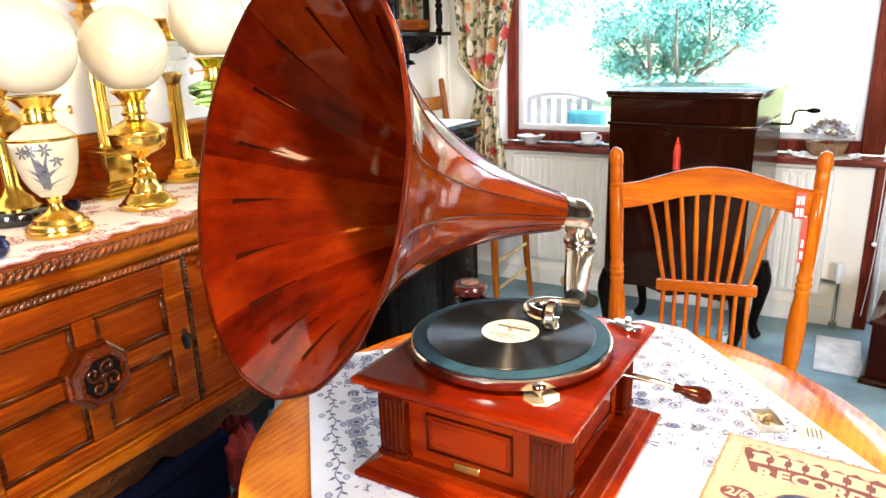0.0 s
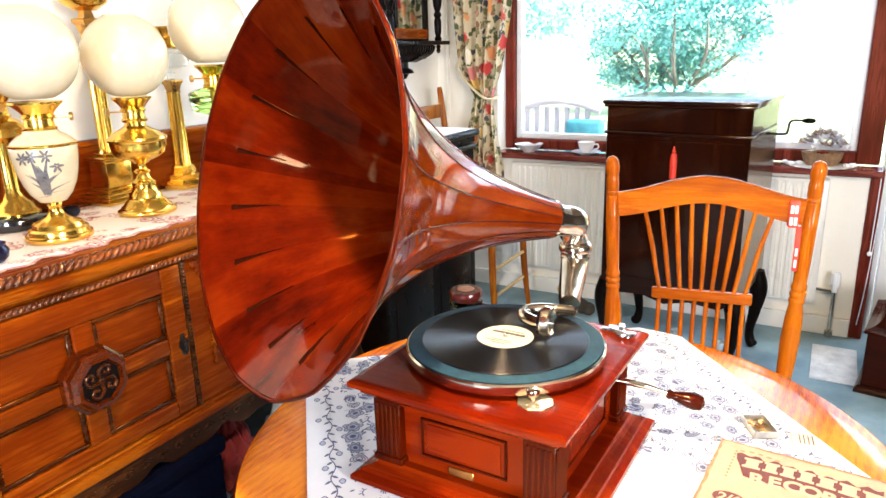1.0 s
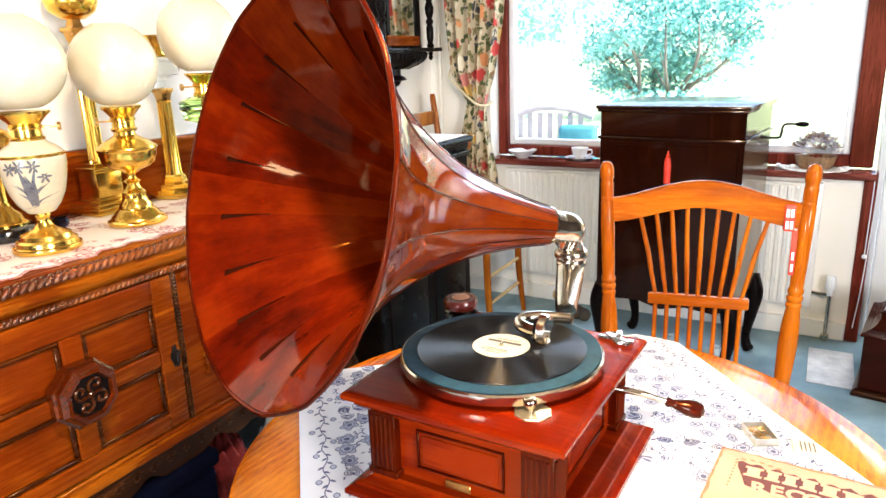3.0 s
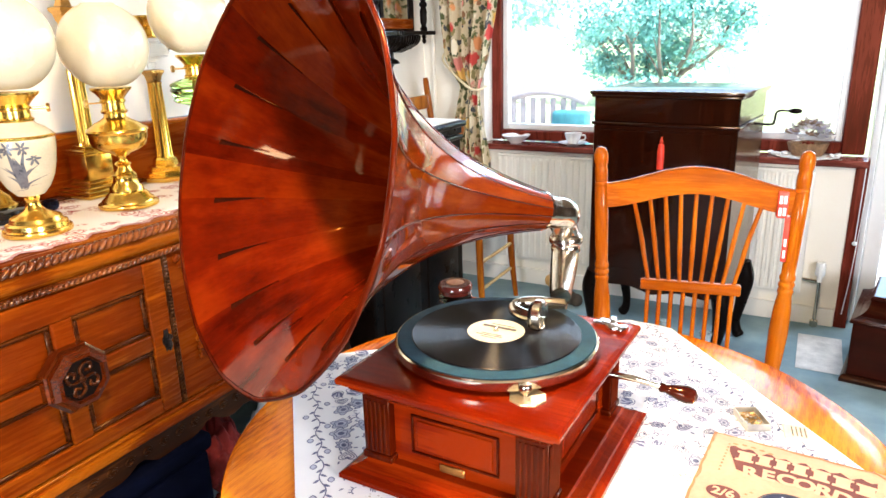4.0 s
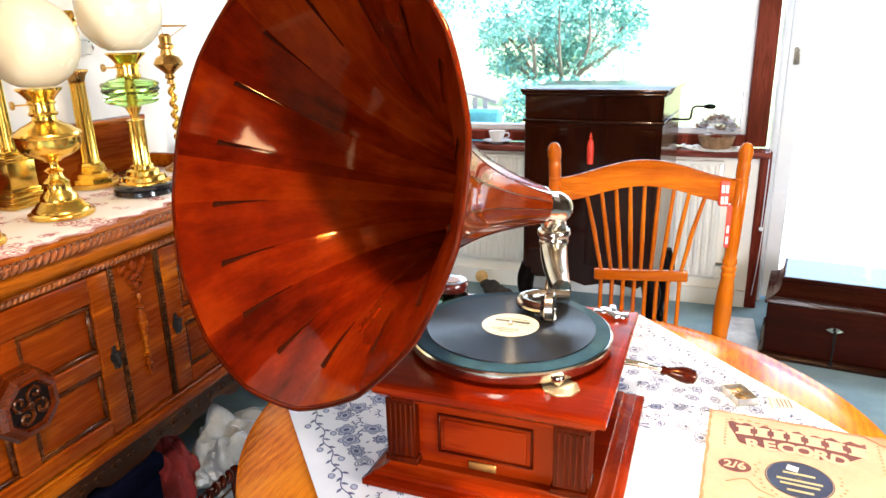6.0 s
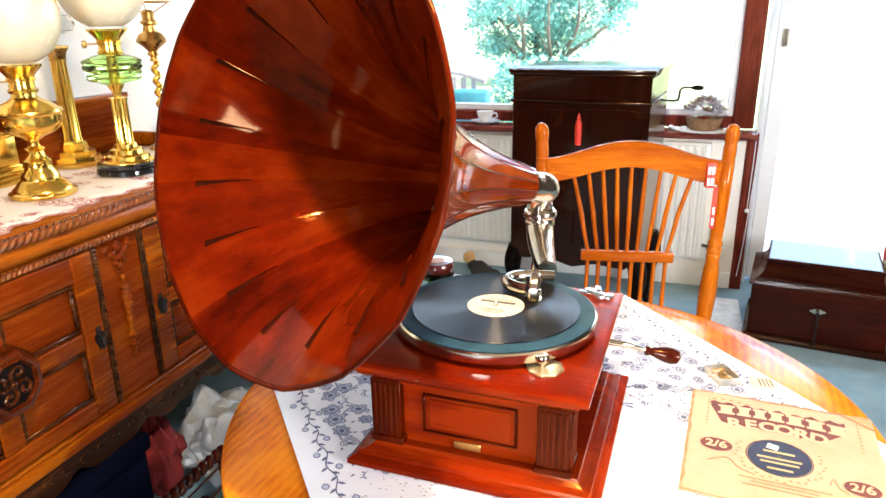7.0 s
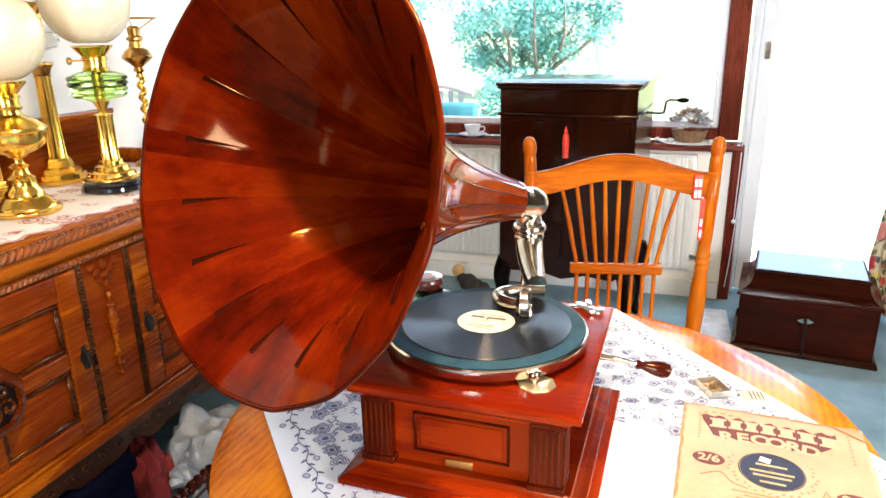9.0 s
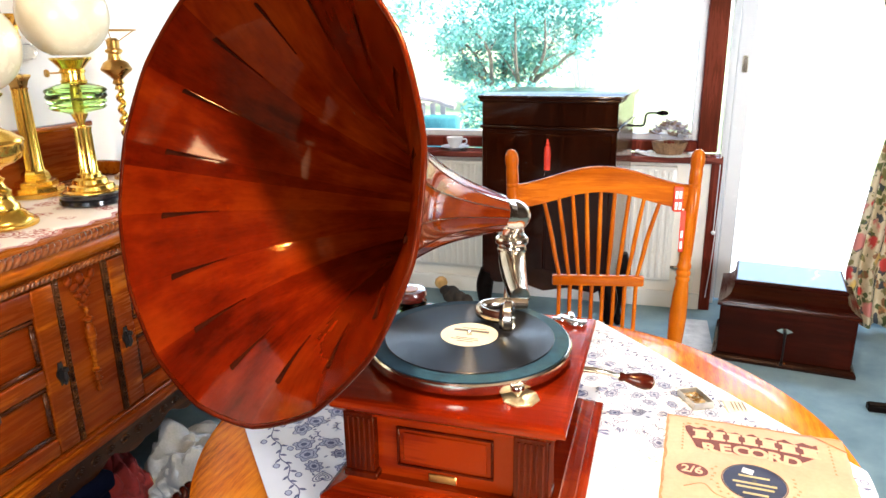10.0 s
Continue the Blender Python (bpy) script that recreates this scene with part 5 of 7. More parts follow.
# small blue glass pots among the lamps
COBALT = glass("cobalt_glass", (0.03, 0.07, 0.30), 0.05)


def trinket_pot(x, y, r, label):
    prof = ((0, 0.002), (r * 0.6, 0.0), (r * 0.9, r * 0.3), (r, r * 0.7), (r * 0.8, r * 1.1), (r * 0.86, r * 1.2), (r * 0.78, r * 1.2), (r * 0.72, r * 1.1), (r * 0.9, r * 0.7), (r * 0.8, r * 0.35), (0, r * 0.2))
    ob = tagged(part("trinket_pot", lathed(prof, 28), COBALT), label, "pot", "blue glass pots")
    ob.location = (x, y, ST + 0.001)


trinket_pot(-1.560, 0.425, 0.022, "small cobalt blue glass pot beside the lamps")
trinket_pot(-1.300, 0.075, 0.034, "squat cobalt blue glass pot on the linen runner")

# ---- dining chair ----
chair = empty("dining_chair", pose(-0.026, 1.163, 0, 0, 0, 10), "golden beech spindle-back dining chair with red tape on one post", "chair")
for sx in (-1, 1):
    prof = [(0.012, 0.0), (0.016, 0.02), (0.019, 0.2), (0.022, 0.43), (0.020, 0.47), (0.024, 0.54), (0.0265, 0.60), (0.024, 0.66), (0.019, 0.700), (0.0215, 0.706), (0.0215, 0.712), (0.0185, 0.717), (0.022, 0.724), (0.022, 0.730), (0.0185, 0.735), (0.0215, 0.742), (0.0215, 0.748), (0.018, 0.756), (0.0195, 0.80), (0.0205, 0.88), (0.0195, 0.960), (0.0180, 0.962), (0.0195, 0.965), (0.0190, 0.972), (0.0175, 0.974), (0.0190, 0.977), (0.0190, 1.006), (0.0176, 1.012), (0.0176, 1.017), (0.0200, 1.023), (0.0212, 1.034), (0.0204, 1.046), (0.0176, 1.055), (0.0120, 1.062), (0, 1.066)]
    bm = lathed([(r * 0.88, z) for r, z in prof], 28, Matrix.Translation((sx * 0.196, 0, 0)))
    for v in bm.verts:
        v.co.x += sx * 0.046 * v.co.z
        v.co.y += 0.03 * (v.co.z - 1.06)
    part("back_post", bm, CHAIR_WOOD, chair, "turned back post with finial")
bm = bmesh.new()
N = 48
rows = []
for i in range(N + 1):
    t = i / N * 2 - 1
    x = 0.226 * t
    bow = 0.022 * (1 - t * t)
    top = 0.970 + 0.046 * math.cos(t * math.pi / 2) ** 1.6 if abs(t) < 1 else 0.970
    low = 0.906 + 0.040 * (0.5 + 0.5 * math.cos(t * math.pi)) ** 0.9
    rows.append([bm.verts.new((x, bow - 0.011, low)), bm.verts.new((x, bow - 0.011, top - 0.004)), bm.verts.new((x, bow - 0.004, top)), bm.verts.new((x, bow + 0.005, top)), bm.verts.new((x, bow + 0.011, top - 0.005)), bm.verts.new((x, bow + 0.011, low))])
for a, b in zip(rows, rows[1:]):
    for k in range(6):
        bm.faces.new((a[k], a[(k + 1) % 6], b[(k + 1) % 6], b[k]))
bm.faces.new(rows[0])
bm.faces.new(rows[-1][::-1])
part("crest_rail", bm, CHAIR_RAIL, chair, "arched crest rail with visible grain", angle=50)
part("lower_rail", boxed((-0.126, -0.012, 0.682), (0.126, 0.012, 0.712), 0.005, 2), CHAIR_RAIL, chair)
for k in range(9):
    t = (k - 4) / 4
    xt, xb = 0.153 * t, 0.107 * t
    zt = 0.918 + 0.030 * (1 - t * t)
    part("spindle", smooth_tube([(xb, 0, 0.708, 0.0052), ((xb * 2 + xt) / 3, 0.004, 0.78, 0.0062), ((xb + xt) / 2, 0.008, 0.82, 0.0064), (xt, 0.022 * (1 - t * t), zt, 0.0052)], 10, 5), CHAIR_WOOD, chair)
for k in range(8):
    t = (k - 3.5) / 3.5
    part("lower_spindle", tubed([(0.106 * t, 0, 0.44), (0.106 * t, 0, 0.69)], 0.006, 10), CHAIR_WOOD, chair)
bm = slabbed([(0.22 * math.cos(a) * (1 + 0.08 * math.cos(2 * a)), -0.19 + 0.2 * math.sin(a)) for a in np.linspace(0, 2 * math.pi, 41)[:-1]], 0.425, 0.455, 0.008)
part("seat", bm, CHAIR_RAIL, chair)
for sx in (-1, 1):
    part("front_leg", lathed(((0.014, 0), (0.02, 0.05), (0.022, 0.2), (0.018, 0.3), (0.024, 0.36), (0.02, 0.43)), 20, Matrix.Translation((sx * 0.17, -0.32, 0))), CHAIR_WOOD, chair)
    part("seat_arm_stretcher", tubed([(sx * 0.19, 0.0, 0.25), (sx * 0.17, -0.32, 0.25)], 0.009, 10), CHAIR_WOOD, chair)
RED_TAPE = surface("red_tape", (0.55, 0.02, 0.01), (0.8, 0.06, 0.02), 0.5, 0, 30)
TAPE_WHITE = surface("tape_white", (0.7, 0.66, 0.6), (0.85, 0.82, 0.78), 0.6, 0, 30)
tape = part("tape", boxed((0.188, -0.013, 0.898), (0.212, 0.014, 0.966), 0.004, 2), RED_TAPE, chair, "red and white tape wound round the rail end")
part("tape_tail", boxed((0.206, -0.0265, 0.79), (0.219, -0.0225, 0.905), 0.002), RED_TAPE, tape, "hanging red tape end")
for z in (0.915, 0.945):
    for x in (0.191, 0.201):
        part("tape_print", boxed((x, -0.0145, z - 0.010), (x + 0.007, -0.013, z + 0.010)), TAPE_WHITE, tape)
for z in (0.81, 0.84):
    part("tape_print", boxed((0.209, -0.0275, z - 0.010), (0.215, -0.0264, z + 0.010)), TAPE_WHITE, tape)

# ---- cabinet gramophone behind the chair ----
cab = empty("gramophone_cabinet", Matrix.Translation((-0.023, 2.083, 0)) @ pose(0, 0, 0, 0, 0, -6) @ Matrix.Translation((-0.283, 0, 0)), "tall dark polished cabinet gramophone on curved cabriole legs", "gramophone")
hw, dp = 0.280, 0.49
part("body", boxed((-hw, 0, 0.34), (hw, dp, 0.998), 0.004), CABINET, cab)
part("lid", boxed((-hw, 0.002, 1.009), (hw, dp - 0.002, 1.107), 0.004), CABINET, cab)
part("lid_moulding", boxed((-hw - 0.008, -0.008, 0.996), (hw + 0.008, dp + 0.008, 1.010), 0.005, 2), CABINET, cab)
bm = bmesh.new()
box(bm, (-hw - 0.010, -0.010, 1.105), (hw + 0.010, dp + 0.010, 1.117), 0.004, 2)
box(bm, (-hw - 0.016, -0.016, 1.116), (hw + 0.016, dp + 0.016, 1.133), 0.006, 2)
part("lid_top", bm, CABINET, cab)
for sx in (-1, 1):
    part("cabinet_door", boxed((min(sx * 0.004, sx * (hw - 0.02)), -0.006, 0.40), (max(sx * 0.004, sx * (hw - 0.02)), 0.0, 0.98), 0.003), CABINET, cab)
    for y in (0.03, dp - 0.03):
        x = sx * (hw - 0.02)
        part("leg", smooth_tube([(x, y, 0.36, 0.036), (x + sx * 0.018, y, 0.28, 0.038), (x + sx * 0.012, y, 0.18, 0.026), (x - sx * 0.002, y, 0.08, 0.019), (x + sx * 0.004, y, 0.03, 0.022), (x + sx * 0.016, y - 0.004, 0.012, 0.024), (x + sx * 0.022, y - 0.006, 0.004, 0.018)], 14, 5), BLACK_WOOD, cab, "dark cabriole leg")
part("apron", slabbed([(-hw + .02, 0.0), (hw - .02, 0.0), (hw - .06, -0.03), (0.1, -0.02), (0, -0.045), (-0.1, -0.02), (-hw + .06, -0.03)][::-1], -0.008, 0.008), CABINET, cab).matrix_local = Matrix.Translation((0, 0.01, 0.345)) @ pose(0, 0, 0, 90, 0, 0)
wc = part("winding_crank", smooth_tube([(hw - 0.01, 0.33, 0.985, 0.005), (hw + 0.055, 0.33, 0.985, 0.005), (hw + 0.066, 0.33, 1.0, 0.005), (hw + 0.070, 0.33, 1.030, 0.0045), (hw + 0.085, 0.33, 1.040, 0.0045), (hw + 0.12, 0.33, 1.040, 0.004)], 10, 5), IRON, cab, "dark steel winding crank")
part("crank_handle", lathed(((0.003, 0), (0.007, 0.006), (0.0105, 0.02), (0.0105, 0.035), (0.006, 0.048), (0, 0.05)), 16, Matrix.Translation((hw + 0.112, 0.33, 1.040)) @ pose(0, 0, 0, 0, 90, 0)), BLACK_WOOD, wc)
tas = tagged(part("red_tassel", lathed(((0, 0.0), (0.013, 0.002), (0.014, 0.07), (0.011, 0.098), (0.006, 0.102), (0.008, 0.110), (0.004, 0.118), (0.003, 0.128), (0, 0.129)), 14), RED_TAPE), "red silk tassel hanging from the cabinet key", "tassel")
tas.location = (-0.300, 2.100, 0.832)

# ---- black chest beside the sideboard ----
chest = empty("black_chest", Matrix.Translation((-1.765, 1.42, 0)), "black painted chest with moulded top and pale lace cover", "chest")
part("body", boxed((0, 0, 0.06), (0.545, 0.77, 0.93), 0.006), BLACK_WOOD, chest)
part("top_moulding", boxed((0, -0.012, 0.962), (0.572, 0.786, 0.990), 0.010, 3), BLACK_WOOD, chest)
part("lower_moulding", boxed((0, -0.006, 0.905), (0.556, 0.778, 0.925), 0.006, 2), BLACK_WOOD, chest)
part("cornice", boxed((0, -0.004, 0.93), (0.550, 0.774, 0.962), 0.004), BLACK_WOOD, chest)
part("plinth", boxed((0, 0, 0), (0.555, 0.78, 0.06), 0.006), BLACK_WOOD, chest)
for y in (0.06, 0.42):
    part("panel", boxed((0.540, y, 0.14), (0.552, y + 0.29, 0.84), 0.006, 2), BLACK_WOOD, chest)
ob = tagged(part("lace_cover", boxed((-1.74, 1.45, 0.991), (-1.215, 2.19, 0.994), 0.001), LACE), "pale lace cover lying on the black chest", "lace cover")

# ---- second chair by the window ----
ch2 = empty("bedroom_chair", pose(-1.345, 2.405, 0, 0, 0, 0), "small beech chair with rope-turned rungs and low back", "chair")
BEECH = wood("brown_beech", (0.12, 0.026, 0.002), (0.24, 0.065, 0.004), (0.33, 0.11, 0.008), 2, 0.28, 0.6, 9, 0.05)
RUNG = surface("bobbin_wood", (0.42, 0.27, 0.10), (0.62, 0.45, 0.2), 0.45, 0, 30)
for x, y, h in ((-0.19, -0.18, 1.16), (-0.19, 0.18, 1.16), (0.20, -0.19, 0.46), (0.20, 0.19, 0.46)):
    lean = -0.08 if x < 0 else 0.0
    part("leg", smooth_tube([(x * 1.15, y * 1.1, 0.0, 0.013), (x * 1.05, y * 1.03, 0.22, 0.017), (x, y, 0.45, 0.018)] + ([(x + lean * .5, y, 0.8, 0.017), (x + lean, y, 1.10, 0.016), (x + lean * 1.08, y, 1.155, 0.012)] if h > 1 else []), 14, 5), BEECH, ch2)
part("seat", boxed((-0.21, -0.2, 0.44), (0.23, 0.2, 0.47), 0.012, 2), BEECH, ch2)
for z in (0.16, 0.30):
    for x in (-0.20, 0.207):
        prof = [(0, -0.19)]
        for i in range(13):
            k = -0.18 + 0.03 * i
            prof += [(0.006, k - 0.012), (0.0095, k - 0.004), (0.0095, k + 0.004), (0.006, k + 0.012)]
        part("rung", lathed(prof + [(0, 0.19)], 10, Matrix.Translation((x, 0, z)) @ pose(0, 0, 0, 90, 0, 0)), RUNG, ch2, "pale bobbin-turned rung")
part("back_slat", boxed((-0.262, -0.15, 1.0), (-0.245, 0.15, 1.07), 0.006, 2), BEECH, ch2)

# ---- wall clock ----
clock = empty("wall_clock", Matrix.Translation((XL, 2.385, 1.2)), "dark carved wall clock with glazed door and turned columns", "clock")
part("case", boxed((0.0, -0.19, 0.19), (0.10, 0.19, 0.90), 0.004), BLACK_WOOD, clock)
part("shelf", boxed((0.0, -0.29, 0.170), (0.17, 0.29, 0.190), 0.004, 2), BLACK_WOOD, clock)
bm = bmesh.new()
for i in range(14):
    y0 = -0.21 + 0.03 * i
    tube(bm, smooth_line([(0.14 - .01 * abs(i - 6.5) / 3, y0 + .015, 0.168), (0.13 - .01 * abs(i - 6.5) / 3, (y0 + .015) * .92, 0.135), (0.06, (y0 + .015) * .55, 0.10)], 4), 0.016, 8)
box(bm, (0, -0.2, 0.10), (0.10, 0.2, 0.17), 0.02)
part("fluted_bracket", bm, BLACK_WOOD, clock, "fluted dark bracket")
part("lower_finial", lathed(((0, 0.0), (0.02, 0.01), (0.03, 0.03), (0.06, 0.035), (0.05, 0.05), (0.03, 0.06), (0.03, 0.10), (0, 0.1)), 20, Matrix.Translation((0.05, 0, 0.0))), BLACK_WOOD, clock)
for y in (-0.165, 0.165):
    part("column", lathed(((0.016, 0.19), (0.02, 0.2), (0.012, 0.215), (0.018, 0.235), (0.019, 0.29), (0.013, 0.305), (0.02, 0.315), (0.02, 0.325), (0.012, 0.335), (0.021, 0.36), (0.024, 0.39), (0.014, 0.42), (0.02, 0.43), (0.013, 0.45), (0.016, 0.85), (0.02, 0.9)), 24, Matrix.Translation((0.135, y + (0.06 if y > 0 else -0.06), 0))), BLACK_WOOD, clock)
    part("pendant", lathed(((0, 0.125), (0.006, 0.128), (0.012, 0.14), (0.008, 0.152), (0.013, 0.158), (0.008, 0.172)), 16, Matrix.Translation((0.135, y + (0.06 if y > 0 else -0.06), 0))), BLACK_WOOD, clock)
part("door_frame", boxed((0.10, -0.15, 0.20), (0.116, 0.15, 0.25), 0.003), OAK, clock, "pale oak lower rail of the clock door")
part("door_side", boxed((0.10, 0.12, 0.25), (0.116, 0.15, 0.9), 0.003), BLACK_WOOD, clock)
part("door_side", boxed((0.10, -0.15, 0.25), (0.116, -0.12, 0.9), 0.003), BLACK_WOOD, clock)
MIRROR = surface("clock_glass", (0.75, 0.8, 0.82), (0.85, 0.9, 0.92), 0.05, 1.0, 5, (1, 1, 1), 0.0, 0, 0.02)
part("door_glass", boxed((0.101, -0.12, 0.25), (0.108, 0.12, 0.9)), MIRROR, clock, "reflecting clock glass")
structure("heating_pipe", tubed([(-1.70, YF - 0.02, 0.09), (-1.70, YF - 0.02, 2.4)], 0.011, 14), WALL, "cream painted vertical heating pipe in the corner", "pipe", True)

# ---- radiator ----
rad = empty("radiator", Matrix.Translation((-1.30, 2.80, 0)), "white enamelled panel radiator with vertical flutes", "radiator")
RX1 = 1.545
bm = bmesh.new()
prof = []
nfl = 44
for i in range(nfl):
    x0 = 0.02 + (RX1 - 0.04) * i / nfl
    w = (RX1 - 0.04) / nfl
    prof += [(x0, 0.0), (x0 + w * 0.38, 0.0), (x0 + w * 0.52, 0.007), (x0 + w * 0.86, 0.007)]
prof.append((RX1 - 0.02, 0.0))
rows = []
for z, k in ((0.165, 0), (0.185, 1), (0.71, 1), (0.725, 0)):
    rows.append([bm.verts.new((x, -y * k, z)) for x, y in prof])
for a, b in zip(rows, rows[1:]):
    for i in range(len(prof) - 1):
        bm.faces.new((a[i], a[i + 1], b[i + 1], b[i]))
part("fluted_panel", bm, WHITE_PAINT, rad, angle=20)
part("casing", boxed((0, 0.0015, 0.155), (RX1, 0.036, 0.738), 0.005, 2), WHITE_PAINT, rad)
part("top_grille", boxed((0, -0.008, 0.729), (RX1, 0.037, 0.742), 0.003), WHITE_PAINT, rad)
vl = tagged(part("radiator_valve", lathed(((0.012, 0.0), (0.012, 0.03), (0.02, 0.032), (0.0215, 0.040), (0.0205, 0.085), (0.018, 0.094), (0, 0.096)), 20, None, 10, 0.08), UPVC), "white thermostatic radiator valve with copper pipe", "valve")
vl.location = (0.318, 2.795, 0.225)
part("pipe", tubed([(0, 0, -0.224), (0, 0, 0.006)], 0.0085, 14), NICKEL, vl, "bare metal pipe")
part("nut", lathed(((0.0085, -0.225), (0.017, -0.22), (0.017, -0.19), (0.0085, -0.185)), 6), NICKEL, vl)
part("tail", tubed([(0, 0.0, 0.0), (-0.072, 0.02, 0.0)], 0.009, 12), NICKEL, vl)

# ---- curtains ----


def chintz():
    """Cream cotton with scattered blooms in several colours and small leaves between."""
    m, n, l, p = nodes_of("floral_chintz")
    tc = n.new("ShaderNodeTexCoord")
    wob = node(n, "ShaderNodeTexNoise", Scale=26.0, Detail=3.0)
    l.new(tc.outputs["Object"], wob.inputs["Vector"])
    bend = n.new("ShaderNodeMix")
    bend.data_type = 'VECTOR'
    bend.inputs["Factor"].default_value = 0.06
    l.new(tc.outputs["Object"], bend.inputs[4])
    l.new(wob.outputs["Color"], bend.inputs[5])
    colour = (0.60, 0.50, 0.32, 1)
    last = None
    for scale, reach, inks in ((30.0, 0.50, ((0.0, (0.09, 0.11, 0.035)), (0.35, (0.06, 0.065, 0.07)), (0.52, (0.22, 0.19, 0.07)), (0.72, (0.26, 0.12, 0.05)), (0.82, (0.66, 0.56, 0.38)))),
                               (10.5, 0.36, ((0.0, (0.55, 0.05, 0.04)), (0.22, (0.84, 0.76, 0.58)), (0.42, (0.70, 0.28, 0.10)), (0.55, (0.62, 0.22, 0.18)), (0.70, (0.72, 0.48, 0.12)), (0.82, (0.84, 0.76, 0.58))))):
        vor = node(n, "ShaderNodeTexVoronoi", Scale=scale, Randomness=0.9)
        l.new(bend.outputs[1], vor.inputs["Vector"])
        sep = n.new("ShaderNodeSeparateColor")
        l.new(vor.outputs["Color"], sep.inputs[0])
        pick = ramp(n, inks)
        pick.color_ramp.interpolation = 'CONSTANT'
        l.new(sep.outputs[0], pick.inputs[0])
        edge = node(n, "ShaderNodeMapRange")
        edge.inputs["From Min"].default_value, edge.inputs["From Max"].default_value = reach + 0.06, reach - 0.04
        l.new(vor.outputs["Distance"], edge.inputs["Value"])
        mix = n.new("ShaderNodeMix")
        mix.data_type = 'RGBA'
        l.new(edge.outputs[0], mix.inputs["Factor"])
        if last is None:
            mix.inputs[6].default_value = colour
        else:
            l.new(last.outputs[2], mix.inputs[6])
        l.new(pick.outputs[0], mix.inputs[7])
        last = mix
    l.new(last.outputs[2], p.inputs["Base Color"])
    p.inputs["Roughness"].default_value = 0.9
    return m


CURTAIN = chintz()


def curtain(name, edges, y, label, folds):
    """edges: (height, left, right) from the top down; the cloth hangs in folds."""
    bm = bmesh.new()
    hs = [e[0] for e in edges][::-1]
    rows = []
    for j in range(71):
        z = edges[0][0] + (edges[-1][0] - edges[0][0]) * j / 70
        l = float(np.interp(z, hs, [e[1] for e in edges][::-1]))
        r = float(np.interp(z, hs, [e[2] for e in edges][::-1]))
        amp = min(0.035, 0.16 * (r - l))
        row = []
        for i in range(121):
            t = i / 120
            ph = folds * 2 * math.pi * t + 0.8 * math.sin(3 * t + z * 1.3)
            row.append(bm.verts.new((l + (r - l) * t + 0.008 * math.sin(ph * 0.5 + z), y - amp * math.sin(ph) - 0.012 * math.sin(ph * 0.37 + 2 * z), z)))
        rows.append(row)
    for a, b in zip(rows, rows[1:]):
        for i in range(120):
            bm.faces.new((a[i], a[i + 1], b[i + 1], b[i]))
    ob = part(name, bm, CURTAIN, None, angle=80)
    ob.modifiers.new("thickness", 'SOLIDIFY').thickness = 0.0016
    return tagged(ob, label, "curtain")


cu = curtain("curtain", ((2.25, -1.66, -1.20), (1.50, -1.615, -1.285), (1.25, -1.585, -1.335), (1.10, -1.50, -1.385), (1.00, -1.52, -1.385), (0.70, -1.575, -1.335), (0.42, -1.59, -1.325)), 2.755, "floral chintz curtain tied back beside the window", 5)
CORD = surface("cream_cord", (0.62, 0.5, 0.3), (0.78, 0.68, 0.46), 0.8, 0, 200, (1, 1, 1), 0.5)
part("tie_back", smooth_tube([(-1.60, 2.80, 1.30, 0.005), (-1.575, 2.70, 1.24, 0.006), (-1.50, 2.695, 1.16, 0.006), (-1.42, 2.70, 1.095, 0.007), (-1.375, 2.72, 1.085, 0.007), (-1.36, 2.78, 1.10, 0.006)], 10, 6), CORD, cu, "cream rope tie-back")
curtain("curtain", ((2.25, 0.80, 1.75), (1.48, 0.985, 1.70), (1.20, 1.075, 1.66), (1.0, 1.085, 1.62), (0.75, 1.05, 1.62), (0.31, 1.01, 1.60), (0.03, 1.04, 1.58)), 2.72, "floral chintz curtain hanging at the garden door", 6)
cd = tagged(part("blind_cord", tubed(smooth_line([(0.436, 2.806, 2.1), (0.440, 2.806, 1.6), (0.432, 2.806, 1.15), (0.437, 2.806, 0.8), (0.435, 2.806, 0.43)], 6), 0.0022, 6), UPVC), "white looped blind cord with round bead", "cord")
part("second_strand", tubed(smooth_line([(0.446, 2.806, 2.1), (0.447, 2.806, 1.6), (0.436, 2.806, 1.15), (0.451, 2.806, 0.75), (0.44, 2.806, 0.3), (0.425, 2.80, 0.08)], 6), 0.0022, 6), UPVC, cd)
bm = bmesh.new()
bmesh.ops.create_icosphere(bm, subdivisions=2, radius=0.011, matrix=Matrix.Translation((0.435, 2.806, 0.42)))
part("bead", bm, UPVC, cd)

# ---- case on the carpet by the door ----
trunk = empty("phonograph_case", pose(0.692, 2.222, 0, 0, 0, -8.2), "low dark mahogany phonograph case with coved lid and key", "phonograph case")
part("foot_moulding", moulded(0.265, 0.20, ((0.012, 0), (0.012, 0.012), (0.008, 0.022), (0.0, 0.030))), CABINET, trunk, smooth=False).location = (0, 0.2, 0)
part("body", boxed((-0.258, 0.006, 0.028), (0.258, 0.394, 0.250), 0.004), MAHOGANY_DARK, trunk)
part("lid", moulded(0.258, 0.194, ((0.010, 0.248), (0.012, 0.254), (0.010, 0.262), (-0.002, 0.267), (-0.016, 0.274), (-0.028, 0.284), (-0.037, 0.297), (-0.043, 0.313), (-0.046, 0.332), (-0.043, 0.337), (-0.043, 0.345), (-0.050, 0.349))), MAHOGANY_DARK, trunk, smooth=False).location = (0, 0.2, 0)
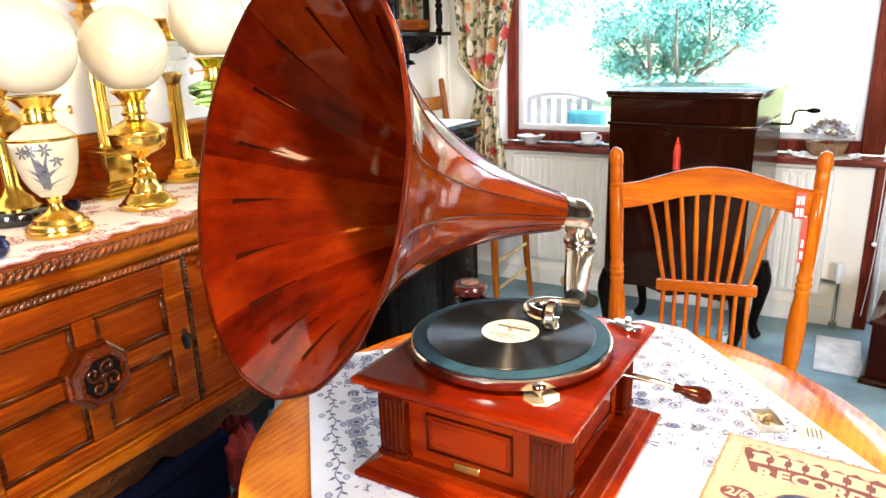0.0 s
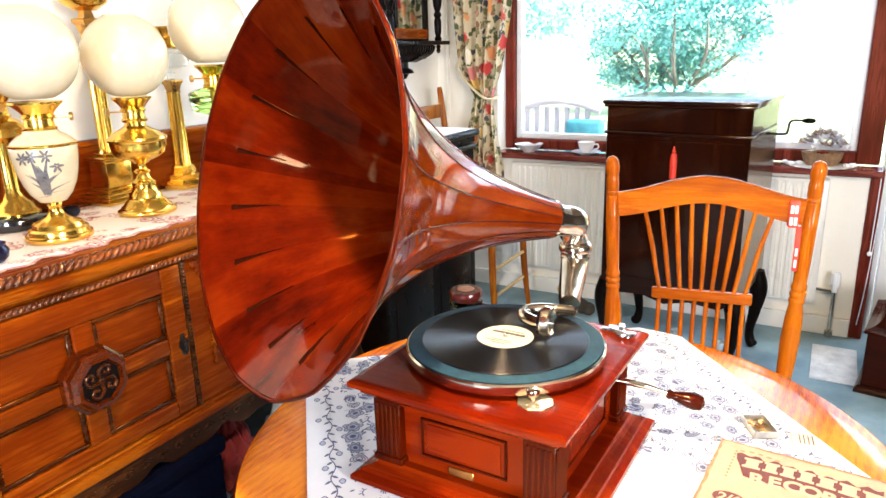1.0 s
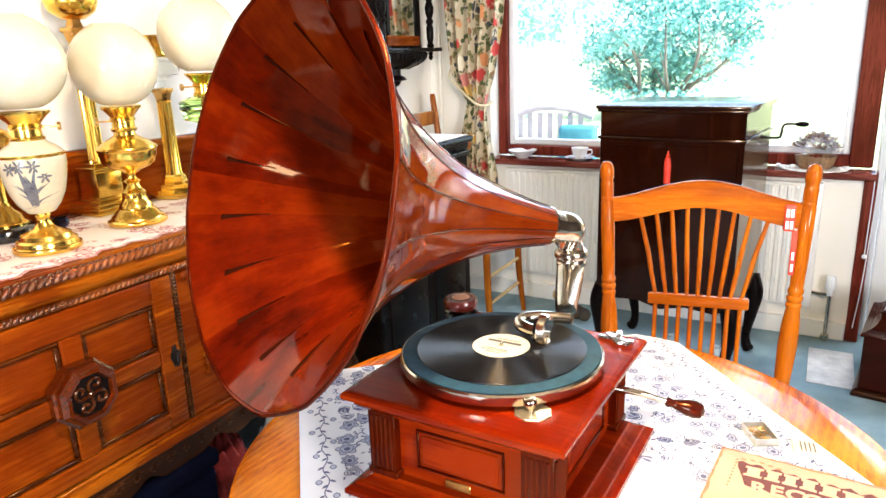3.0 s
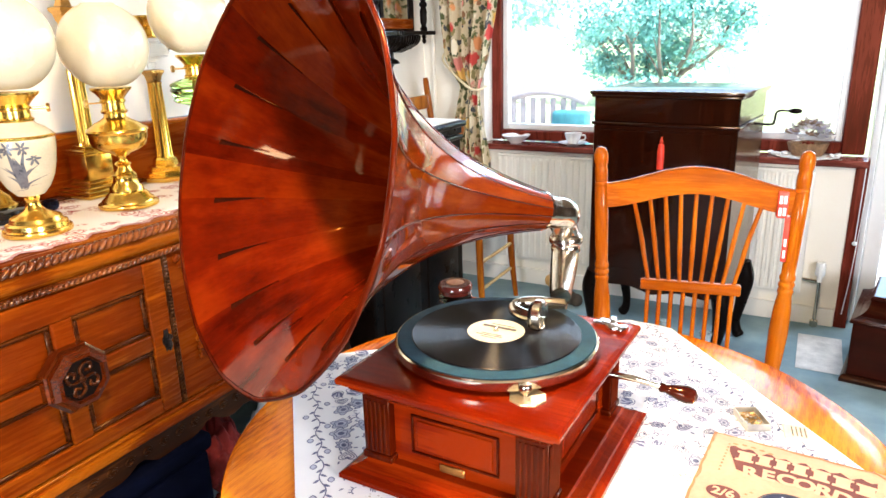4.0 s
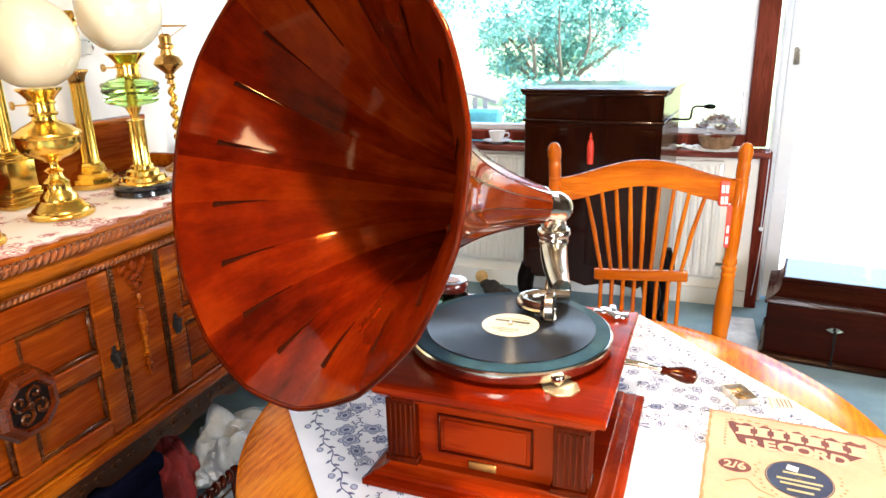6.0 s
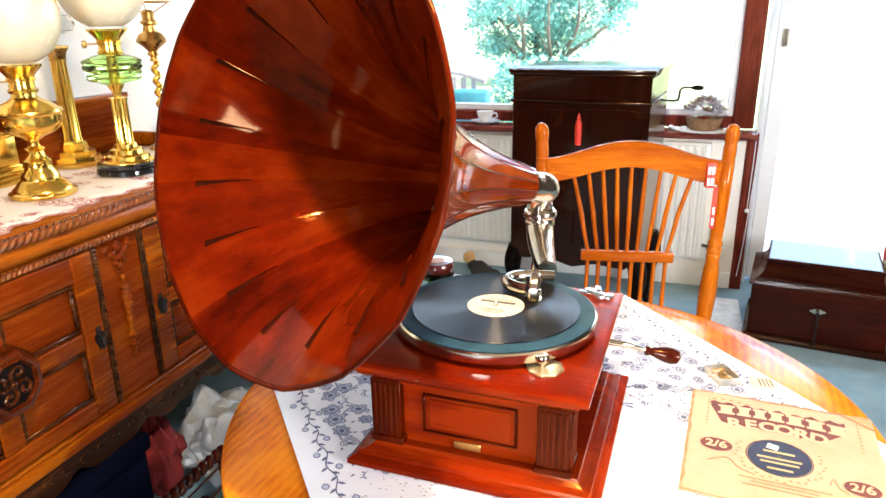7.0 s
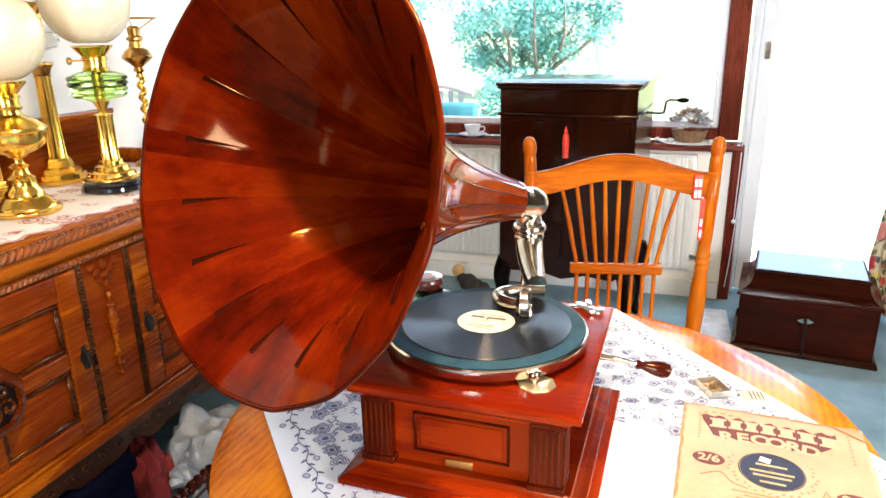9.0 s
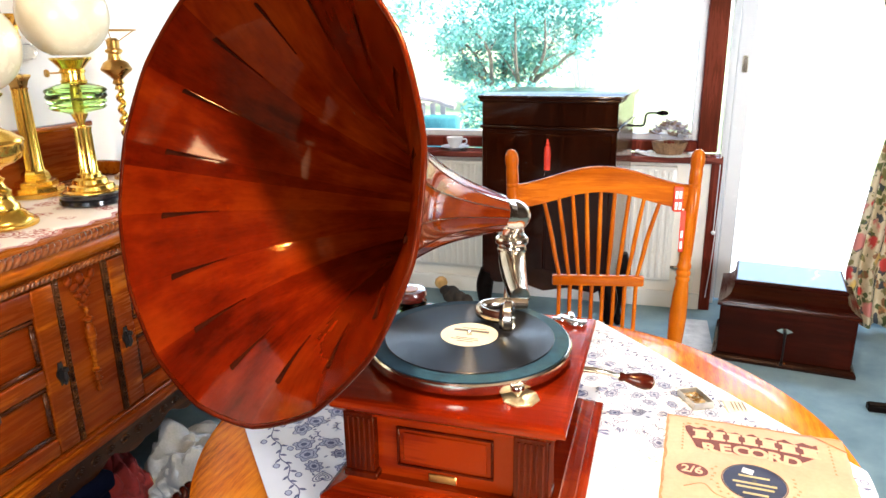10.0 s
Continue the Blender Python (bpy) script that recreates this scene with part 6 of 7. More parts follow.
for k in range(4):
    a = (-0.24, 0.24)[k % 2], (0.03, 0.37)[k // 2]
    part("foot", boxed((a[0] - 0.02, a[1] - 0.02, -0.0), (a[0] + 0.02, a[1] + 0.02, 0.012), 0.003), BLACK_WOOD, trunk)
lk = part("lock_plate", slabbed([(0.026 * math.cos(a) * (1 + .2 * math.cos(4 * a)), 0.012 * math.sin(a)) for a in np.linspace(0, 2 * math.pi, 25)[:-1]], 0, 0.003), NICKEL, trunk, "nickel keyhole plate")
lk.matrix_local = Matrix.Translation((0.0, 0.005, 0.165)) @ pose(0, 0, 0, 90, 0, 0)
bm = bmesh.new()
tube(bm, [(0, -0.004, 0.165), (0, -0.022, 0.164)], 0.006, 10)
tube(bm, [(0, -0.020, 0.172), (0.001, -0.021, 0.10), (0.0, -0.020, 0.034)], [0.006, 0.0045, 0.0045], 10)
tube(bm, [(0, -0.020, 0.032), (0, -0.035, 0.026)], 0.008, 10)
part("crank", bm, IRON, trunk, "dark crank standing in the lock")
part("lid_panel", boxed((-0.205, 0.060, 0.3485), (0.205, 0.340, 0.352), 0.001), CASE_WOOD, trunk, "glossy polished lid panel")
paper = tagged(part("leaflet", boxed((0.20, 2.30, 0.001), (0.375, 2.68, 0.004), 0.001), surface("printed_paper", (0.45, 0.44, 0.42), (0.82, 0.8, 0.76), 0.7, 0, 14, (1, 1, 1), 0.05)), "printed newspaper leaflet lying on the carpet", "leaflet")
paper.matrix_world = Matrix.Translation((0.06, 0, 0))
tagged(part("door_wedge", boxed((0.94, 1.905, 0.0), (1.10, 1.945, 0.03), 0.006), BLACK_WOOD), "small dark wooden bar lying on the carpet", "wooden bar")

# ---- glass carafes on the carpet ----
# pale, partly opaque glass, so the carafes stand out from the carpet
MILKY = glass("milky_glass", (0.80, 0.88, 0.90), 0.12)
MILKY.node_tree.nodes["Principled BSDF"].inputs["Transmission Weight"].default_value = 0.72


def carafe(x, y, h, r):
    prof = [(0, 0.004), (r * 0.9, 0.0), (r, 0.01), (r * 0.98, h * 0.2), (r * 0.75, h * 0.45), (r * 0.36, h * 0.66), (r * 0.3, h * 0.85), (r * 0.42, h), (r * 0.36, h), (r * 0.25, h * 0.85), (r * 0.3, h * 0.66), (r * 0.68, h * 0.45), (r * 0.9, h * 0.2), (r * 0.9, 0.014), (0, 0.012)]
    ob = tagged(part("carafe", lathed(prof, 28), MILKY), "clear glass carafe standing on the carpet", "carafe", "carafes on the carpet")
    ob.location = (x, y, 0)


for c in ((-0.20, 1.86, 0.30, 0.048), (-0.05, 1.86, 0.28, 0.055), (0.06, 2.0, 0.12, 0.045)):
    carafe(*c)
PLUSH = surface("black_plush", (0.006, 0.005, 0.005), (0.05, 0.035, 0.02), 0.95, 0, 14, (1, 1, 1), 0.6)
TAN = surface("tan_plush", (0.45, 0.22, 0.06), (0.65, 0.4, 0.15), 0.9, 0, 20, (1, 1, 1), 0.6)
bm = bmesh.new()
for x, y, z, r, k in ((0, 0, 0.05, 0.05, 0), (0.05, -0.02, 0.04, 0.04, 0), (0.09, -0.03, 0.035, 0.035, 0), (-0.055, -0.005, 0.115, 0.035, 1), (-0.03, -0.02, 0.08, 0.03, 0)):
    before = set(bm.faces)
    bmesh.ops.create_icosphere(bm, subdivisions=2, radius=r, matrix=Matrix.Translation((x, y, z)))
    for f in set(bm.faces) - before:
        f.material_index = k
toy = tagged(part("plush_toy", bm, [PLUSH, TAN]), "small black plush toy with tan top on the carpet", "toy")
toy.location = (-0.86, 2.62, 0)

# ---- things on the sill ----
CHINA = surface("white_china", (0.78, 0.76, 0.74), (0.88, 0.87, 0.86), 0.15, 0, 10, (1, 1, 1), 0.0, 0.4)
SZ = WIN[2]
ob = tagged(part("dish", lathed(((0, 0.002), (0.03, 0.0), (0.034, 0.006), (0.06, 0.025), (0.078, 0.042), (0.082, 0.044), (0.076, 0.038), (0.056, 0.022), (0.03, 0.008), (0, 0.008)), 40, None, 8, 0.05), CHINA), "white china dish with scalloped rim on the sill", "dish")
ob.location = (-1.225, 2.872, SZ)
cup = empty("cup_and_saucer", Matrix.Translation((-0.90, 2.872, SZ)), "white china cup on its saucer on the sill", "teacup")
part("saucer", lathed(((0, 0.002), (0.03, 0.0), (0.036, 0.005), (0.07, 0.014), (0.078, 0.018), (0.07, 0.018), (0.034, 0.010), (0, 0.008)), 40), CHINA, cup)
cp = part("cup", lathed(((0, 0.010), (0.022, 0.0095), (0.024, 0.016), (0.036, 0.03), (0.043, 0.055), (0.046, 0.066), (0.044, 0.066), (0.04, 0.054), (0.033, 0.031), (0.02, 0.02), (0, 0.018)), 40), CHINA, cup)
part("handle", smooth_tube([(0.042, 0, 0.055, 0.004), (0.062, 0, 0.056, 0.004), (0.064, 0, 0.036, 0.004), (0.038, 0, 0.028, 0.004)], 8, 5), CHINA, cp)
bask = empty("flower_basket", Matrix.Translation((0.200, 2.885, SZ)) @ Matrix.Diagonal((1.25, 1.05, 1.15, 1)), "small wicker basket of pale dried flowers on a doily", "flower basket")
WICKER = surface("brown_wicker", (0.14, 0.07, 0.03), (0.34, 0.2, 0.1), 0.7, 0, 60, (1, 1, 1), 0.6)
part("basket", lathed(((0, 0.004), (0.05, 0.004), (0.06, 0.02), (0.068, 0.05), (0.07, 0.055), (0.062, 0.054), (0.05, 0.02), (0, 0.012)), 40, None, 20, 0.06), WICKER, bask)
part("doily", lathed(((0, 0.001), (0.11, 0.001), (0.115, 0.003), (0, 0.004)), 40, None, 16, 0.08), LACE, bask)
random.seed(9)
FLOWERS = [surface("dried_petal_" + n, a, b, 0.9, 0, 40, (1, 1, 1), 0.4) for n, a, b in (("ivory", (0.62, 0.58, 0.54), (0.80, 0.78, 0.75)), ("mauve", (0.40, 0.36, 0.42), (0.58, 0.54, 0.60)), ("brown", (0.24, 0.15, 0.10), (0.44, 0.31, 0.22)))]
for k in range(54):
    a, r = random.uniform(0, 6.28), random.uniform(0, 0.066)
    bm = bmesh.new()
    c = Vector((r * math.cos(a) * 1.2, r * math.sin(a), 0.052 + 0.070 * (1 - (r / 0.075) ** 2) + random.uniform(-.01, .012)))
    for p in range(7):
        rot = Matrix.Translation(c) @ Euler((random.uniform(-.6, .6), random.uniform(-.6, .6), p * 0.9)).to_matrix().to_4x4()
        w = random.uniform(0.012, 0.021)
        vs = [bm.verts.new(rot @ Vector(q)) for q in ((0, 0, 0), (w * .5, w * .6, w * .3), (0, w * 1.5, w * .7), (-w * .5, w * .6, w * .3))]
        bm.faces.new(vs)
    part("dried_flower", bm, FLOWERS[k % 3], bask)
for k, (x, y) in enumerate(((0.075, 2.86), (0.11, 2.885), (0.05, 2.9), (0.30, 2.86), (0.325, 2.88))):
    bm = bmesh.new()
    bmesh.ops.create_icosphere(bm, subdivisions=2, radius=1.0, matrix=Matrix.Translation((x, y, SZ + 0.010)) @ pose(0, 0, 0, 0, 0, 37 * k) @ Matrix.Diagonal((0.022, 0.014, 0.010, 1)))
    for v in bm.verts:
        v.co += v.co.normalized() * 0.003 * noise.noise(v.co * 90)
    tagged(part("shell", bm, CHINA), "small pale sea shell lying on the sill", "shell", "shells on the sill")

# ---- small things on the table and gramophone ----
KRAFT = surface("aged_buff_paper", (0.50, 0.27, 0.16), (0.64, 0.385, 0.25), 0.75, 0, 9, (1, 1, 1), 0.15)
MAROON = surface("maroon_ink", (0.10, 0.024, 0.022), (0.16, 0.045, 0.038), 0.8, 0, 60)
SEPIA = surface("sepia_ink", (0.34, 0.14, 0.055), (0.48, 0.23, 0.10), 0.8, 0, 70)
KRAFT_DARK = surface("worn_buff_paper", (0.42, 0.20, 0.10), (0.54, 0.30, 0.16), 0.8, 0, 30)
NAVY = surface("navy_label", (0.005, 0.006, 0.024), (0.012, 0.014, 0.048), 0.5, 0, 40)
GOLD_INK = surface("gold_ink", (0.45, 0.32, 0.12), (0.6, 0.46, 0.2), 0.5, 0.2, 40)
slv = empty("record_sleeve", pose(0.2545, 0.2115, 0.7545, 0, 0, -4.2), "worn buff paper record sleeve with maroon print on the table", "record sleeve")
bm = bmesh.new()
G = 40
rows = []
for i in range(G + 1):
    row = []
    for j in range(G + 1):
        x, y = -0.126 + 0.252 * i / G, -0.142 + 0.270 * j / G
        ex = 0.0025 * noise.noise(Vector((y * 40, 1, 0))) if i in (0, G) else 0
        ey = 0.0025 * noise.noise(Vector((x * 40, 5, 0))) if j in (0, G) else 0
        edge = max(abs(x), abs(y)) / 0.128
        row.append(bm.verts.new((x + ex, y + ey, 0.0020 + 0.0009 * min(edge, 1.0) ** 10 * (1 + noise.noise(Vector((x * 14, y * 14, 2)))))))
    rows.append(row)
for a, b in zip(rows, rows[1:]):
    for j in range(G):
        bm.faces.new((a[j], a[j + 1], b[j + 1], b[j]))
sh = part("paper", bm, KRAFT, slv, "creased buff paper with worn edges")
sm = sh.modifiers.new("thickness", 'SOLIDIFY')
sm.thickness, sm.offset = 0.0012, 0


def flat(name, outline, z, mat, parent, label=""):
    return part(name, slabbed(outline, z, z + 0.0002), mat, parent, label, False)


def ring_pts(cx, cy, rx, ry, n=40):
    return [(cx + rx * math.cos(2 * math.pi * i / n), cy + ry * math.sin(2 * math.pi * i / n)) for i in range(n)]


PZ = 0.0031
ban = [(-0.098 + 0.186 * i / 30, 0.100 - 0.006 * math.cos(i) * .3 + 0.004 * math.sin(i * 1.7)) for i in range(31)]
ban += [(0.088, 0.085), (0.082, 0.065), (0.064, 0.048)] + [(0.05 - 0.13 * i / 16, 0.036 + 0.008 * abs(math.sin(i * 1.1))) for i in range(17)] + [(-0.088, 0.066), (-0.096, 0.085)]
flat("banner", ban, PZ, MAROON, slv, "maroon printed banner")


def lettering(name, text, size, x, y, z, mat, parent, turn=0, bold=0.0):
    cu = bpy.data.curves.new(name, 'FONT')
    cu.body, cu.size, cu.align_x, cu.align_y = text, size, 'CENTER', 'CENTER'
    cu.extrude, cu.offset = 0.0001, bold
    tmp = bpy.data.objects.new(name, cu)
    me = bpy.data.meshes.new_from_object(tmp)
    bpy.data.objects.remove(tmp)
    me.materials.clear()
    me.materials.append(mat)
    ob = new(name, me)
    ob.parent = parent
    ob.matrix_local = pose(x, y, z, 0, 0, turn)
    return ob


PALE_INK = surface("pale_paper_letters", (0.56, 0.33, 0.20), (0.68, 0.42, 0.27), 0.75, 0, 40)
for k, letter in enumerate("RECORD"):
    t = (k - 2.5) / 2.5
    lettering("lettering", letter, 0.0335, -0.006 + 0.056 * t, 0.050 - 0.006 * t * t, PZ + 0.0005, PALE_INK, slv, -7 * t, 0.0014)
# the maker's word above it, as plain serifed bars
x = -0.086
for w in (0.024, 0.020, 0.019, 0.021, 0.024, 0.025, 0.026):
    t = (x + w / 2 + 0.004) / 0.085
    y0, h = 0.071 - 0.007 * t * t, 0.026
    bar = [(0, 0), (1, 0), (1, .18), (.84, .24), (.84, .76), (1, .82), (1, 1), (0, 1), (0, .82), (.16, .76), (.16, .24), (0, .18)]
    flat("title_bar", [(x + w * a, y0 + h * b - 0.10 * t * w * a) for a, b in bar], PZ + 0.0004, PALE_INK, slv)
    x += w + 0.0028
lab = flat("disc_label", ring_pts(-0.004, -0.024, 0.0405, 0.0405), PZ, NAVY, slv, "navy disc label seen through the sleeve hole")
part("hole_rim", tubed([(-0.004 + 0.042 * math.cos(a), -0.024 + 0.042 * math.sin(a), PZ) for a in np.linspace(0, 2 * math.pi, 49)], 0.0008, 6, False), INK, slv)
flat("centre_hole", ring_pts(-0.004, -0.022, 0.0035, 0.0035, 16), PZ + 0.0004, INK, lab)
flat("price_tag", [(-0.020, -0.004), (-0.006, -0.008), (-0.003, 0.004), (-0.017, 0.008)], PZ + 0.0005, TAPE_WHITE, lab)
for w, y in ((0.024, -0.038), (0.016, -0.052), (0.020, -0.012), (0.028, -0.028)):
    flat("label_bar", [(-0.004 - w, y - 0.0022), (-0.004 + w, y - 0.0022), (-0.004 + w, y + 0.0022), (-0.004 - w, y + 0.0022)], PZ + 0.0004, GOLD_INK, lab)
for x, y in ((-0.085, -0.020), (0.092, -0.058)):
    oval = flat("price_oval", ring_pts(x, y, 0.0215, 0.0155), PZ, MAROON, slv, "maroon price oval")
    lettering("lettering", "2/6", 0.023, x, y, PZ + 0.0005, PALE_INK, oval, 0, 0.0006)
for x in (-0.100, 0.104):
    for i in range(9):
        flat("border_mark", [(x - .0018, 0.03 + .009 * i), (x + .0018, 0.03 + .009 * i), (x + .0008, 0.034 + .009 * i), (x - .0008, 0.034 + .009 * i)], PZ, SEPIA, slv)
for w, y in ((0.055, -0.085), (0.04, -0.092), (0.05, -0.100)):
    flat("text_bar", [(-w, y), (w, y), (w, y + 0.003), (-w, y + 0.003)], PZ, SEPIA, slv)
for k in range(2):
    pts = smooth_line([(-0.095 + .15 * k, -0.062), (-0.07 + .13 * k, -0.048), (-0.055 + .12 * k, -0.066), (-0.035 + .11 * k, -0.075)], 6)
    part("scroll", tubed([(p[0], p[1], PZ) for p in pts], 0.0007, 5), SEPIA, slv)

# ring of small sprigs round the label, browned edges and a turned-down corner
for k in range(26):
    a = math.pi * (0.86 + 1.28 * k / 25)
    cx, cy = -0.004 + (0.054 + 0.003 * math.sin(k * 2.1)) * math.cos(a), -0.024 + (0.053 + 0.003 * math.sin(k * 2.1)) * math.sin(a)
    flat("sprig_mark", [(cx + 0.0030 * math.cos(a + t) * (1 if i % 2 else 0.45), cy + 0.0030 * math.sin(a + t) * (1 if i % 2 else 0.45)) for i, t in enumerate(np.linspace(0, 2 * math.pi, 9)[:-1])], PZ, SEPIA, slv)
for k in range(5):
    x = -0.092 + 0.012 * k
    flat("sprig_mark", ring_pts(x, 0.108 + 0.003 * math.sin(k), 0.004, 0.0022, 10), PZ + 0.0002, SEPIA, slv)
for horizontal, at, inner in ((True, 0.1275, 0.121), (False, -0.1255, -0.1195), (True, -0.1415, -0.135)):
    bm = bmesh.new()
    n = 60
    rows = []
    for i in range(n + 1):
        t = -0.124 + (0.248 if horizontal else 0.250) * i / n
        w = at + (inner - at) * (0.35 + 0.65 * abs(noise.noise(Vector((t * 30, at * 50, 1)))) * 1.6)
        rows.append([bm.verts.new((t, q, 0.0037) if horizontal else (q, t, 0.0037)) for q in (at, w)])
    for a, b in zip(rows, rows[1:]):
        bm.faces.new((a[0], a[1], b[1], b[0]))
    part("browned_edge", bm, SEPIA, slv, "browned worn edge", False)
flap = flat("folded_corner", [(0.084, 0.127), (0.125, 0.122), (0.126, 0.096)], 0.0040, KRAFT_DARK, slv, "turned-down corner of the paper")
part("crease", tubed([(0.082, 0.128, 0.0044), (0.127, 0.093, 0.0044)], 0.0008, 5), SEPIA, flap)

tin = empty("needle_tin", pose(0.185, 0.408, 0.7535, 0, 0, 28), "open tin of brass gramophone needles on the runner", "needle tin")
TINM = surface("tin_plate", (0.45, 0.42, 0.36), (0.7, 0.66, 0.58), 0.3, 0.9, 30)
bm = bmesh.new()
for lo, hi in (((-0.018, -0.027, 0), (0.018, 0.027, 0.002)), ((-0.018, -0.027, 0), (-0.0168, 0.027, 0.012)), ((0.0168, -0.027, 0), (0.018, 0.027, 0.012)), ((-0.018, -0.027, 0), (0.018, -0.0258, 0.012)), ((-0.018, 0.0258, 0), (0.018, 0.027, 0.012))):
    box(bm, lo, hi)
part("tray", bm, TINM, tin)
random.seed(3)
bm = bmesh.new()
for k in range(60):
    c = Vector((random.uniform(-.011, .011), random.uniform(0.0, .019) if k % 4 else random.uniform(-.02, .0), 0.003 + random.uniform(0, .005)))
    a = random.uniform(0, 3.14)
    d2 = Vector((math.cos(a), math.sin(a), random.uniform(-.2, .2))) * 0.0055
    tube(bm, [c - d2, c + d2], [0.0009, 0.0003], 5)
tagged(part("needles", bm, BRASS_AGED, tin), "", "", "", "stuff")
card = tagged(part("printed_card", boxed((-0.017, -0.021, 0), (0.017, 0.021, 0.004), 0.0015), surface("buff_card", (0.62, 0.47, 0.3), (0.76, 0.62, 0.44), 0.7, 0, 30)), "small buff printed card lying on the runner", "card")
card.matrix_world = pose(0.248, 0.401, 0.7535, 0, 0, 8)
for k in range(4):
    part("text_bar", boxed((-0.006 + 0.006 * k, -0.013, 0.004), (-0.004 + 0.006 * k, 0.014, 0.0043)), INK, card)
jar = empty("polish_jar", Matrix.Translation((-0.292, 0.325, 0.9140)) @ Matrix.Diagonal((0.86, 0.86, 1, 1)), "squat dark jar with printed maroon lid on the gramophone", "jar")
part("pot", lathed(((0, 0), (0.030, 0), (0.033, 0.003), (0.034, 0.010), (0.031, 0.014), (0, 0.014)), 40), glass("dark_green_glass", (0.10, 0.22, 0.03), 0.1), jar, "dark green glass pot")
part("contents", lathed(((0, 0.002), (0.028, 0.002), (0.028, 0.012), (0, 0.012)), 30), BLACK_GLAZE, jar)
ld = part("lid", lathed(((0.028, 0.013), (0.031, 0.014), (0.031, 0.019), (0.034, 0.021), (0.034, 0.027), (0.031, 0.031), (0, 0.0325)), 40), surface("maroon_lacquer", (0.06, 0.008, 0.006), (0.14, 0.02, 0.012), 0.15, 0, 20, (1, 1, 1), 0, 0.6), jar, "glossy maroon lid")
part("lid_print", lathed(((0, 0.0327), (0.012, 0.0324), (0.018, 0.0321), (0, 0.0332)), 24), surface("orange_print", (0.35, 0.08, 0.02), (0.55, 0.28, 0.10), 0.4, 0, 90), ld)
ndl = empty("spare_soundbox_clip", pose(-0.022, 0.318, 0.9142, 0, 0, 20), "small chrome needle clip lying on the gramophone", "needle clip")
CHROME = surface("chrome", (0.75, 0.75, 0.76), (0.9, 0.9, 0.9), 0.12, 1.0, 30)
for k, (x, y, w, l2, h, a) in enumerate(((0, 0, .009, .022, .008, 20), (.014, -.012, .008, .012, .007, -35), (-.012, .008, .006, .014, .006, 70), (.006, .012, .005, .016, .009, -10))):
    bm = bmesh.new()
    box(bm, (-w, -l2, 0), (w, l2, h), 0.0025, 2, pose(x, y, 0, 0, 0, a))
    part("clip_leaf", bm, CHROME, ndl)

# ---- under and beside the sideboard ----
NAVY_CLOTH = surface("navy_cloth", (0.0005, 0.0007, 0.003), (0.0014, 0.002, 0.008), 0.95, 0, 12, (1, 1, 1), 0.4)
NAVY_CLOTH.node_tree.nodes["Principled BSDF"].inputs["Specular IOR Level"].default_value = 0.03
sbox = empty("storage_box", Matrix.Translation((-1.445, 0.11, 0)), "dark navy fabric storage box under the sideboard", "storage box")
part("body", boxed((-0.265, -0.40, 0.0), (0.265, 0.40, 0.262), 0.02, 3), NAVY_CLOTH, sbox)
part("lid", boxed((-0.275, -0.41, 0.260), (0.275, 0.41, 0.315), 0.018, 3), NAVY_CLOTH, sbox)
rack = empty("magazine_rack", Matrix.Translation((-1.05, 0.46, 0)), "low dark rack with barley-twist top rail", "magazine rack")
part("twist_rail", tubed([(0.008 * math.cos(t * 75), -0.17 + 0.34 * t, 0.20 + 0.008 * math.sin(t * 75)) for t in np.linspace(0, 1, 150)], 0.010, 10), MAHOGANY_DARK, rack, "barley-twist rail")
for y in (-0.175, 0.175):
    part("end_post", lathed(((0.012, 0), (0.016, 0.02), (0.010, 0.08), (0.016, 0.15), (0.013, 0.21), (0, 0.215)), 14, Matrix.Translation((0, y, 0))), MAHOGANY_DARK, rack)
    part("foot", boxed((-0.10, y - 0.012, 0), (0.10, y + 0.012, 0.02), 0.004), MAHOGANY_DARK, rack)
for x, z in ((-0.03, 0.12), (-0.06, 0.16), (0.02, 0.09)):
    part("lower_bar", tubed([(x, -0.17, z), (x * 0.6, 0.17, z + 0.02)], 0.0035, 8), OAK_DARK, rack)
PLASTIC = surface("white_polythene", (0.15, 0.15, 0.15), (0.34, 0.33, 0.31), 0.35, 0, 8, (1, 1, 1), 0.3)


def crumpled(name, at, size, mat, label, seed):
    bm = bmesh.new()
    bmesh.ops.create_icosphere(bm, subdivisions=5, radius=1.0)
    for v in bm.verts:
        q = v.co * 1.6 + Vector((seed, 0, 0))
        k = 1 + 0.30 * noise.noise(q) + 0.26 * abs(noise.noise(q * 1.9)) + 0.03 * abs(noise.noise(q * 5.0))
        v.co = Vector((v.co.x * size[0], v.co.y * size[1], max(v.co.z * k, -0.9) * size[2])) * k
    low = min(v.co.z for v in bm.verts)
    for v in bm.verts:
        v.co.z -= low
    ob = tagged(part(name, bm, mat, None, angle=30), label, "bag")
    ob.location = at
    return ob


crumpled("carrier_bag", (-1.17, 0.80, 0.001), (0.13, 0.14, 0.105), PLASTIC, "crumpled white plastic carrier bag on the carpet", 2.0)
crumpled("red_bag", (-1.30, 0.64, 0.001), (0.085, 0.075, 0.105), surface("red_cloth", (0.09, 0.001, 0.0006), (0.16, 0.003, 0.0015), 0.9, 0, 20, (1, 1, 1), 0.3), "small red cloth bag on the carpet", 7.0)

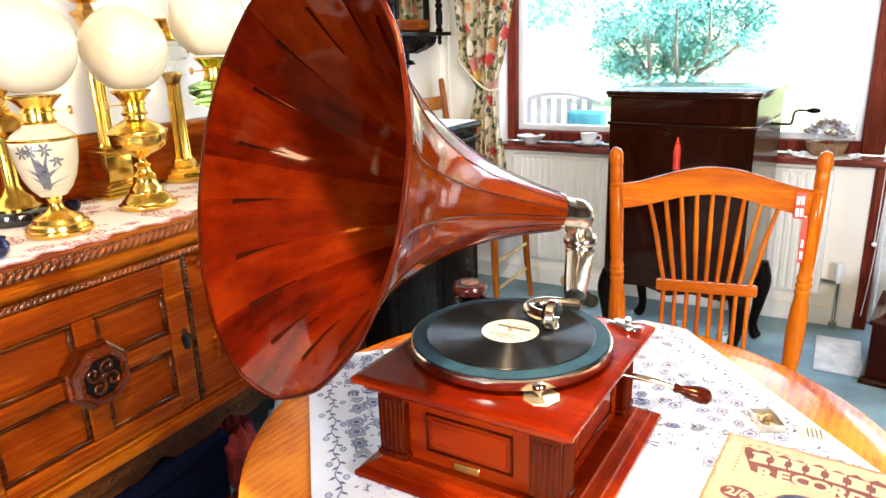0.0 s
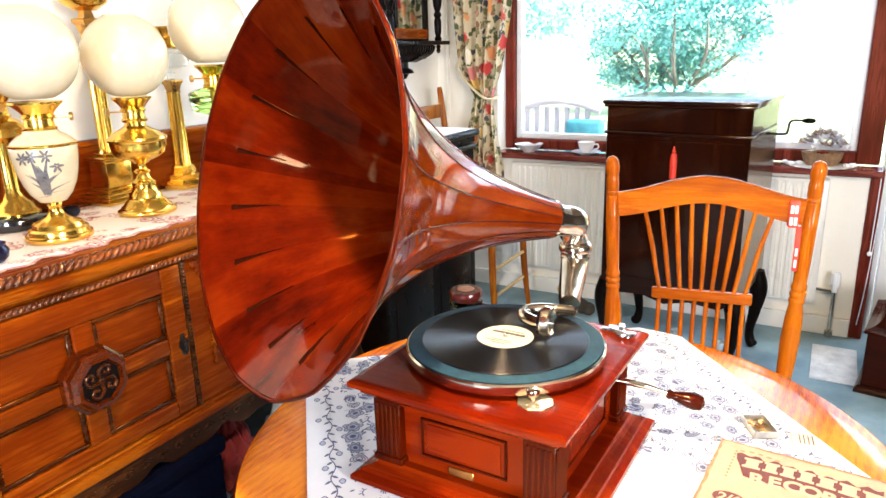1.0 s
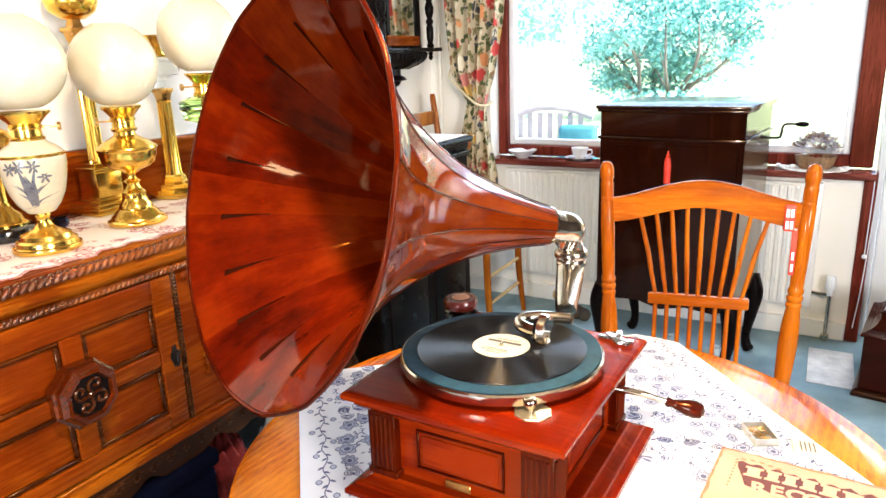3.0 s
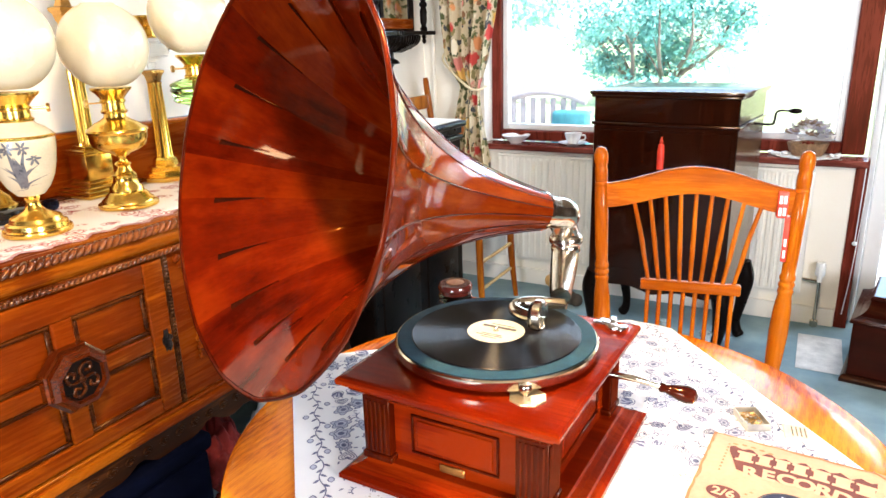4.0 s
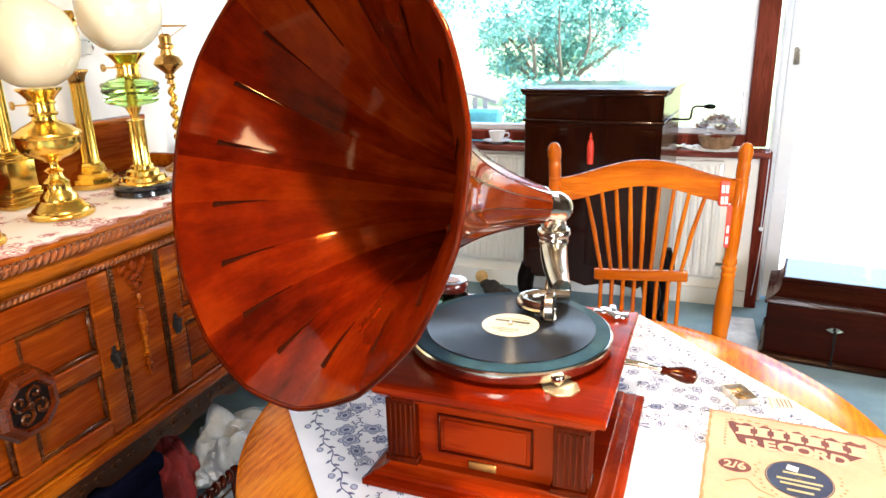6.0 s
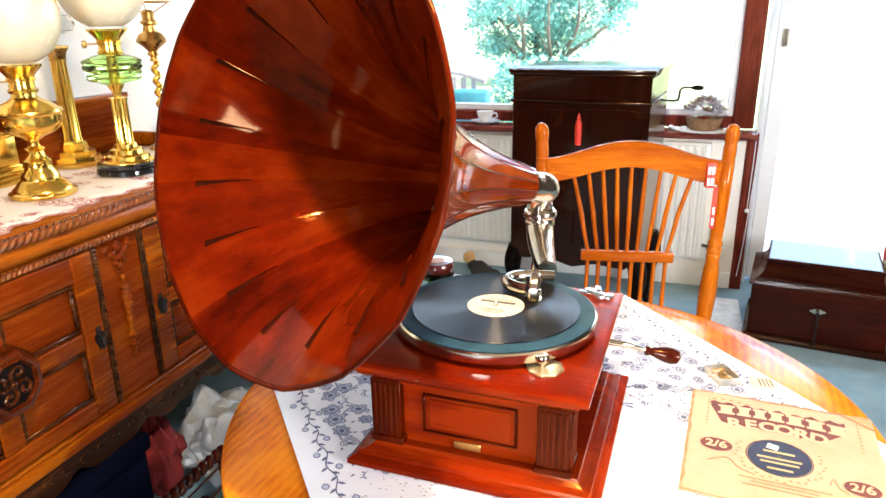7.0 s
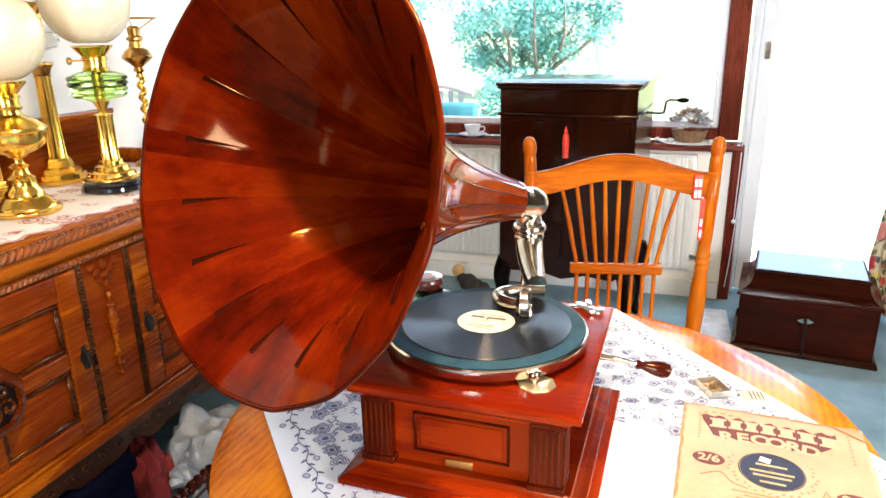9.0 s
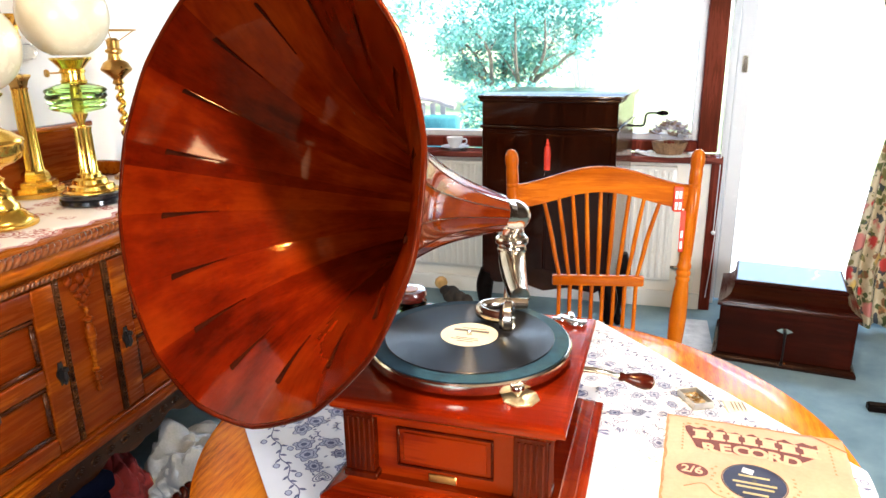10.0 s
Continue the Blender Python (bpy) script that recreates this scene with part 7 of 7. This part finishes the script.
# ---- ceiling lamp over the table ----
pend = empty("ceiling_lamp", Matrix.Translation((LAMP[0], LAMP[1], 0)), "small warm glass pendant lamp above the table", "pendant lamp")
GLOW = bpy.data.materials.new("warm_bulb")
GLOW.use_nodes = True
GLOW.node_tree.nodes["Principled BSDF"].inputs["Emission Color"].default_value = (1.0, 0.82, 0.55, 1)
GLOW.node_tree.nodes["Principled BSDF"].inputs["Emission Strength"].default_value = 300.0
# unseen cone added above the bulb to keep its light off the ceiling
part("shade", lathed(((0.03, LAMP[2] + 0.10), (0.12, LAMP[2] + 0.04), (0.17, LAMP[2] - 0.03), (0.168, LAMP[2] - 0.03), (0.118, LAMP[2] + 0.036), (0.028, LAMP[2] + 0.095), (0.03, LAMP[2] + 0.10)), 40), BRASS_AGED, pend, "added aged brass cone that blocks light to the ceiling")
part("cord", tubed([(0, 0, 2.4), (0, 0, LAMP[2] + 0.06)], 0.004, 8), UPVC, pend)
part("holder", lathed(((0, LAMP[2] + 0.04), (0.018, LAMP[2] + 0.04), (0.02, LAMP[2] + 0.06), (0.012, LAMP[2] + 0.09), (0, LAMP[2] + 0.09)), 16), BRASS, pend)
bm = bmesh.new()
bmesh.ops.create_icosphere(bm, subdivisions=3, radius=0.032, matrix=Matrix.Translation((0, 0, LAMP[2])))
bulb_ob = part("bulb", bm, GLOW, pend)
bulb_ob.visible_shadow = False

# ---- garden ----
LAWN = surface("dry_lawn", (0.20, 0.26, 0.10), (0.34, 0.38, 0.18), 0.95, 0, 3, (1, 1, 1), 0.5, 0, 0.02, 60)
PAVING = surface("pale_paving", (0.50, 0.48, 0.44), (0.68, 0.66, 0.62), 0.9, 0, 4, (1, 1, 1), 0.3)
structure("ground", boxed((-400, YF + WT + 0.01, -0.20), (400, 900, -0.05)), LAWN, "sunlit garden lawn reaching to the distance", "lawn")
structure("pavement", boxed((-6, YF + WT + 0.011, -0.1), (6, 6.6, -0.04), 0.005), PAVING, "pale sunlit paved terrace", "terrace")
LEAF = surface("shrub_leaf", (0.05, 0.22, 0.17), (0.24, 0.52, 0.44), 0.5, 0, 8, (1, 1, 1), 0.1)
PALE_LEAF = surface("silver_leaf", (0.24, 0.50, 0.46), (0.42, 0.68, 0.64), 0.6, 0, 4, (1, 1, 1), 0.1)
PALE_BARK = surface("pale_bark", (0.50, 0.50, 0.47), (0.66, 0.66, 0.62), 0.9, 0, 20, (1, 1, 6), 0.6)
BARK = surface("shrub_bark", (0.10, 0.08, 0.06), (0.2, 0.17, 0.13), 0.9, 0, 20, (1, 1, 6), 0.6)


def shrub(at, height, spread, leaves, seed, label, bare=0.3, size=1.0, leaf=None, bark=None):
    random.seed(seed)
    ob = empty("tree", Matrix.Translation(at), label, "tree")
    tips = []
    trunk_bm = bmesh.new()
    for s in range(9):
        a = 2 * math.pi * s / 9 + random.uniform(-.2, .2)
        p = [(0.06 * math.cos(a), 0.06 * math.sin(a), 0, 0.05)]
        for k in range(1, 5):
            t = k / 4
            p.append((spread * t ** 1.2 * math.cos(a) * random.uniform(.5, .9), spread * t ** 1.2 * math.sin(a) * random.uniform(.5, .9), height * t * random.uniform(.72, .86), 0.045 * (1 - t) + 0.008))
        line = smooth_line(p, 5)
        tube(trunk_bm, [q[:3] for q in line], [float(max(q[3], .006)) for q in line], 7)
        tips += [Vector(q[:3]) for q in line[6:]]
        for b in range(4):
            o = Vector(line[random.randint(5, len(line) - 3)][:3])
            e = o + Vector((random.uniform(-1, 1), random.uniform(-1, 1), random.uniform(.1, .8))) * spread * 0.4
            tube(trunk_bm, [o, o.lerp(e, .5) + Vector((0, 0, .03)), e], [0.014, 0.010, 0.004], 5)
            tips += [o.lerp(e, .5), e, e]
    part("trunk", trunk_bm, bark or BARK, ob, "several slender grey stems")
    verts, faces = [], []
    clumps = []
    while len(clumps) < 62:
        q = Vector((random.uniform(-1, 1), random.uniform(-1, 1), random.uniform(-1, 1)))
        if 0.3 < q.length < 0.86 + 0.75 * noise.noise(q * 2.1 + Vector((seed, 0, 0))):
            clumps.append(Vector((q.x * spread * 0.88, q.y * spread * 0.75, height * (0.70 + 0.28 * q.z))))
    clumps += random.sample(tips, 30)
    for i in range(leaves):
        c = random.choice(clumps) + Vector((random.gauss(0, 1), random.gauss(0, 1), random.gauss(0, .7))) * spread * 0.085
        if c.z < height * bare:
            continue
        rot = Euler((random.uniform(-1.2, 1.2), random.uniform(-1.2, 1.2), random.uniform(0, 6.28))).to_matrix()
        l, w = size * random.uniform(.035, .075), size * random.uniform(.013, .026)
        k = len(verts)
        for q in ((0, 0, 0), (w, l * .45, .008), (0, l, 0), (-w, l * .45, .008)):
            verts.append(c + rot @ Vector(q))
        faces.append((k, k + 1, k + 2, k + 3))
    me = bpy.data.meshes.new("crown")
    me.from_pydata([tuple(v) for v in verts], [], faces)
    me.materials.append(leaf or LEAF)
    cr = new("crown", me)
    cr.parent = ob
    return ob


shrub((-1.52, 8.0, -0.06), 2.15, 1.12, 11000, 4, "leafy green garden shrub with several stems in sunlight", 0.42)
shrub((-1.2, 14.5, -0.06), 3.4, 1.7, 3600, 6, "tall pale green garden tree behind the shrub", 0.62, 2.6, PALE_LEAF, PALE_BARK)
shrub((-5.6, 14.0, -0.06), 3.6, 2.0, 3600, 8, "broad pale green garden tree in sunlight", 0.45, 2.6, PALE_LEAF, PALE_BARK)
random.seed(12)
verts, faces = [], []
for i in range(2200):
    c = Vector((random.uniform(-2.0, -1.0), random.gauss(7.3, 0.16), random.uniform(-0.04, 0.86) + 0.05 * math.sin(i)))
    rot = Euler((random.uniform(-1.2, 1.2), random.uniform(-1.2, 1.2), random.uniform(0, 6.28))).to_matrix()
    k = len(verts)
    for q in ((0, 0, 0), (.02, .03, .005), (0, .065, 0), (-.02, .03, .005)):
        verts.append(c + rot @ Vector(q))
    faces.append((k, k + 1, k + 2, k + 3))
me = bpy.data.meshes.new("hedge")
me.from_pydata([tuple(v) for v in verts], [], faces)
me.materials.append(LEAF)
tagged(new("hedge", me), "low clipped green hedge in front of the shrub", "hedge", "", "stuff")
bench = empty("garden_chair", Matrix.Translation((-1.83, 5.0, -0.04)), "weathered pale garden chair with teal cushion", "garden chair")
PALE = surface("weathered_wood", (0.26, 0.22, 0.21), (0.36, 0.32, 0.31), 0.8, 0, 20)
TEAL = surface("teal_cushion", (0.02, 0.12, 0.14), (0.05, 0.2, 0.22), 0.9, 0, 20)
bm = bmesh.new()
tube(bm, smooth_line([(-0.36, 0, 0.86), (-0.18, -.01, 0.92), (0, -.02, 0.94), (0.18, -.01, 0.92), (0.36, 0, 0.86)], 5), 0.028, 10)
part("back_rail", bm, PALE, bench)
for k in range(7):
    part("back_slat", boxed((-0.31 + 0.09 * k, -0.01, 0.42), (-0.265 + 0.09 * k, 0.01, 0.89), 0.004), PALE, bench)
part("seat", boxed((-0.36, -0.46, 0.40), (0.36, 0.02, 0.44), 0.006), PALE, bench)
part("cushion", boxed((0.10, -0.14, 0.45), (0.42, -0.03, 0.80), 0.04, 3), TEAL, bench, "teal back cushion")
for x in (-0.34, 0.34):
    for y in (-0.44, 0.0):
        part("leg", boxed((x - .02, y - .02, 0), (x + .02, y + .02, 0.41), 0.003), PALE, bench)
